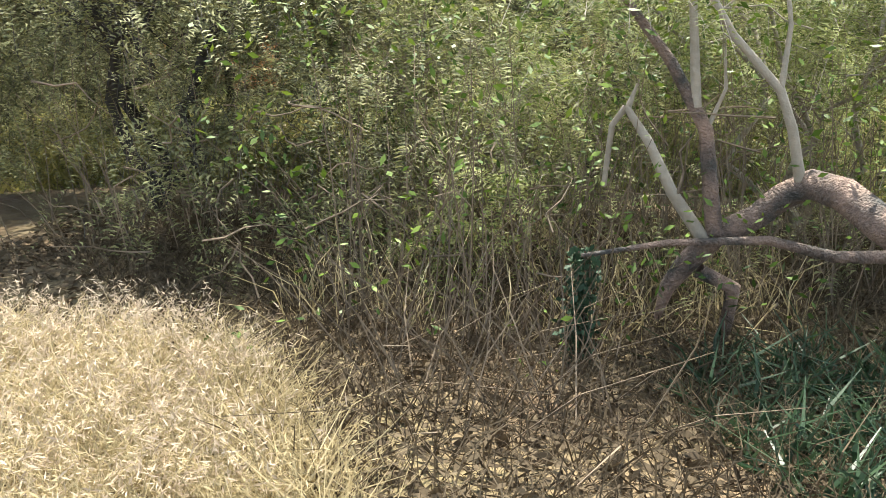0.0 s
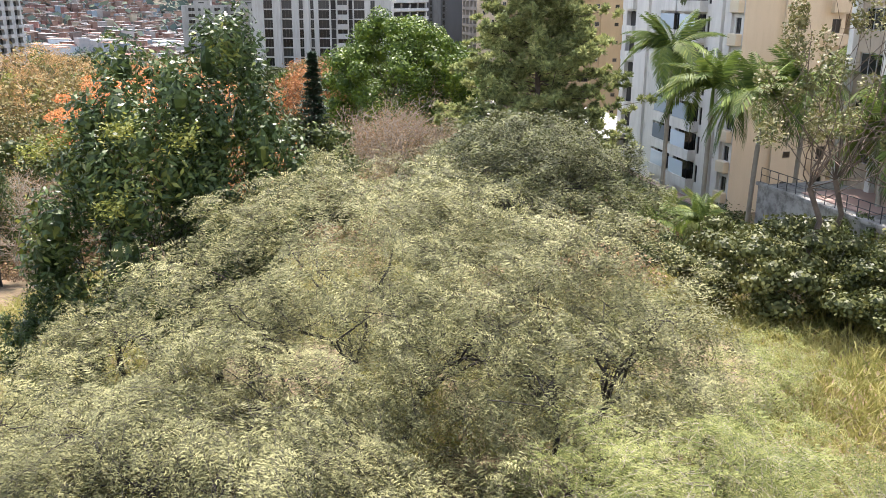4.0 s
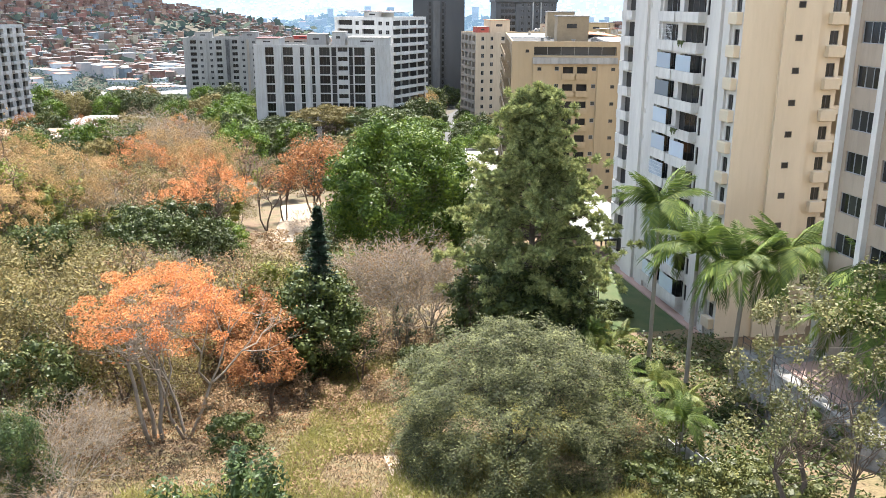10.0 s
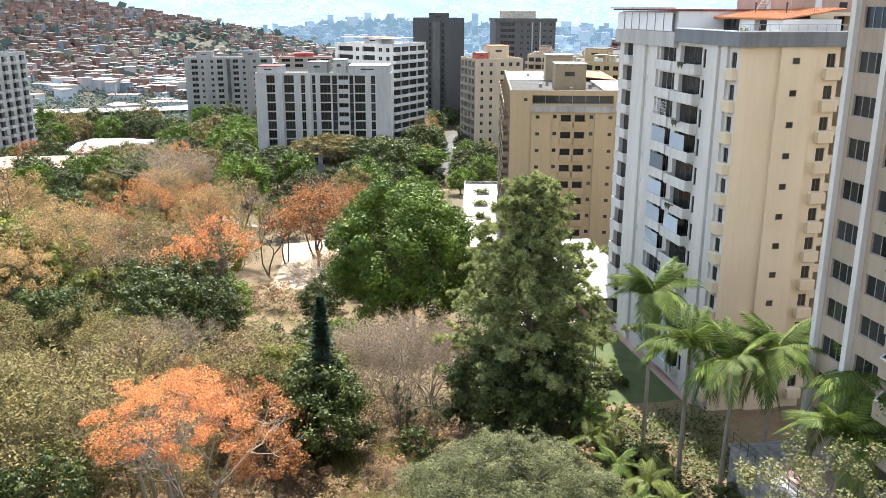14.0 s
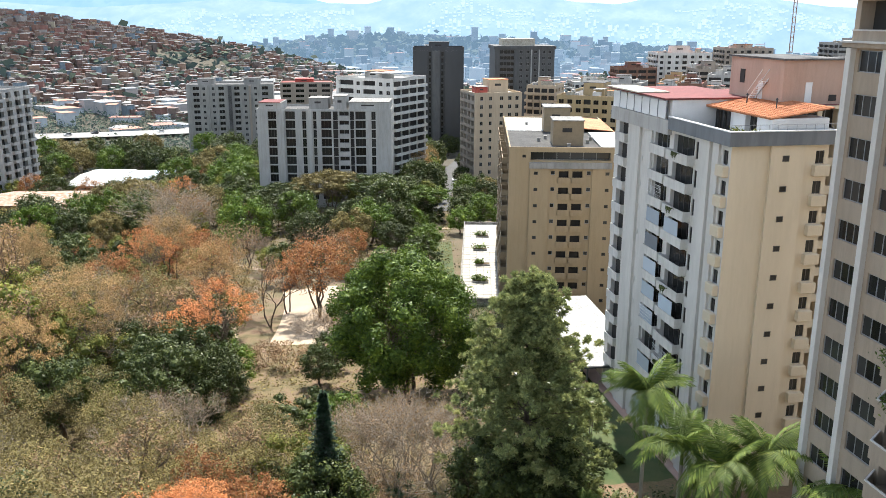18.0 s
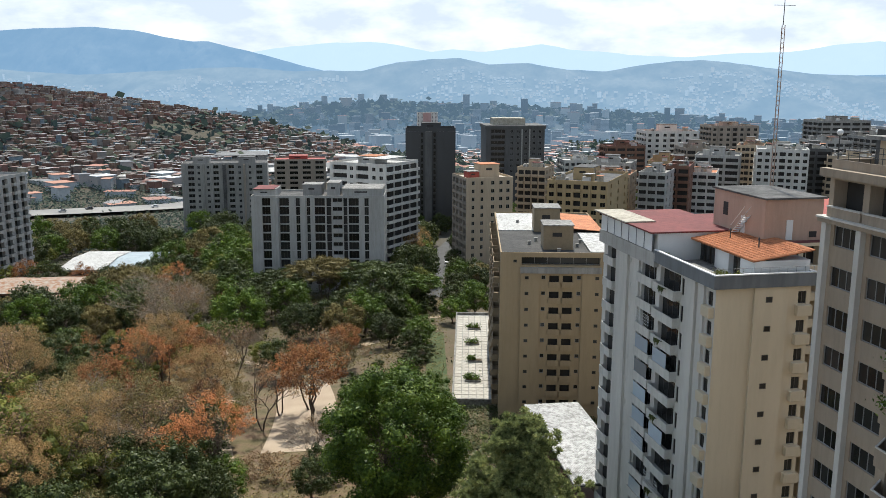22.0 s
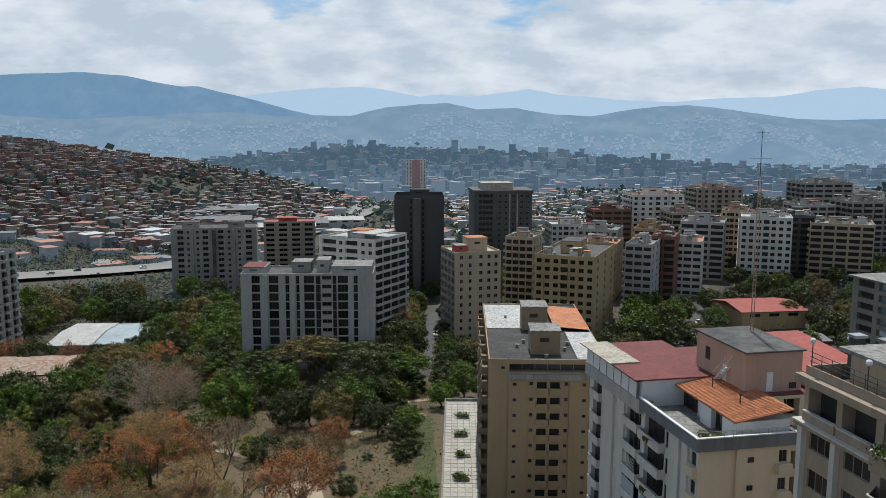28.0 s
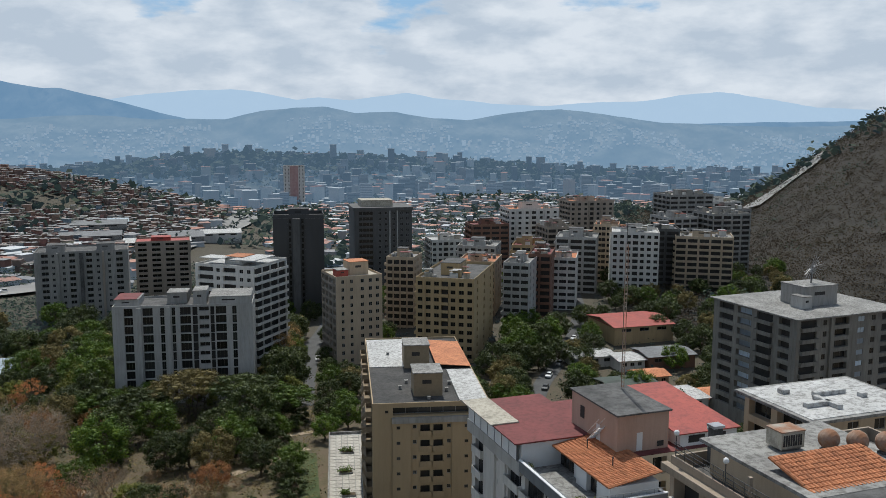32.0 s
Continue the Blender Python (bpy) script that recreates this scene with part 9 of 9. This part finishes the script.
def house(name, label, x, y, turn, w, d, h, wall, roof, rise=0.8, group="low houses between the blocks", z=None):
    """A low house: walls with openings, a shallow two-sided roof with eaves."""
    b = gz(x, y) if z is None else z
    ob = thing(name, label, "house", pose(x, y, b, 0, 0, turn), group)
    hz_ = [(w * (0.12 + 0.3 * j), w * (0.12 + 0.3 * j) + w * 0.16, h - 2.0, h - 0.8, 0.15) for j in range(3)]
    part("wall", facade(w, h, hz_, M[wall]), ob)
    part("room", Kit().box(0, w, 0.16, d, -2, h, M[wall]), ob)
    for a, b_, c_, d_, _ in hz_:
        part("window", window_meshes(b_ - a, d_ - c_, 1, "frame", "glass")[0], ob, pose(a, 0.1, c_))
        part("pane", Kit().box(a, b_, 0.12, 0.14, c_, d_, M["glass"]), ob)
    e = 0.7
    rk_ = Kit().quads([(-e, -e, h), (w + e, -e, h), (w + e, d / 2, h + rise), (-e, d / 2, h + rise), (w + e, d + e, h), (-e, d + e, h)], [(0, 1, 2, 3), (3, 2, 4, 5)], M[roof])
    rk_.quads([(-e, -e, h - 0.12), (w + e, -e, h - 0.12), (w + e, d + e, h - 0.12), (-e, d + e, h - 0.12), (-e, -e, h), (w + e, -e, h), (w + e, d + e, h), (-e, d + e, h)], [(3, 2, 1, 0), (0, 1, 5, 4), (1, 2, 6, 5), (2, 3, 7, 6), (3, 0, 4, 7)], M[roof])
    part("roof", rk_, ob)
    return ob


for nm, lb, x, y, t, w, d, ztop, wall, roof, rise in (
        ("red_roofed_house", "house with a bright red sheet roof and a cream tank house", 108, 292, 8, 24, 22, -10, "ochre", "roof_bright_red", 1.6), ("white_shed", "shed with a bright white sheet roof", 86, 268, 6, 14, 10, -14, "off_white", "roof_white", 0.7),
        ("white_shed", "shed with a bright white sheet roof", 99, 262, 6, 9, 10, -14, "off_white", "roof_white", 0.6), ("grey_roofed_house", "house with a dull grey sheet roof", 109, 262, 6, 17, 12, -13, "rust_brown", "sheet_grey", 0.8),
        ("green_roofed_house", "house with a dark green roof", 84, 226, 8, 15, 12, -12, "beige", "sheet_green", 0.8), ("white_roofed_house", "house with a white flat roof", 88, 208, 8, 17, 11, -10, "off_white", "roof_white", 0.4), ("tile_roofed_house", "house with an orange tiled roof", 106, 212, 8, 10, 9, -11, "cream", "tile_orange", 1.2),
        ("tile_roofed_house", "house with an orange tiled roof", 98, 240, 8, 9, 8, -13, "beige", "tile_orange", 1.0),
        ("sheet_shed", "shed with a weathered white sheet roof", -131, 286, 4, 14, 32, -20.5, "concrete", "roof_white", 1.0), ("sheet_shed", "shed with a pale blue sheet roof", -116, 289, 4, 14, 30, -20.8, "concrete", "sheet_blue", 1.0),
        ("sheet_shed", "shed with a weathered white sheet roof", -150, 262, 4, 17, 10, -22, "concrete", "roof_white", 0.7), ("brown_roofed_house", "house with a dark brown sheet roof", -132, 238, 6, 26, 20, -17, "rust_brown", "rusty", 1.4), ("brown_roofed_house", "house with a dark brown sheet roof", -118, 232, 6, 13, 12, -18.5, "beige", "rusty", 1.0),
        ("warehouse", "wide warehouse with a dull grey roof", -150, 735, 10, 60, 50, -38, "concrete", "sheet_grey", 2.0), ("warehouse", "wide warehouse with a pale blue roof", -190, 780, 10, 30, 30, -36, "concrete", "sheet_blue", 2.0),
        ("warehouse", "wide warehouse with a dull grey roof", -205, 700, 10, 55, 36, -24, "concrete", "sheet_grey", 2.0), ("warehouse", "wide warehouse with a stained white roof", -145, 690, 10, 50, 30, -28, "concrete", "roof_white", 2.0), ("warehouse", "wide warehouse with a dull grey roof", -215, 745, 10, 60, 40, -20, "concrete", "sheet_grey", 2.0), ("warehouse", "wide warehouse with a stained white roof", -95, 760, 10, 34, 30, -30, "off_white", "roof_white", 2.0), ("warehouse", "wide warehouse with a bright roof", -250, 612, 14, 30, 9, -37, "off_white", "roof_white", 1.0)):
    g0 = gz(x, y)
    house(nm, lb, x, y, t, w, d, max(2.6, ztop - g0), wall, roof, rise)


def car(label, x, y, turn, mat, z=None):
    """A small parked car: rounded body, glazed cabin, four wheels."""
    ob = thing("car", label, "car", pose(x, y, (gz(x, y) if z is None else z) + 0.18, 0, 0, turn), "cars")
    prof = ((-2.1, 0.35), (-2.05, 0.75), (-1.2, 0.88), (-0.75, 0.95), (1.6, 0.95), (2.05, 0.85), (2.1, 0.35))
    k = Kit()
    for (a, b), (c_, d_) in zip(prof[:-1], prof[1:]):
        k.quads([(a, -0.85, b), (a, 0.85, b), (c_, 0.85, d_), (c_, -0.85, d_)], [(0, 3, 2, 1)], M[mat])
    for s in (-0.85, 0.85):
        k.quads([(-2.1, s, 0.15), (2.1, s, 0.15), (2.1, s, 0.5), (-2.1, s, 0.5)], [(0, 1, 2, 3)], M[mat]).quads([(-2.08, s, 0.5), (2.08, s, 0.5), (1.7, s, 0.95), (-0.8, s, 0.95)], [(0, 1, 2, 3)], M[mat])
    part("body", k, ob)
    part("cabin", Kit().quads([(-0.9, -0.8, 0.95), (1.75, -0.8, 0.95), (1.75, 0.8, 0.95), (-0.9, 0.8, 0.95), (-0.25, -0.65, 1.42), (1.2, -0.65, 1.42), (1.2, 0.65, 1.42), (-0.25, 0.65, 1.42)],
                              [(0, 1, 5, 4), (1, 2, 6, 5), (2, 3, 7, 6), (3, 0, 4, 7)], M["glass"]).quads([(-0.25, -0.65, 1.424), (1.2, -0.65, 1.424), (1.2, 0.65, 1.424), (-0.25, 0.65, 1.424)], [(0, 1, 2, 3)], M[mat]), ob)
    for wx in (-1.3, 1.35):
        for wy in (-0.88, 0.72):
            part("wheel", STORE.setdefault("wheel", Kit().rod((0, 0, 0), (0, 0.16, 0), 0.31, 0.31, M["dark_metal"], 12).mesh("wheel")), ob, pose(wx, wy, 0.14))


for x, y, t, mt, lb in ((75, 262, 62, "white_paint", "white car parked in the street"), (82, 274, 62, "metal", "silver car parked in the street"), (90, 288, 60, "dark_metal", "dark car in the street"), (96, 303, 62, "white_paint", "white car in the street"), (70.5, 250, 65, "dark_metal", "dark car in the street"),
                        (-6.5, 284, 88, "white_paint", "white car parked by the lane"), (-6.3, 290, 88, "metal", "silver car parked by the lane"), (-6.0, 297, 88, "dark_metal", "dark car parked by the lane"), (1.2, 305, 88, "white_paint", "white car parked by the lane"), (-5.4, 312, 88, "metal", "silver car parked by the lane")):
    car(lb, x, y, t, mt)
for j, (x, y) in enumerate(((-232, 458), (-215, 470), (-199, 489), (-178, 512), (-130, 690), (-104, 778), (-90, 828), (-84, 880), (-76, 930), (-72, 960), (-244, 446), (-130, 640))):
    car("car driving on the highway", x + (4 if j % 2 else -5), y, 40 if x < -170 else 75, ("white_paint", "metal", "dark_metal")[j % 3], gz(x, y) + 2.1)
